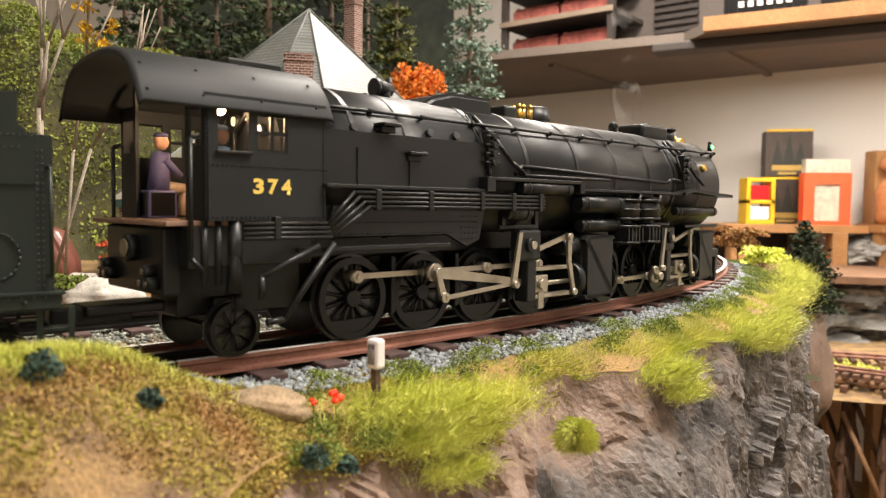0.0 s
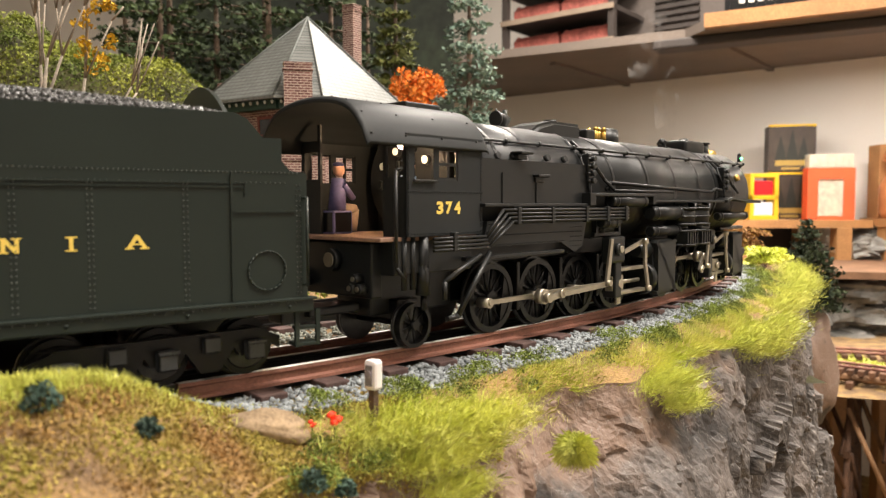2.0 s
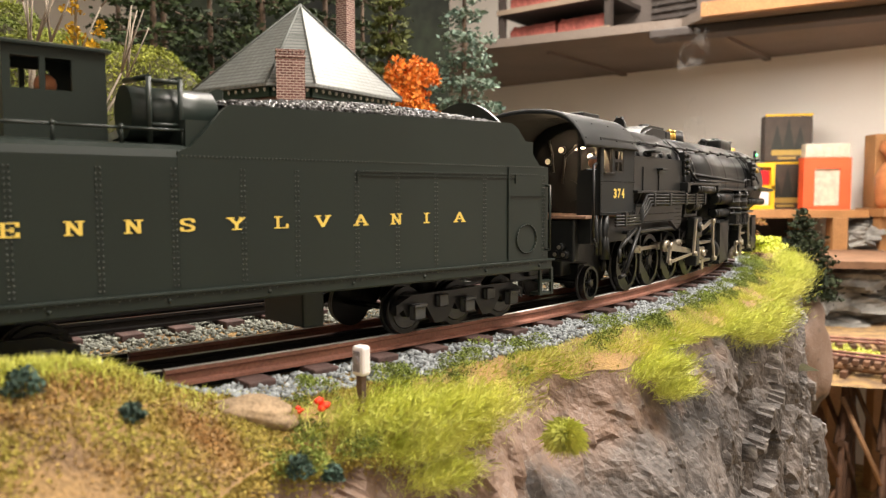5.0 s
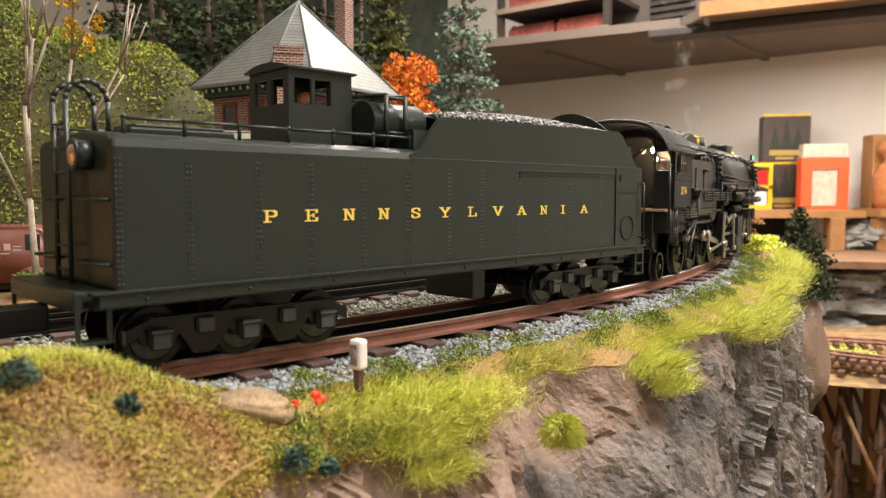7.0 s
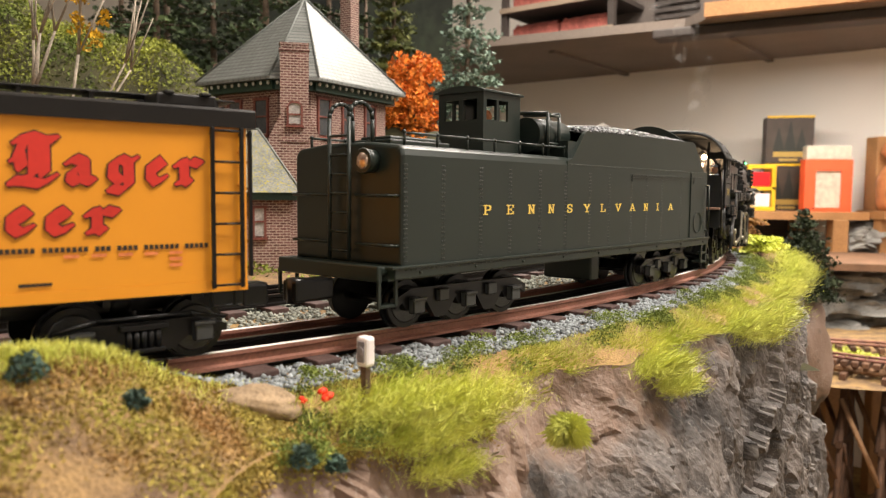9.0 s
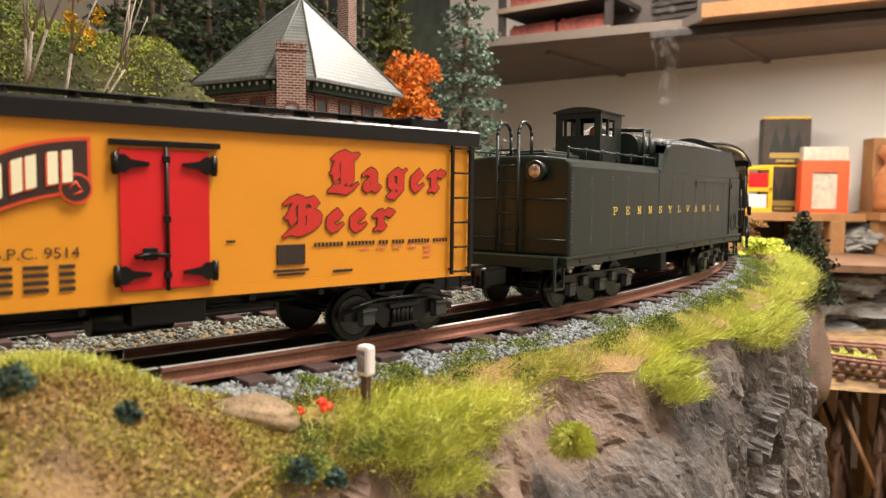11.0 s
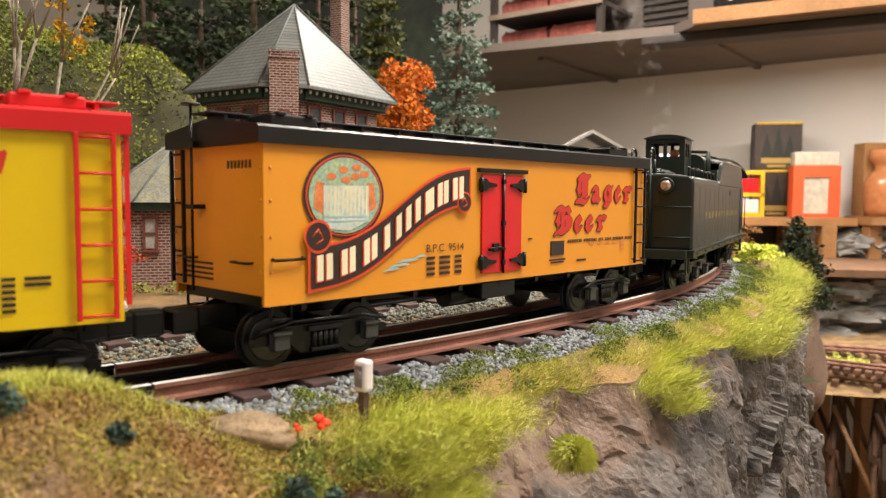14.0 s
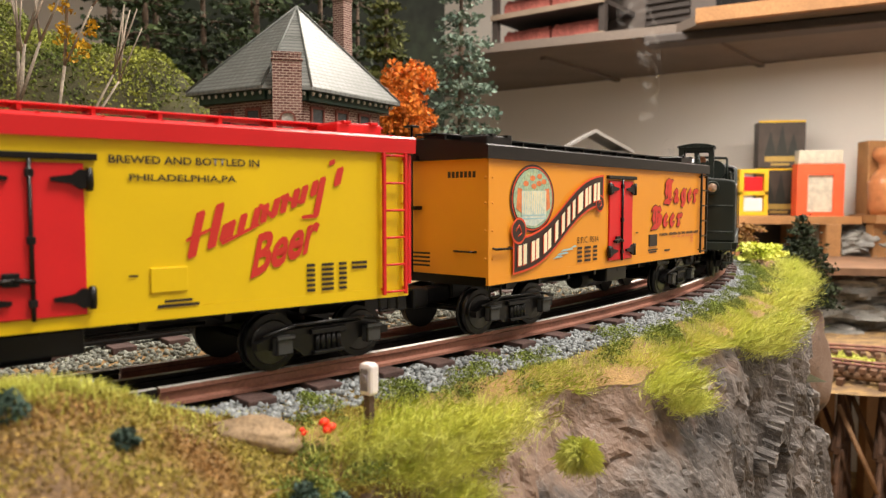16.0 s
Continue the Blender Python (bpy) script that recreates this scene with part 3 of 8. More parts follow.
bm = B()
ribbon(0.0074, 0.0009, YS - 0.0007, 1, bm)
ribbon(0.0065, 0.0, YS - 0.0008, 0, bm)
for x, z, r in ((-0.0965, 0.0425, 0.0048), (-0.0265, 0.0535, 0.0036)):
    flat(bm, [(x + r * 1.15 * math.cos(a), z + r * 1.15 * math.sin(a)) for a in np.linspace(0, 6.283, 21)[:-1]], YS - 0.0009, 1)
    flat(bm, [(x + r * math.cos(a), z + r * 0.95 * math.sin(a)) for a in np.linspace(0, 6.283, 21)[:-1]], YS - 0.001, 0)
    tube(bm, [(x - r * 0.5, YS - 0.0009, z), (x, YS - 0.0009, z + r * 0.5), (x + r * 0.4, YS - 0.0009, z - r * 0.2), (x - r * 0.2, YS - 0.0009, z - r * 0.5)], 0.0003, 5, 1)
part("ribbon", bm, [BROWNB, REDOR], orange_car, "waving dark ribbon with red-orange edge")
bm = B()
# plain upright bars stand for the brand's letters
for x0, x1 in ((-0.0976, -0.0898), (-0.0876, -0.0802), (-0.0779, -0.0705), (-0.0686, -0.0590), (-0.0583, -0.0496), (-0.0481, -0.0437), (-0.0420, -0.0348), (-0.0337, -0.0262)):
    for layer, mi, d in ((0, 1, 0.0005), (1, 0, 0.0)):
        for a, b in (((x0 + 0.0004, x0 + 0.0029), (x1 - 0.0036, x1 - 0.0011)) if x1 - x0 > 0.005 else ((x0, x1),)):
            flat(bm, [(a - d, ribbon_z(a) - 0.0042 - d), (b - d, ribbon_z(b) - 0.0042 - d), (b - d, ribbon_z(b) + 0.0042 - d), (a - d, ribbon_z(a) + 0.0042 - d)], YS - 0.0011 - 0.0001 * layer, mi)
for ob in islands("ribbon_bar", bm, [CREAM, REDOR], orange_car, "ribbon_bar"):
    tagged(ob, "cream upright bar with red-orange shade")
LAGER = (("L", 0.0510, 0.0640, 0.0527, 0.0094), ("a", 0.0640, 0.0733, 0.0528, 0.0092), ("g", 0.0745, 0.0846, 0.0530, 0.0092), ("e", 0.0850, 0.0926, 0.0530, 0.0092), ("r", 0.0933, 0.1027, 0.0530, 0.0092))
BEER = (("B", 0.0342, 0.0491, 0.0390, 0.0088), ("e", 0.0496, 0.0580, 0.0393, 0.0086), ("e", 0.0588, 0.0674, 0.0393, 0.0086), ("r", 0.0690, 0.0790, 0.0393, 0.0086))
for glyphs in (LAGER, BEER):
    pen_word("lettering", BLACKLETTER, glyphs, YS, (0.0031, 0.0008, 40), 0.00028, (BROWNB, PRINTR), orange_car, "red blackletter word with dark edge")
words("lettering", "B.P.C. 9514", -0.0463, 0.0350, YS, 0.0029, 0.0205, PRINTB, orange_car, label="small dark car number")
bars("small_print", [(x, x + w, z, z + 0.0011) for z in (0.0322, 0.0302, 0.0282, 0.0262) for x, w in ((-0.0463, 0.0045), (-0.0395, 0.006), (-0.031, 0.004))], YS, PRINTB, orange_car)
bars("small_print", [(0.0458 + k * 0.00145, 0.0458 + k * 0.00145 + 0.0011, 0.0351, 0.0365) for k in range(40) if k not in (8, 17, 21, 26, 34)], YS, PRINTB, orange_car)
bars("small_print", [(x, x + 0.0038, z, z + 0.0009) for z in (0.0335, 0.0317, 0.0299) for x in (0.064, 0.071, 0.078, 0.085, 0.092) if not (z < 0.032 and x < 0.09)], YS, CLIFFP, orange_car)
bars("small_print", [(0.0310, 0.0440, 0.0274, 0.0282), (0.0325, 0.0425, 0.0262, 0.0270), (0.053, 0.061, 0.0262, 0.0271), (0.0155, 0.0185, 0.0375, 0.0382)], YS, PRINTB, orange_car)
part("notice_board", box(B(), 0.0325, 0.0425, -0.0286, -0.0279, 0.0298, 0.0362), PRINTB, orange_car, "square black tack board")
bm = B()
for z in (0.0325, 0.0308, 0.0291, 0.0274):
    v = [bm.verts.new((-0.11605, y, zz)) for y, zz in ((0.021, z), (0.021, z + 0.0008), (0.002, z + 0.0008), (0.002, z))]
    bm.faces.new(v)
for k in range(7):
    v = [bm.verts.new((-0.11605, y, zz)) for y, zz in ((-0.0075 - k * 0.0021, 0.064), (-0.0075 - k * 0.0021, 0.0665), (-0.009 - k * 0.0021, 0.0665), (-0.009 - k * 0.0021, 0.064))]
    bm.faces.new(v)
part("small_print", bm, PRINTB, orange_car)

yellow_car = reefer_car("lemon-yellow refrigerator car with red roof, ladders and doors", YELLOW, RED, RED, FRAMEB, 4.0)
words("lettering", "BREWED AND BOTTLED IN", 0.0166, 0.0650, YS, 0.0022, 0.0432, PRINTB, yellow_car, bold=0.02, label="dark slogan lettering")
words("lettering", "PHILADELPHIA,PA", 0.0218, 0.0600, YS, 0.0022, 0.0306, PRINTB, yellow_car, bold=0.02, label="dark slogan lettering")
words("lettering", "Beer", 0.0562, 0.0310, YS, 0.0125, 0.0243, PRINTR, yellow_car, 0.35, 0.36, "red script word", 0.03)
# slanted strokes stand for the brand's script
bm = B()
k = 0
for x, low, high, w in ((0.0378, 0.0, 0.0135, 0.0024), (0.0437, 0.0, 0.0132, 0.0024), (0.0472, 0.0005, 0.0058, 0.0022), (0.0493, 0.0005, 0.0058, 0.0018), (0.0528, 0.0, 0.0062, 0.0019), (0.0572, 0.0, 0.0062, 0.0019), (0.0601, 0.0, 0.0060, 0.0019), (0.0638, 0.0004, 0.0062, 0.0019), (0.0668, 0.0, 0.0062, 0.0019), (0.0706, 0.0, 0.0062, 0.0019), (0.0736, 0.0, 0.0060, 0.0019), (0.0773, 0.0008, 0.0060, 0.0020), (0.0800, -0.0070, 0.0060, 0.0019), (0.0826, 0.0085, 0.0105, 0.0018), (0.0862, 0.0004, 0.0065, 0.0024)):
    base = 0.0385 + (x - 0.0378) * 0.43
    pen_stroke(bm, (x + low * 0.22 + w * 0.3, base + low + 0.0006), (x + high * 0.22 + w * 0.3, base + high - 0.0006), w, 0.0010, 22, YS - 0.000004 * k)
    k += 1
for (xa, za), (xb, zb) in (((0.0375, 0.0438), (0.0462, 0.0474)), ((0.0480, 0.0425), (0.0590, 0.0476)), ((0.0600, 0.0535), (0.0640, 0.0500)), ((0.0672, 0.0560), (0.0735, 0.0545)), ((0.0745, 0.0498), (0.0790, 0.0500))):
    pen_stroke(bm, (xa, za), (xb, zb), 0.0011, 0.0009, 22, YS - 0.000004 * k)
    k += 1
for ob in islands("script_stroke", bm, PRINTR, yellow_car, "script_stroke"):
    tagged(ob, "red slanted stroke")
bars("small_print", [(x, x + w, z, z + 0.0009) for z in (0.0338, 0.0322, 0.0306, 0.029, 0.0274, 0.0258) for x, w in ((0.0756, 0.003), (0.081, 0.0045), (0.0875, 0.003), (0.0925, 0.006)) if not (z < 0.032 and x > 0.09)], YS, PRINTB, yellow_car)
bars("small_print", [(0.0305, 0.0385, 0.0262, 0.027), (0.0285, 0.0405, 0.0248, 0.0257), (0.021, 0.0235, 0.034, 0.0346)], YS, PRINTB, yellow_car)
part("notice_board", box(B(), 0.0268, 0.0372, -0.0286, -0.0279, 0.0292, 0.0362, 0.0002), YELLOW, yellow_car, "yellow tack board")


# ---- tender ----
tender = thing("tender", "dark green riveted steam tender with gold lettering and coal", "tender", "cars of the train")
HW = 0.0303
bm = B()
# water tank: rounded shell across, from the rear to the coal space
arc = [(-HW, 0.0255), (-HW, 0.0655), (-HW + 0.0008, 0.0678), (-HW + 0.0028, 0.0692), (-0.012, 0.0708), (0.012, 0.0708), (HW - 0.0028, 0.0692), (HW - 0.0008, 0.0678), (HW, 0.0655), (HW, 0.0255)]
a = [bm.verts.new((-0.1433, y, z)) for y, z in arc]
b = [bm.verts.new((-0.0180, y, z)) for y, z in arc]
bm.faces.new(a), bm.faces.new(b[::-1])
for i in range(len(arc)):
    j = (i + 1) % len(arc)
    bm.faces.new((a[i], a[j], b[j], b[i]))
bmesh.ops.recalc_face_normals(bm, faces=bm.faces)
es = [e for e in bm.edges if abs(e.verts[0].co.x + 0.1433) < 1e-6 and abs(e.verts[1].co.x + 0.1433) < 1e-6]
bmesh.ops.bevel(bm, geom=es, offset=0.0016, segments=3, affect="EDGES", profile=0.5)
part("water_tank", bm, GREEN, tender)
bm = B()
prism(bm, [(-0.0335, 0.0255), (-0.0335, 0.0672), (-0.029, 0.0690), (-0.0185, 0.0808), (-0.0165, 0.0822), (0.1085, 0.0840), (0.1125, 0.0822), (0.1262, 0.0668), (0.1320, 0.0660), (0.1320, 0.0255)], -HW - 0.0001, -HW + 0.0022)
prism(bm, [(-0.0335, 0.0255), (-0.0335, 0.0672), (-0.029, 0.0690), (-0.0185, 0.0808), (-0.0165, 0.0822), (0.1085, 0.0840), (0.1125, 0.0822), (0.1262, 0.0668), (0.1320, 0.0660), (0.1320, 0.0255)], HW - 0.0022, HW + 0.0001)
box(bm, -0.03, 0.1245, -HW + 0.0021, HW - 0.0021, 0.0255, 0.077)
box(bm, 0.1245, 0.131, -HW + 0.0021, HW - 0.0021, 0.0255, 0.060)
part("coal_bunker", bm, GREEN, tender)
# arched front plate behind the cab
bm = B()
v = [(y, 0.0825 + 0.0125 * max(0, 1 - (y / 0.0272) ** 2)) for y in np.linspace(-0.0270, 0.0270, 15)]
lo = [bm.verts.new((0.1070, y, 0.076)) for y, z in v]
hi = [bm.verts.new((0.1070, y, z)) for y, z in v]
for i in range(14):
    bm.faces.new((lo[i], lo[i + 1], hi[i + 1], hi[i]))
g = bmesh.ops.extrude_face_region(bm, geom=bm.faces[:])
bmesh.ops.translate(bm, vec=(0.0014, 0, 0), verts=[q for q in g["geom"] if isinstance(q, bmesh.types.BMVert)])
bmesh.ops.recalc_face_normals(bm, faces=bm.faces)
part("arched_plate", bm, GREEN, tender)
# coal
COAL = mat("coal", (0.045, 0.045, 0.044), 0.28, spread=0.3, scale=300, grain=1500, bump=0.4, obj_var=0.5)
part("coal_bed", sheet(20, 8, lambda u, v: (-0.014 + 0.115 * u, -0.028 + 0.056 * v, 0.0815 + 0.0065 * math.sin(math.pi * v) * math.sin(math.pi * min(1, 0.2 + u * 0.85)))), COAL, tender)
# rivets: heads coloured paler than the tank, as painted highlights
RIVETM = mat("highlight_rivet", (0.075, 0.080, 0.075), 0.35, spread=0.3, scale=300, bump=0)
def rivet(bm, x, y, z, ny, r=0.00035):
    m = Matrix.Translation((x, y, z)) @ pose(0, 0, 0, 90 if ny else 0)
    s = bmesh.ops.create_cone(bm, cap_ends=True, segments=5, radius1=r, radius2=r * 0.5, depth=0.0005, matrix=m if ny >= 0 else Matrix.Translation((x, y, z)) @ pose(0, 0, 0, 90))


bm = B()
for x in (-0.1415, -0.121, -0.0981, -0.0783, -0.0559, -0.0348, -0.0128, 0.0064, 0.0303, 0.0483, 0.067, 0.093, 0.1290):
    for d in (-0.0006, 0.0006):
        for k in range(22):
            z = 0.0275 + k * 0.00165
            yy = -HW - 0.0002
            if x + d > -0.145:
                rivet(bm, x + d, yy, z, -1, 0.00034)
for k in range(120):
    rivet(bm, -0.032 + k * 0.00135, -HW - 0.0002, 0.0660, -1, 0.00033)
for k in range(60):
    rivet(bm, 0.03 + k * 0.0016, -HW - 0.0002, 0.0628, -1, 0.00033)
for k in range(100):
    rivet(bm, -0.1425 + k * 0.00275, -HW - 0.0016, 0.0244, -1, 0.0003)
part("rivets", bm, RIVETM, tender)["kind"] = "stuff"
# underframe: side sills, end beams
bm = B()
for sy in (-1, 1):
    box(bm, -0.1480, 0.1335, sy * (HW - 0.003), sy * (HW + 0.0014), 0.0212, 0.0257, 0.0004)
    box(bm, -0.1500, 0.1345, sy * (HW - 0.002), sy * (HW + 0.0022), 0.0250, 0.0259, 0.0002)
    for x in np.linspace(-0.135, 0.125, 9):
        ball(bm, (x, sy * (HW + 0.0015), 0.0232), 0.0007, 1)
box(bm, -0.1480, 0.1335, -HW + 0.002, HW - 0.002, 0.0205, 0.0256)
box(bm, -0.1525, -0.1430, -0.0275, 0.0275, 0.0228, 0.0258, 0.0006)
box(bm, -0.1535, -0.1510, -0.0285, 0.0285, 0.0205, 0.0262, 0.0006)
for sy in (-1, 1):
    box(bm, -0.1530, -0.1440, sy * 0.0230, sy * 0.0285, 0.0110, 0.0122, 0.0003)
    for x in (-0.1527, -0.1443):
        box(bm, x - 0.0006, x + 0.0006, sy * 0.0278, sy * 0.0288, 0.0115, 0.0215)
    box(bm, 0.128, 0.1365, sy * 0.0235, sy * 0.0295, 0.0095, 0.0108, 0.0003)
    box(bm, 0.128, 0.1365, sy * 0.0265, sy * 0.0295, 0.0150, 0.0162, 0.0003)
    for x in (0.1285, 0.136):
        box(bm, x - 0.0007, x + 0.0007, sy * 0.0285, sy * 0.0297, 0.0095, 0.0215)
box(bm, 0.017, 0.026, -0.015, 0.015, 0.006, 0.0215, 0.001)
islands("underframe", bm, GREEN, tender, "underframe_piece")
bm = B()
box(bm, -0.170, -0.152, -0.004, 0.004, 0.0125, 0.0205, 0.001)
cyl(bm, (-0.167, 0, 0.012), (-0.167, 0, 0.021), 0.0035, seg=12)
part("coupler", bm, FRAMEB, tender, "black knuckle coupler")
part("drawbar", box(B(), 0.1335, 0.156, -0.006, 0.006, 0.0128, 0.0180, 0.0008), FRAMEB, tender)
# rear ladder, lamp, rails
bm = B()
for y in (0.0056, -0.0055):
    pts = [(-0.1462, y, 0.0262), (-0.1462, y, 0.0800)] + [(-0.1462 + 0.006 * (1 - math.cos(q)), y, 0.0800 + 0.006 * math.sin(q)) for q in np.linspace(0.3, 3.14, 7)] + [(-0.1342, y, 0.0705)]
    tube(bm, pts, 0.0008, 8)
for k in range(7):
    cyl(bm, (-0.1462, 0.0056, 0.030 + 0.0072 * k), (-0.1462, -0.0055, 0.030 + 0.0072 * k), 0.0005, seg=6)
part("rear_ladder", bm, GREEN, tender)
LENS = mat("clear_lamp_lens", (0.55, 0.42, 0.34), 0.08, 0.6, spread=0.3, scale=400, bump=0)
bm = B()
cyl(bm, (-0.1430, -0.0150, 0.0635), (-0.1478, -0.0150, 0.0635), 0.0042, 0.0046, seg=20)
cyl(bm, (-0.1478, -0.0150, 0.0635), (-0.1484, -0.0150, 0.0635), 0.0048, 0.0044, seg=20)
lamp_ = part("backup_lamp", bm, GREEN, tender)
part("lens", ball(B(), (-0.1480, -0.0150, 0.0635), 0.0034, 2, (0.35, 1, 1)), LENS, lamp_, "clear glass lamp lens")
bm = B()
for z in (0.0510, 0.0330):
    for y0, y1 in ((0.0285, 0.0085), (-0.0085, -0.0285)):
        tube(bm, [(-0.1430, y0, z), (-0.1458, y0, z), (-0.1458, y1, z), (-0.1430, y1, z)], 0.0005, 6)
part("grab_iron", bm, GREEN, tender)
for sy in (-1, 1):
    bm = B()
    xs = np.linspace(-0.138, -0.030, 7)
    tube(bm, [(x, sy * 0.0262, 0.0738) for x in xs], 0.0005, 6)
    for x in xs:
        cyl(bm, (x, sy * 0.0262, 0.069), (x, sy * 0.0262, 0.0745), 0.0006, seg=6)
        ball(bm, (x, sy * 0.0262, 0.0740), 0.001, 1)
    part("deck_rail", bm, GREEN, tender)
bm = B()
box(bm, -0.1300, -0.0950, -0.011, 0.011, 0.0705, 0.0728, 0.0006)
box(bm, -0.1275, -0.0975, -0.0085, 0.0085, 0.0728, 0.0742, 0.0006)
part("water_hatch", bm, GREEN, tender)
# brakeman's cabin
dog = part("cabin", B(), GREEN, tender, "small riveted brakeman's cabin")
x0, x1, hy, z0, z1 = -0.0750, -0.0475, 0.0130, 0.0700, 0.0970
bm = B()
for sy in (-1, 1):
    ys = (sy * hy, sy * (hy - 0.0012))
    box(bm, x0, x1, *ys, z0, 0.0845), box(bm, x0, x1, *ys, 0.0935, z1)
    box(bm, x0, -0.0728, *ys, 0.0845, 0.0935), box(bm, -0.0570, x1, *ys, 0.0845, 0.0935)
    box(bm, -0.0655, -0.0640, *ys, 0.0845, 0.0935)
for x in (x0, x1 - 0.0012):
    box(bm, x, x + 0.0012, -hy + 0.0012, hy - 0.0012, z0, 0.0845), box(bm, x, x + 0.0012, -hy + 0.0012, hy - 0.0012, 0.0935, z1)
    for y in (-hy + 0.0012, -0.0012, hy - 0.0036):
        box(bm, x, x + 0.0012, y, y + 0.0024, 0.0845, 0.0935)
bm.to_mesh(dog.data)
bm.free()
bm = B()
prof = [(y, 0.0972 + 0.0022 * (1 - (y / 0.0142) ** 2)) for y in np.linspace(-0.0142, 0.0142, 11)]
a = [bm.verts.new((x0 - 0.0015, y, z)) for y, z in prof] + [bm.verts.new((x0 - 0.0015, y, 0.0965)) for y in (0.0142, -0.0142)]
b = [bm.verts.new((v.co.x + (x1 - x0) + 0.003, v.co.y, v.co.z)) for v in a]
bm.faces.new(a), bm.faces.new(b[::-1])
for i in range(len(a)):
    bm.faces.new((a[i], a[(i + 1) % len(a)], b[(i + 1) % len(a)], b[i]))
bmesh.ops.recalc_face_normals(bm, faces=bm.faces)
part("roof", bm, GREEN, dog)
FIGURE = mat("painted_plastic_figure", (0.55, 0.22, 0.1), 0.6, spread=0.2, scale=200, bump=0)
bm = B()
ball(bm, (-0.062, -0.004, 0.087), 0.0032, 2), cyl(bm, (-0.062, -0.004, 0.07), (-0.062, -0.004, 0.084), 0.004, 0.003, seg=12)
part("doll", bm, FIGURE, dog, "orange plastic figurine inside the cabin")
# cylinder tank with brackets before the coal slope
tank = part("air_tank", cyl(cyl(B(), (-0.043, -0.0130, 0.0795), (-0.0165, -0.0130, 0.0795), 0.0082, seg=28), (-0.0165, -0.0130, 0.0795), (-0.0155, -0.0130, 0.0795), 0.0076, 0.007, seg=28), GREEN, tender, "horizontal cylinder tank with end cap")
bm = B()
for x in (-0.0385, -0.029):
    cyl(bm, (x, -0.0225, 0.069), (x, -0.0225, 0.0895), 0.0009, seg=8)
    cyl(bm, (x, -0.0225, 0.0895), (x, -0.002, 0.0905), 0.0009, seg=8)
for z in (0.0755, 0.0885):
    cyl(bm, (-0.0385, -0.0225, z), (-0.029, -0.0225, z), 0.0007, seg=8)
part("tank_bracket", bm, GREEN, tank)
part("tank_bracket", cyl(B(), (-0.0170, -0.0130, 0.0795), (-0.0148, -0.0130, 0.0795), 0.0015, seg=10), GREEN, tank)
bm = B()
prism(bm, [(-0.046, 0.070), (-0.0085, 0.0905), (-0.0060, 0.0905), (-0.0060, 0.0700)], -0.003, 0.027)
part("slope_sheet", bm, GREEN, tender)
# lettering and side details
for ch, x in zip("PENNSYLVANIA", np.linspace(-0.0968, 0.0763, 12)):
    d = 0.0006 if ch in "YVA" else 0.0
    w = 0.0030 if ch == "I" else 0.0055
    pen_word("lettering", SERIF, ((ch, x - d, x + w + d, 0.0434, 0.0040),), -HW - 0.0003, (0.00105, 0.00042, 0), 0, (GOLD,), tender, "gold serif letter")
bm = B()
for q in np.linspace(0, 2 * math.pi, 25)[:-1]:
    p = (0.1180 + 0.0062 * math.cos(q), -HW - 0.0005, 0.0352 + 0.0062 * math.sin(q))
    p2 = (0.1180 + 0.0062 * math.cos(q + 0.27), -HW - 0.0005, 0.0352 + 0.0062 * math.sin(q + 0.27))
    cyl(bm, p, p2, 0.0003, seg=5)
for x in (0.1065,):
    box(bm, x, x + 0.0008, -HW - 0.0007, -HW, 0.0265, 0.0655)
box(bm, 0.1065, 0.128, -HW - 0.0007, -HW, 0.0535, 0.0541)
for z in (0.0612, 0.0624):
    box(bm, 0.0303, 0.1115, -HW - 0.0006, -HW, z, z + 0.0005)
for x in (0.0303, 0.1110):
    box(bm, x, x + 0.0005, -HW - 0.0006, -HW, 0.0590, 0.0629)
tube(bm, [(0.1305, -HW, 0.058), (0.1312, -HW - 0.002, 0.058), (0.1312, -HW - 0.002, 0.030), (0.1305, -HW, 0.030)], 0.0005, 6)
part("side_trim", bm, GREEN, tender)
bogie(tender, -0.0975, -4.2, (-0.0285, 0, 0.0285), 0.0092, True)
bogie(tender, 0.0860, 4.6, (-0.0285, 0, 0.0285), 0.0092, True)

# ---- locomotive ----
loco = thing("steam_locomotive", "black articulated steam locomotive with riveted cab and steel rods", "locomotive", "cars of the train")
CY = 0.0308  # half width of the cab
CX0, CX1 = -0.0368, 0.0060
bm = B()
for sy in (-1, 1):
    ys = (sy * CY, sy * (CY - 0.0013))
    box(bm, CX0, CX1, *ys, 0.0440, 0.0650), box(bm, CX0, CX1, *ys, 0.0770, 0.0815)
    box(bm, CX0, -0.0325, *ys, 0.0650, 0.0770), box(bm, -0.0225, -0.0200, *ys, 0.0650, 0.0770)
    box(bm, -0.0088, CX1, *ys, 0.0650, 0.0770)
box(bm, CX1 - 0.0013, CX1, -CY + 0.0013, CY - 0.0013, 0.0440, 0.0815)
for sy in (-1, 1):  # rear posts
    box(bm, CX0, CX0 + 0.0012, sy * CY, sy * 0.0262, 0.0440, 0.066), box(bm, CX0, CX0 + 0.0012, sy * CY, sy * 0.0288, 0.066, 0.077)
    box(bm, CX0, CX0 + 0.0012, sy * 0.0200, sy * 0.0185, 0.0440, 0.0880), box(bm, CX0, CX0 + 0.0012, sy * 0.0262, sy * 0.0200, 0.0440, 0.066)
    box(bm, CX0, CX0 + 0.0012, sy * CY, sy * 0.0185, 0.077, 0.0815)
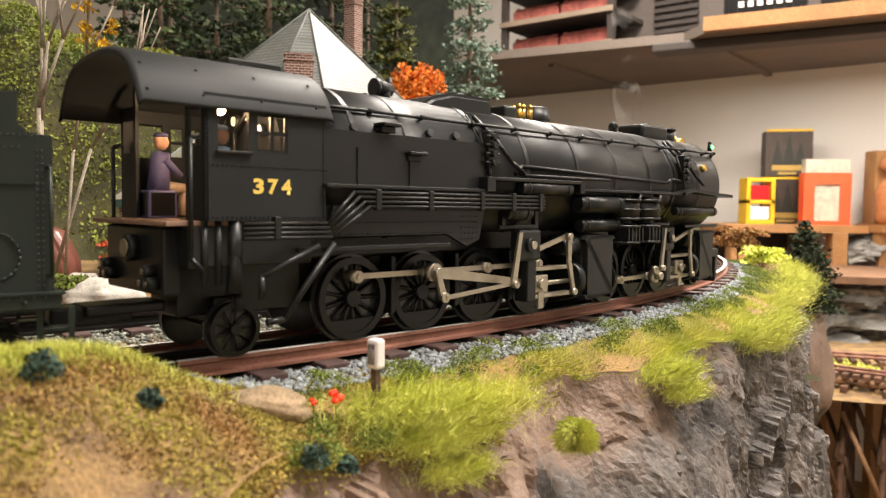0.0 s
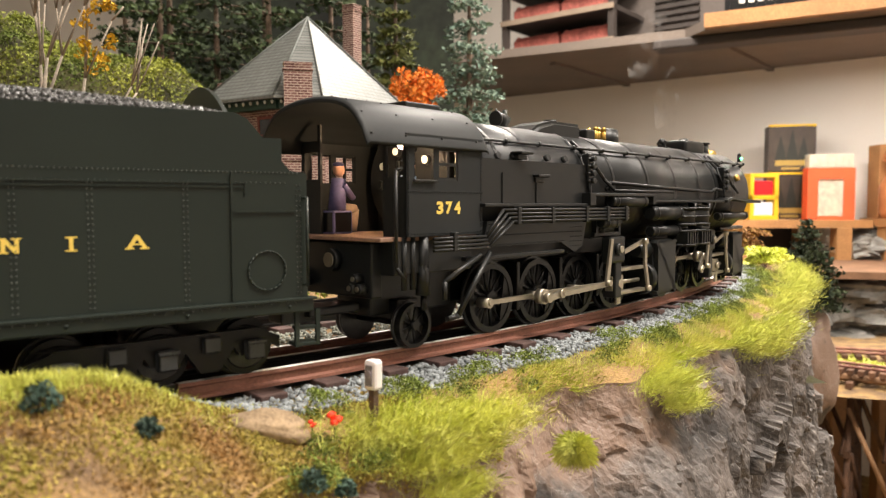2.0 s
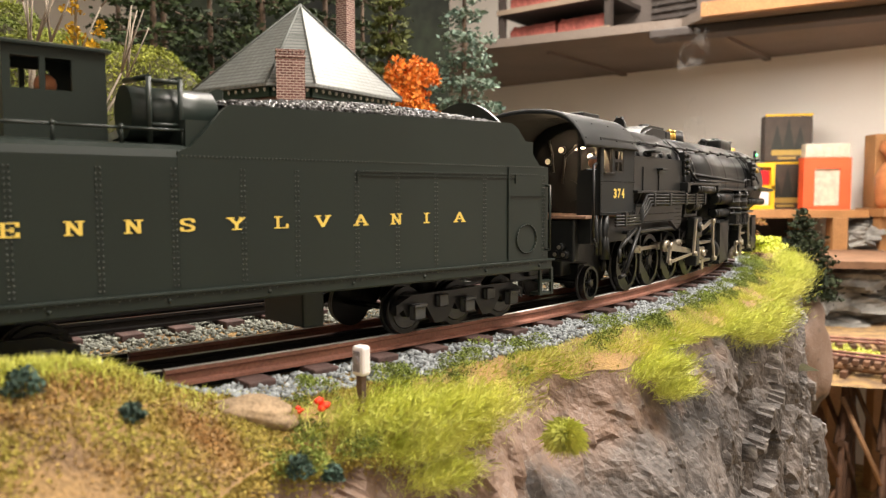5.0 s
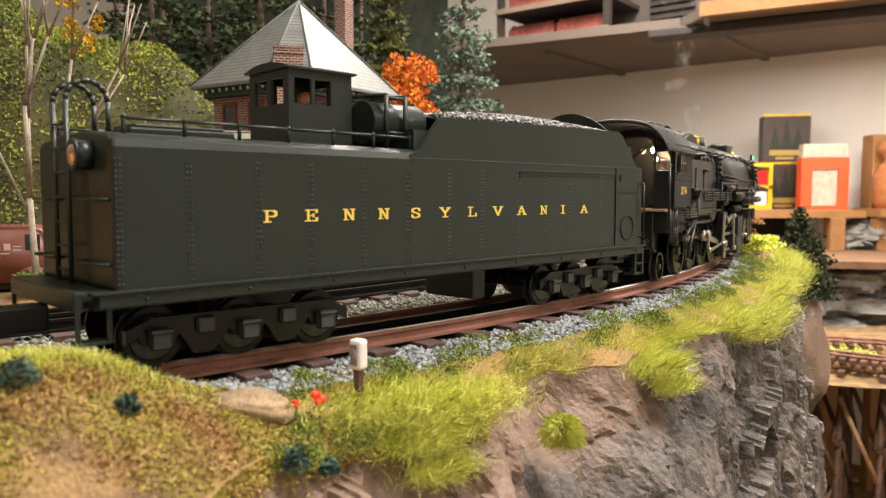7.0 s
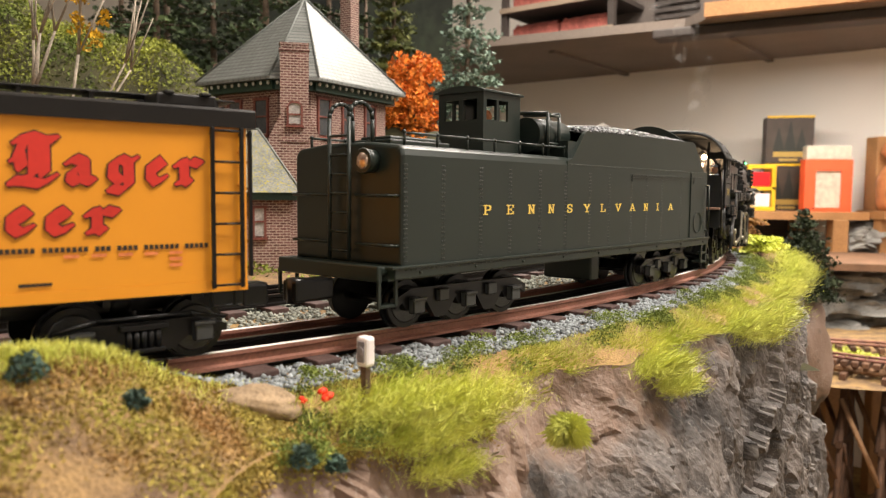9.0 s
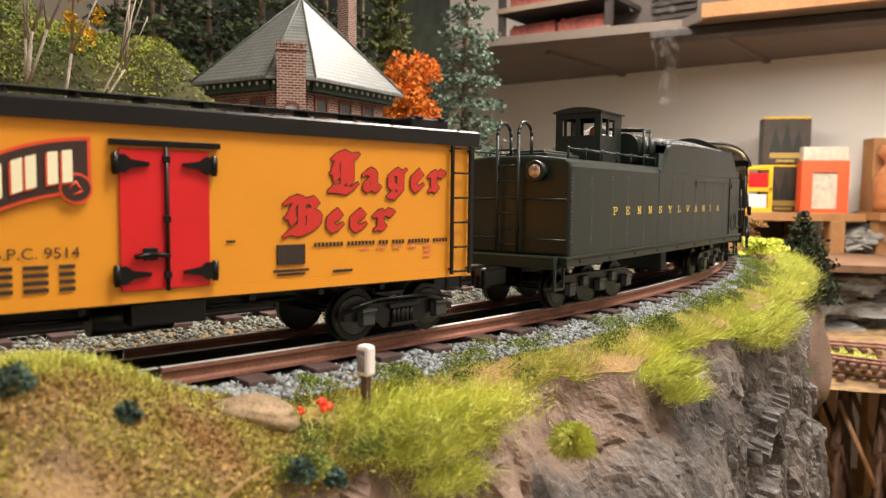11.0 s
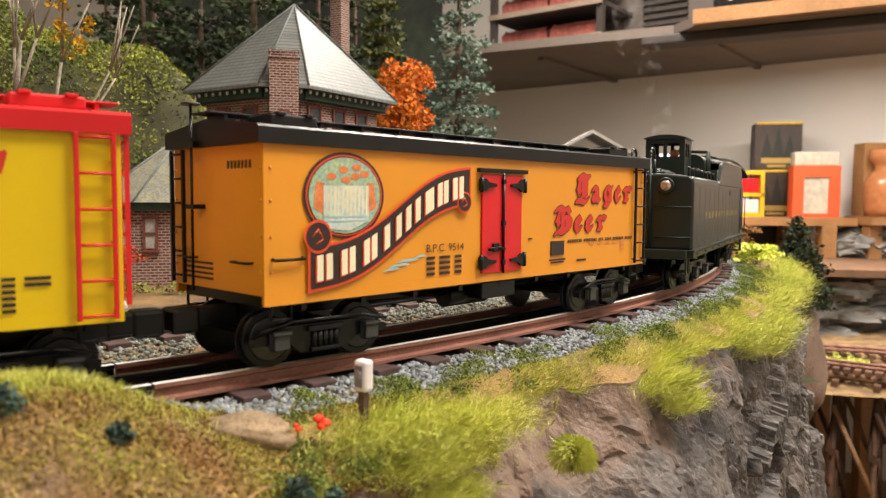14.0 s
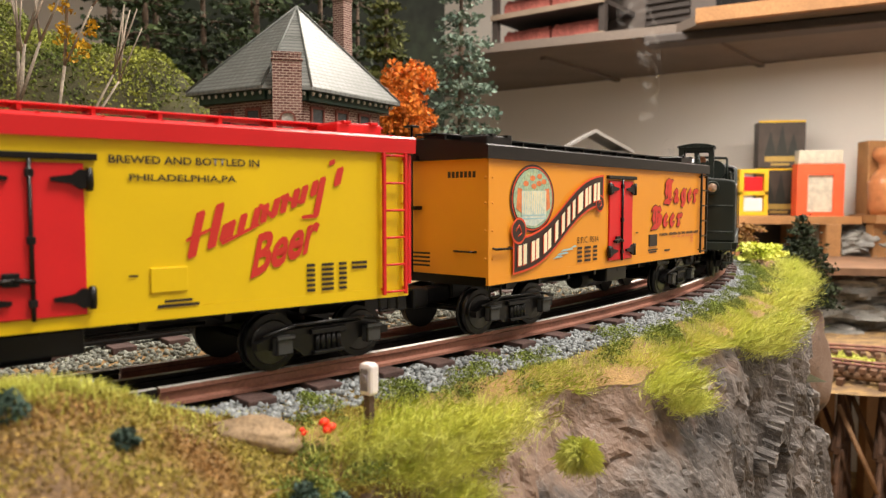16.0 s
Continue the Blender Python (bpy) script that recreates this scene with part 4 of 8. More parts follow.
CABM = mat("cab_matte_black", (0.0150, 0.0170, 0.0175), 0.55, spread=0.12, scale=40, grain=2500, bump=0.05, dist=0.0001)
CABM.node_tree.nodes["Principled BSDF"].inputs["Specular IOR Level"].default_value = 0.25
cab_panels = islands("cab", bm, CABM, loco, "cab_panel")
cab = cab_panels[0]
for ob in cab_panels[1:]:
    ob.parent = cab
bm = B()
for sy in (-1, 1):
    yy = (sy * (CY - 0.0002), sy * (CY - 0.001))
    for x in (-0.0200, -0.0144, -0.0092):
        box(bm, x - 0.0005, x + 0.0007, *yy, 0.0650, 0.0770)
    for z in (0.0653, 0.0710, 0.0766):
        box(bm, -0.0200, -0.0088, *yy, z - 0.0006, z + 0.0006)
part("window_frame", bm, BLACK, cab)
bm = B()
box(bm, -0.0335, -0.0215, -CY - 0.0012, -CY, 0.0640, 0.0650, 0.0003)
part("window_sill", bm, BLACK, cab)
bm = B()
NS = 20
yy = np.linspace(-0.0322, 0.0322, NS + 1)
def roof_z(y):
    u = abs(y) / 0.0322
    return 0.0952 - 0.0060 * u ** 2 - 0.0115 * u ** 6
def roof_ring(x, drop):
    return [bm.verts.new((x, y, roof_z(y) + drop)) for y in yy] + [bm.verts.new((x, y, roof_z(y) - 0.0012 + drop)) for y in yy[::-1]]
rings = [roof_ring(x, d) for x, d in ((-0.0565, -0.0012), (-0.0550, 0), (CX1 + 0.001, 0), (CX1 + 0.0022, -0.0008))]
for r0, r1 in zip(rings, rings[1:]):
    for i in range(len(r0)):
        j = (i + 1) % len(r0)
        bm.faces.new((r0[i], r0[j], r1[j], r1[i])).smooth = True
bm.faces.new(rings[0]), bm.faces.new(rings[-1][::-1])
bmesh.ops.recalc_face_normals(bm, faces=bm.faces)
rf = part("roof", bm, CABM, cab)
part("roof_hatch", box(B(), -0.020, 0.000, -0.0135, 0.0135, 0.0935, 0.0962, 0.0006), BLACK, rf)
bm = B()
for x in (-0.0535, -0.037, -0.018, 0.002):
    for y in (-0.031, -0.026, -0.018, -0.01, 0):
        ball(bm, (x, y, roof_z(y)), 0.0005, 1)
part("roof_rivets", bm, BLACK, rf)
# front wall above the firebox up to the arch
bm = B()
v0 = [bm.verts.new((CX1, y, z)) for y, z in [(y, roof_z(y) - 0.0006) for y in yy[1:-1]] + [(0.030, 0.0805), (-0.030, 0.0805)]]
bm.faces.new(v0)
g = bmesh.ops.extrude_face_region(bm, geom=bm.faces[:])
bmesh.ops.translate(bm, vec=(-0.0012, 0, 0), verts=[q for q in g["geom"] if isinstance(q, bmesh.types.BMVert)])
bmesh.ops.recalc_face_normals(bm, faces=bm.faces)
part("front_wall", bm, BLACK, cab)
bm = B()
for k in range(28):
    x = CX0 + 0.001 + k * 0.00155
    for z in (0.0450, 0.0605, 0.0795):
        rivet(bm, x, -CY - 0.0002, z, -1)
for k in range(26):
    z = 0.0455 + k * 0.00135
    for x in (CX0 + 0.0010, CX1 - 0.0010):
        rivet(bm, x, -CY - 0.0002, z, -1)
part("rivets", bm, BLACK, cab)
FLOORW = mat("cab_floor_wood", (0.22, 0.13, 0.09), 0.7, spread=0.2, scale=100, grain=900, bump=0.3)
part("cab_floor", box(B(), -0.0475, CX1 - 0.001, -0.0285, 0.0285, 0.0425, 0.0440, 0.0003), FLOORW, loco, "brown wooden cab floor")
bm = B()
cyl(bm, (-0.0060, 0, 0.0660), (0.0035, 0, 0.0660), 0.0225, seg=28)
cyl(bm, (-0.0066, 0, 0.0560), (-0.0058, 0, 0.0560), 0.0055, seg=16)
for q, (y, z) in enumerate(((-0.012, 0.074), (-0.004, 0.079), (0.005, 0.078), (0.013, 0.072), (-0.015, 0.064), (0.016, 0.064))):
    cyl(bm, (-0.0078, y, z), (-0.0055, y, z), 0.0022, seg=14)
tube(bm, [(-0.0065, -0.013, 0.083), (-0.0085, -0.006, 0.081), (-0.009, 0.002, 0.074), (-0.0085, 0.004, 0.06)], 0.0007, 6)
tube(bm, [(-0.0065, 0.013, 0.083), (-0.0085, 0.010, 0.076), (-0.009, 0.009, 0.066)], 0.0007, 6)
part("backhead", bm, BLACK, loco, "black boiler backhead with round gauges")
GAUGEW = mat("white_gauge_face", (0.8, 0.78, 0.7), 0.4, spread=0.05, bump=0)
bm = B()
for y, z in ((-0.012, 0.074), (-0.004, 0.079), (0.005, 0.078), (0.013, 0.072)):
    cyl(bm, (-0.0081, y, z), (-0.0078, y, z), 0.0016, seg=14)
part("gauge_face", bm, GAUGEW, loco, "white gauge faces")
GLOW = mat("lit_cab_bulb", (1, 0.8, 0.55), 0.4, spread=0.02, bump=0, emit=(1.0, 0.66, 0.38, 800))
part("cab_bulb", ball(B(), (-0.0235, -0.0150, 0.0788), 0.0016, 2), GLOW, loco, "small warm lit cab bulb")
for side, shirt in ((0.0165, (0.10, 0.09, 0.20)), (-0.0225, (0.28, 0.38, 0.55))):
    bm = B()
    x = -0.0290 if side > 0 else -0.0275
    box(bm, x - 0.006, x + 0.004, side - 0.004, side + 0.004, 0.0440, 0.0535, 0.0008, 2)
    cyl(bm, (x - 0.001, side, 0.0535), (x, side, 0.0665), 0.0038, 0.003, seg=14)
    ball(bm, (x + 0.0002, side, 0.0700), 0.0026, 2, (1, 0.9, 1.15), 1)
    ball(bm, (x, side, 0.0722), 0.0024, 2, (1.1, 1, 0.45), 0)
    cyl(bm, (x, side, 0.0545), (x + 0.0085, side, 0.0540), 0.0024, 0.002, seg=10, mi=3)
    cyl(bm, (x + 0.0085, side, 0.0540), (x + 0.0075, side, 0.0450), 0.0019, 0.0016, seg=10, mi=3)
    cyl(bm, (x, side - 0.003, 0.0640), (x + 0.006, side - 0.002, 0.0585), 0.0013, seg=8)
    part("doll", bm, [mat("figurine_jacket", shirt, 0.6, spread=0.1, scale=200, bump=0), mat("figurine_face", (0.55, 0.30, 0.2), 0.6, spread=0.1, bump=0), FRAMEB, mat("figurine_trousers", (0.33, 0.24, 0.17), 0.7, spread=0.1, bump=0)], loco, "painted plastic driver figurine on a seat")
# rear apron with pipe ends
bm = B()
box(bm, -0.0455, -0.0400, -0.0215, 0.0215, 0.0215, 0.0420, 0.0008)
box(bm, -0.0410, 0.002, -0.0285, 0.0285, 0.0300, 0.0425, 0.0006)
box(bm, -0.0360, 0.010, -0.0100, 0.0100, 0.0130, 0.0310, 0.0008)
for sy in (-1, 1):
    for x in (-0.036, -0.0315, -0.0260):
        cyl(bm, (x, sy * 0.0285, 0.0245), (x, sy * 0.0285, 0.0440), 0.0011 if x != -0.026 else 0.0022, seg=10)
    cyl(bm, (-0.0260, sy * 0.0285, 0.0350), (-0.0260, sy * 0.0285, 0.0220), 0.0020, 0.0029, seg=14)
islands("rear_apron", bm, BLACK, loco, "apron_piece")
bm = B()
for y, z in ((-0.0175, 0.0252), (-0.0130, 0.0252), (0.0150, 0.0262), (0.0195, 0.0262), (-0.0152, 0.0287), (0.0172, 0.0292)):
    cyl(bm, (-0.0455, y, z), (-0.0490, y, z), 0.0021, 0.0019, seg=12)
    cyl(bm, (-0.0490, y, z), (-0.0494, y, z), 0.0010, seg=8, mi=1)
cyl(bm, (-0.0455, -0.001, 0.0352), (-0.0485, -0.001, 0.0352), 0.0042, seg=20)
cyl(bm, (-0.0485, -0.001, 0.0352), (-0.0490, -0.001, 0.0352), 0.0028, seg=16, mi=1)
islands("hose_fitting", bm, [BLACK, STEEL], loco, "hose_fitting")
for sy in (-1, 1):
    bm = tube(B(), [(CX0 - 0.0005, sy * 0.0290, 0.0690), (CX0 - 0.0035, sy * 0.0290, 0.0680), (CX0 - 0.0035, sy * 0.0290, 0.0330), (CX0 + 0.001, sy * 0.0290, 0.0285)], 0.0007, 8)
    part("cab_handrail", bm, BLACK, loco)
# boiler
BZ, BR = 0.0628, 0.0292
bm = B()
for x0_, x1_, r0, r1 in ((0.0045, 0.086, 0.0298, 0.0298), (0.086, 0.236, 0.0290, 0.0288), (0.236, 0.296, 0.0282, 0.0282), (0.296, 0.3005, 0.0282, 0.0262)):
    cyl(bm, (x0_, 0, BZ), (x1_, 0, BZ), r0, r1, seg=64)
courses = islands("boiler", bm, BLACK, loco, "boiler_course")
boiler = courses[0]
for ob in courses[1:]:
    ob.parent = boiler
bm = B()
# firebox flanks
for sy in (-1, 1):
    prism(bm, [(0.0045, 0.0555), (0.0045, 0.0745), (0.0840, 0.0745), (0.0840, 0.0555)], sy * 0.010, sy * 0.0301)
part("firebox", bm, BLACK, loco)
bm = B()
for x in (0.0205, 0.0445, 0.0845, 0.1130, 0.1500, 0.1820, 0.2150, 0.2370, 0.2420, 0.2700):
    R_ = (0.0298 if x < 0.086 else 0.0290 if x < 0.236 else 0.0283) + 0.0004
    a = [bm.verts.new((x - 0.0011, R_ * math.sin(q), BZ + R_ * math.cos(q))) for q in np.linspace(-math.pi, math.pi, 49)[:-1]]
    b = [bm.verts.new((x + 0.0011, v.co.y, v.co.z)) for v in a]
    for i in range(48):
        bm.faces.new((a[i], a[(i + 1) % 48], b[(i + 1) % 48], b[i])).smooth = True
for x in (0.0205, 0.0445):
    for sy in (-1, 1):
        box(bm, x - 0.0011, x + 0.0011, sy * 0.0300, sy * 0.0306, 0.0560, 0.0690)
islands("boiler_band", bm, BLACK, boiler, "boiler_band")
bm = B()
cyl(bm, (0.3000, 0, BZ), (0.3040, 0, BZ), 0.0225, 0.0205, seg=40)
for q in np.linspace(0, 2 * math.pi, 17)[:-1]:
    ball(bm, (0.3010, 0.0245 * math.sin(q), BZ + 0.0245 * math.cos(q)), 0.0010, 1)
cyl(bm, (0.304, 0, BZ + 0.002), (0.3110, 0, BZ + 0.002), 0.0070, 0.0075, seg=24)
part("smokebox_door", bm, BLACK, boiler)
MARK = mat("green_marker_glow", (0.1, 0.9, 0.3), 0.4, spread=0.02, bump=0, emit=(0.1, 1.0, 0.3, 6))
for sy in (-1, 1):
    ml = part("marker_lamp", ball(cyl(B(), (0.2965, sy * 0.0212, 0.0845), (0.2965, sy * 0.0212, 0.0885), 0.0014, seg=10), (0.2965, sy * 0.0212, 0.0893), 0.0015, 1), BLACK, loco)
    part("lens", ball(B(), (0.2965, sy * 0.0226, 0.0868), 0.0011, 1), MARK, ml, "glowing green marker lens")
BRASSM = mat("brass", (0.72, 0.48, 0.12), 0.3, 0.95, spread=0.15, scale=300, bump=0.05)
nb = part("number_disc", cyl(B(), (0.2760, -0.0268, 0.0725), (0.2760, -0.0290, 0.0735), 0.0020, seg=20), BRASSM, loco, "round brass plate")
# domes and mountings along the top
TOP = BZ + 0.0290
def dome(name, x0_, x1_, hw, z1_, rr, label=""):
    bm = B()
    box(bm, x0_, x1_, -hw, hw, TOP - 0.008, z1_)
    es = [e for e in bm.edges if (e.verts[0].co.z + e.verts[1].co.z) / 2 > TOP - 0.004 or abs(e.verts[0].co.z - e.verts[1].co.z) > 0.003]
    bmesh.ops.bevel(bm, geom=es, offset=rr, segments=4, affect="EDGES", profile=0.5)
    for f in bm.faces:
        f.smooth = True
    return part(name, bm, BLACK, loco, label)
bm = B()
prism(bm, [(0.066, 0.0895), (0.075, 0.0945), (0.086, 0.0972), (0.111, 0.0972), (0.111, 0.0880)], -0.0105, 0.0105)
bmesh.ops.bevel(bm, geom=[e for e in bm.edges if e.calc_length() > 0.002 and abs(e.verts[0].co.y) > 0.01 and abs(e.verts[0].co.y - e.verts[1].co.y) < 1e-5 and max(e.verts[0].co.z, e.verts[1].co.z) > 0.094], offset=0.002, segments=3, affect="EDGES")
part("sand_dome", bm, BLACK, loco)
part("dome_cap", cyl(B(), (0.0980, 0, 0.0970), (0.0980, 0, 0.0990), 0.0035, seg=16), BLACK, loco)
part("sand_box", box(B(), 0.1235, 0.1325, -0.006, 0.006, 0.0890, 0.0962, 0.001), BLACK, loco)
bm = B()
cyl(bm, (0.1530, 0, 0.0880), (0.1530, 0, 0.0972), 0.0080, 0.0072, seg=28)
ball(bm, (0.1530, 0, 0.0972), 0.0072, 2, (1, 1, 0.25))
part("steam_dome", bm, BLACK, loco)
bm = B()
for x, y in ((0.1375, -0.003), (0.1405, 0.003), (0.1405, -0.003), (0.1435, 0.0), (0.1445, -0.004)):
    cyl(bm, (x, y, 0.0905), (x, y, 0.0965), 0.0013, seg=10)
    cyl(bm, (x, y, 0.0965), (x, y, 0.0985), 0.0016, 0.0008, seg=10)
islands("safety_valve", bm, BRASSM, loco, "safety_valve")
bm = B()
cyl(bm, (0.0540, -0.003, 0.0900), (0.0540, -0.003, 0.0960), 0.0024, seg=12)
cyl(bm, (0.0490, -0.004, 0.0955), (0.0570, -0.002, 0.0955), 0.0030, seg=14)
cyl(bm, (0.0490, -0.004, 0.0955), (0.0475, -0.004, 0.0955), 0.0036, seg=14)
cyl(bm, (0.0575, -0.002, 0.0940), (0.0575, -0.002, 0.1005), 0.0012, seg=10)
tube(bm, [(0.0505, -0.001, 0.0975), (0.052, -0.001, 0.1005), (0.0535, -0.001, 0.0975)], 0.0004, 6)
part("turbo_generator", bm, BLACK, loco)
bm = B()
cyl(bm, (0.2230, 0, 0.0900), (0.2230, 0, 0.0950), 0.0030, 0.0022, seg=14)
ball(bm, (0.2230, 0, 0.0950), 0.0026, 2)
cyl(bm, (0.2205, -0.0035, 0.0945), (0.2255, 0.0035, 0.0945), 0.0014, seg=10)
cyl(bm, (0.2280, 0.002, 0.0900), (0.2280, 0.002, 0.0945), 0.0016, seg=10)
part("bell", bm, BLACK, loco)
dome("front_dome", 0.2400, 0.2690, 0.0085, 0.0975, 0.0022)
part("dome_cap", cyl(B(), (0.2540, 0, 0.0972), (0.2540, 0, 0.0990), 0.0030, seg=14), BLACK, loco)
bm = B()
cyl(bm, (0.2800, 0, 0.0880), (0.2800, 0, 0.0968), 0.0062, 0.0058, seg=24)
cyl(bm, (0.2800, 0, 0.0968), (0.2800, 0, 0.0978), 0.0068, 0.0066, seg=24)
part("chimney", bm, BLACK, loco)
bm = B()
cyl(bm, (0.2910, -0.006, 0.0895), (0.2910, 0.006, 0.0895), 0.0035, seg=18)
cyl(bm, (0.2870, -0.003, 0.0900), (0.2870, -0.003, 0.0935), 0.0012, seg=8)
part("feedwater_heater", bm, BRASSM, loco, "copper-brown fitting on the smokebox")
# handrails along the boiler
bm = B()
xs = [0.008, 0.03, 0.055, 0.083, 0.11, 0.135, 0.16, 0.185, 0.21, 0.235, 0.26, 0.285, 0.296]
for sy in (-1, 1):
    pts = [(x, sy * 0.0238, 0.0828) for x in xs] + [(0.302, sy * 0.0175, 0.0905 - 0.012)]
    tube(bm, pts, 0.00065, 8)
    for x in xs:
        cyl(bm, (x, sy * 0.0200, 0.0808), (x, sy * 0.0242, 0.0830), 0.0008, seg=6)
        ball(bm, (x, sy * 0.0240, 0.0829), 0.0013, 1)
part("handrail", bm, BLACK, boiler)
# washout plugs, check valves, steps and piping on the near flank
bm = B()
for x, z in ((0.031, 0.0760), (0.056, 0.0762), (0.070, 0.0762), (0.020, 0.0755)):
    cyl(bm, (x, -0.0255, z), (x, -0.0282, z + 0.0008), 0.0016, seg=12)
for x, z in ((0.0330, 0.0775), (0.0455, 0.0680)):
    box(bm, x - 0.0042, x + 0.0042, -0.0335, -0.0272, z - 0.0004, z + 0.0008, 0.0003)
    box(bm, x - 0.0032, x + 0.0032, -0.0310, -0.0272, z - 0.0026, z - 0.0004, 0.0003)
for x, z in ((0.0870, 0.0770), (0.2480, 0.0760)):
    box(bm, x - 0.0018, x + 0.0018, -0.0312, -0.0270, z - 0.012, z + 0.003, 0.0005)
    for k in range(4):
        cyl(bm, (x, -0.0312, z - 0.010 + 0.0035 * k), (x, -0.0338, z - 0.010 + 0.0035 * k), 0.0013, seg=8)
        cyl(bm, (x - 0.004, -0.0318, z - 0.010 + 0.0035 * k), (x + 0.004, -0.0318, z - 0.010 + 0.0035 * k), 0.0006, seg=6)
    tube(bm, [(x - 0.002, -0.018, 0.0868), (x - 0.002, -0.0265, 0.078), (x - 0.001, -0.0312, 0.066), (x, -0.0312, 0.058)], 0.0008, 8)
    tube(bm, [(x + 0.003, -0.018, 0.0868), (x + 0.006, -0.0275, 0.0775), (x + 0.014, -0.0302, 0.068), (x + 0.022, -0.0312, 0.063)], 0.0009, 8)
islands("boiler_fitting", bm, BLACK, loco, "boiler_fitting")
bm = B()
tube(bm, [(0.1040, -0.0295, 0.0628), (0.1075, -0.0300, 0.0665), (0.2300, -0.0300, 0.0632), (0.2350, -0.0300, 0.0650), (0.2550, -0.0298, 0.0640)], 0.0009, 8)
tube(bm, [(0.1060, -0.0330, 0.0625), (0.1700, -0.0330, 0.0625)], 0.0007, 8)
part("boiler_pipe", bm, BLACK, boiler)
# running boards in steps
bm = B()
for sy in (-1, 1):
    box(bm, 0.0045, 0.0830, sy * 0.0290, sy * 0.0335, 0.0548, 0.0562, 0.0003)
    box(bm, 0.0830, 0.1470, sy * 0.0240, sy * 0.0350, 0.0597, 0.0612, 0.0003)
    box(bm, 0.0810, 0.0860, sy * 0.0240, sy * 0.0350, 0.0552, 0.0612, 0.0003)
    box(bm, 0.1440, 0.1475, sy * 0.0240, sy * 0.0350, 0.0555, 0.0612, 0.0003)
    box(bm, 0.1440, 0.2400, sy * 0.0240, sy * 0.0350, 0.0566, 0.0580, 0.0003)
    prism(bm, [(0.2390, 0.0566), (0.2390, 0.0580), (0.2480, 0.0600), (0.2960, 0.0578), (0.2960, 0.0562), (0.2480, 0.0586)], sy * 0.0200, sy * 0.0368)
islands("running_board", bm, BLACK, loco, "running_board")
# pipes below the boiler: four in a row that bend down to the cab
bm = B()
for k in range(4):
    z, y = 0.0535 - 0.0016 * k, -0.0345
    d = 0.0022 * k
    tube(bm, [(-0.0265, y, 0.0432 - 0.0015 * k), (0.0040 + d * 0.3, y, 0.0432 - 0.0015 * k), (0.0150 + d, y, z), (0.1180, y, z)], 0.00062, 8)
for x in (-0.015, 0.025, 0.050, 0.078, 0.097, 0.115):
    z = 0.0418 if x < 0 else 0.0512
    box(bm, x - 0.0012, x + 0.0012, -0.0356, -0.0330, z - 0.0038, z + 0.0036, 0.0004)
part("pipe_run", bm, BLACK, loco)
# riveted ash pan panel
bm = B()
prism(bm, [(0.0060, 0.0385), (0.0090, 0.0490), (0.0800, 0.0495), (0.0835, 0.0475), (0.0805, 0.0360), (0.0735, 0.0335), (0.0625, 0.0385)], -0.0310, -0.0290)
prism(bm, [(0.0060, 0.0385), (0.0090, 0.0490), (0.0800, 0.0495), (0.0835, 0.0475), (0.0805, 0.0360), (0.0735, 0.0335), (0.0625, 0.0385)], 0.0290, 0.0310)
box(bm, 0.0060, 0.0830, -0.0290, 0.0290, 0.0400, 0.0490)
box(bm, -0.0050, 0.0640, -0.0318, -0.0290, 0.0335, 0.0352, 0.0003)
part("ash_pan", bm, BLACK, loco)
bm = B()
for k in range(42):
    x = 0.0100 + 0.00165 * k
    rivet(bm, x, -0.0312, 0.0478, -1), rivet(bm, x, -0.0312, 0.0432, -1)
    if x < 0.066:
        rivet(bm, x, -0.0312, 0.0392, -1)
for k in range(5):
    for j in range(5):
        rivet(bm, 0.0700 + 0.0022 * k, -0.0312, 0.0365 + 0.0022 * j, -1)
part("rivets", bm, BLACK, loco)
bm = B()
tube(bm, [(-0.0200, -0.0340, 0.0200), (-0.0200, -0.0340, 0.0268), (0.0010, -0.0340, 0.0360)], 0.0010, 8)
tube(bm, [(0.0075, -0.0335, 0.0365), (-0.0120, -0.0335, 0.0130), (-0.0180, -0.0335, 0.0125)], 0.0011, 8)
part("injector_pipe", bm, BLACK, loco)
# air tanks and pumps
def air_tank(x0_, x1_, y, z, r):
    bm = B()
    cyl(bm, (x0_ + 0.001, y, z), (x1_ - 0.001, y, z), r, seg=24)
    cyl(bm, (x0_, y, z), (x0_ + 0.001, y, z), r * 0.75, r, seg=24)
    cyl(bm, (x1_ - 0.001, y, z), (x1_, y, z), r, r * 0.75, seg=24)
    for x in (x0_ + 0.004, x1_ - 0.004):
        cyl(bm, (x - 0.0006, y, z), (x + 0.0006, y, z), r * 1.06, seg=24)
    box(bm, (x0_ + x1_) / 2 - 0.002, (x0_ + x1_) / 2 + 0.002, y, y + 0.008 * (-1 if y > 0 else 1), z - r * 0.5, z + 0.003)
    part("air_tank", bm, BLACK, loco)
for sy in (-1, 1):
    air_tank(0.1040, 0.1395, sy * 0.0322, 0.0572, 0.0030)
    air_tank(0.1465, 0.1815, sy * 0.0315, 0.0508, 0.0041)
    air_tank(0.1500, 0.1840, sy * 0.0300, 0.0408, 0.0032)
    air_tank(0.2390, 0.2860, sy * 0.0300, 0.0478, 0.0027)
    air_tank(0.0960, 0.1120, sy * 0.0315, 0.0468, 0.0030)
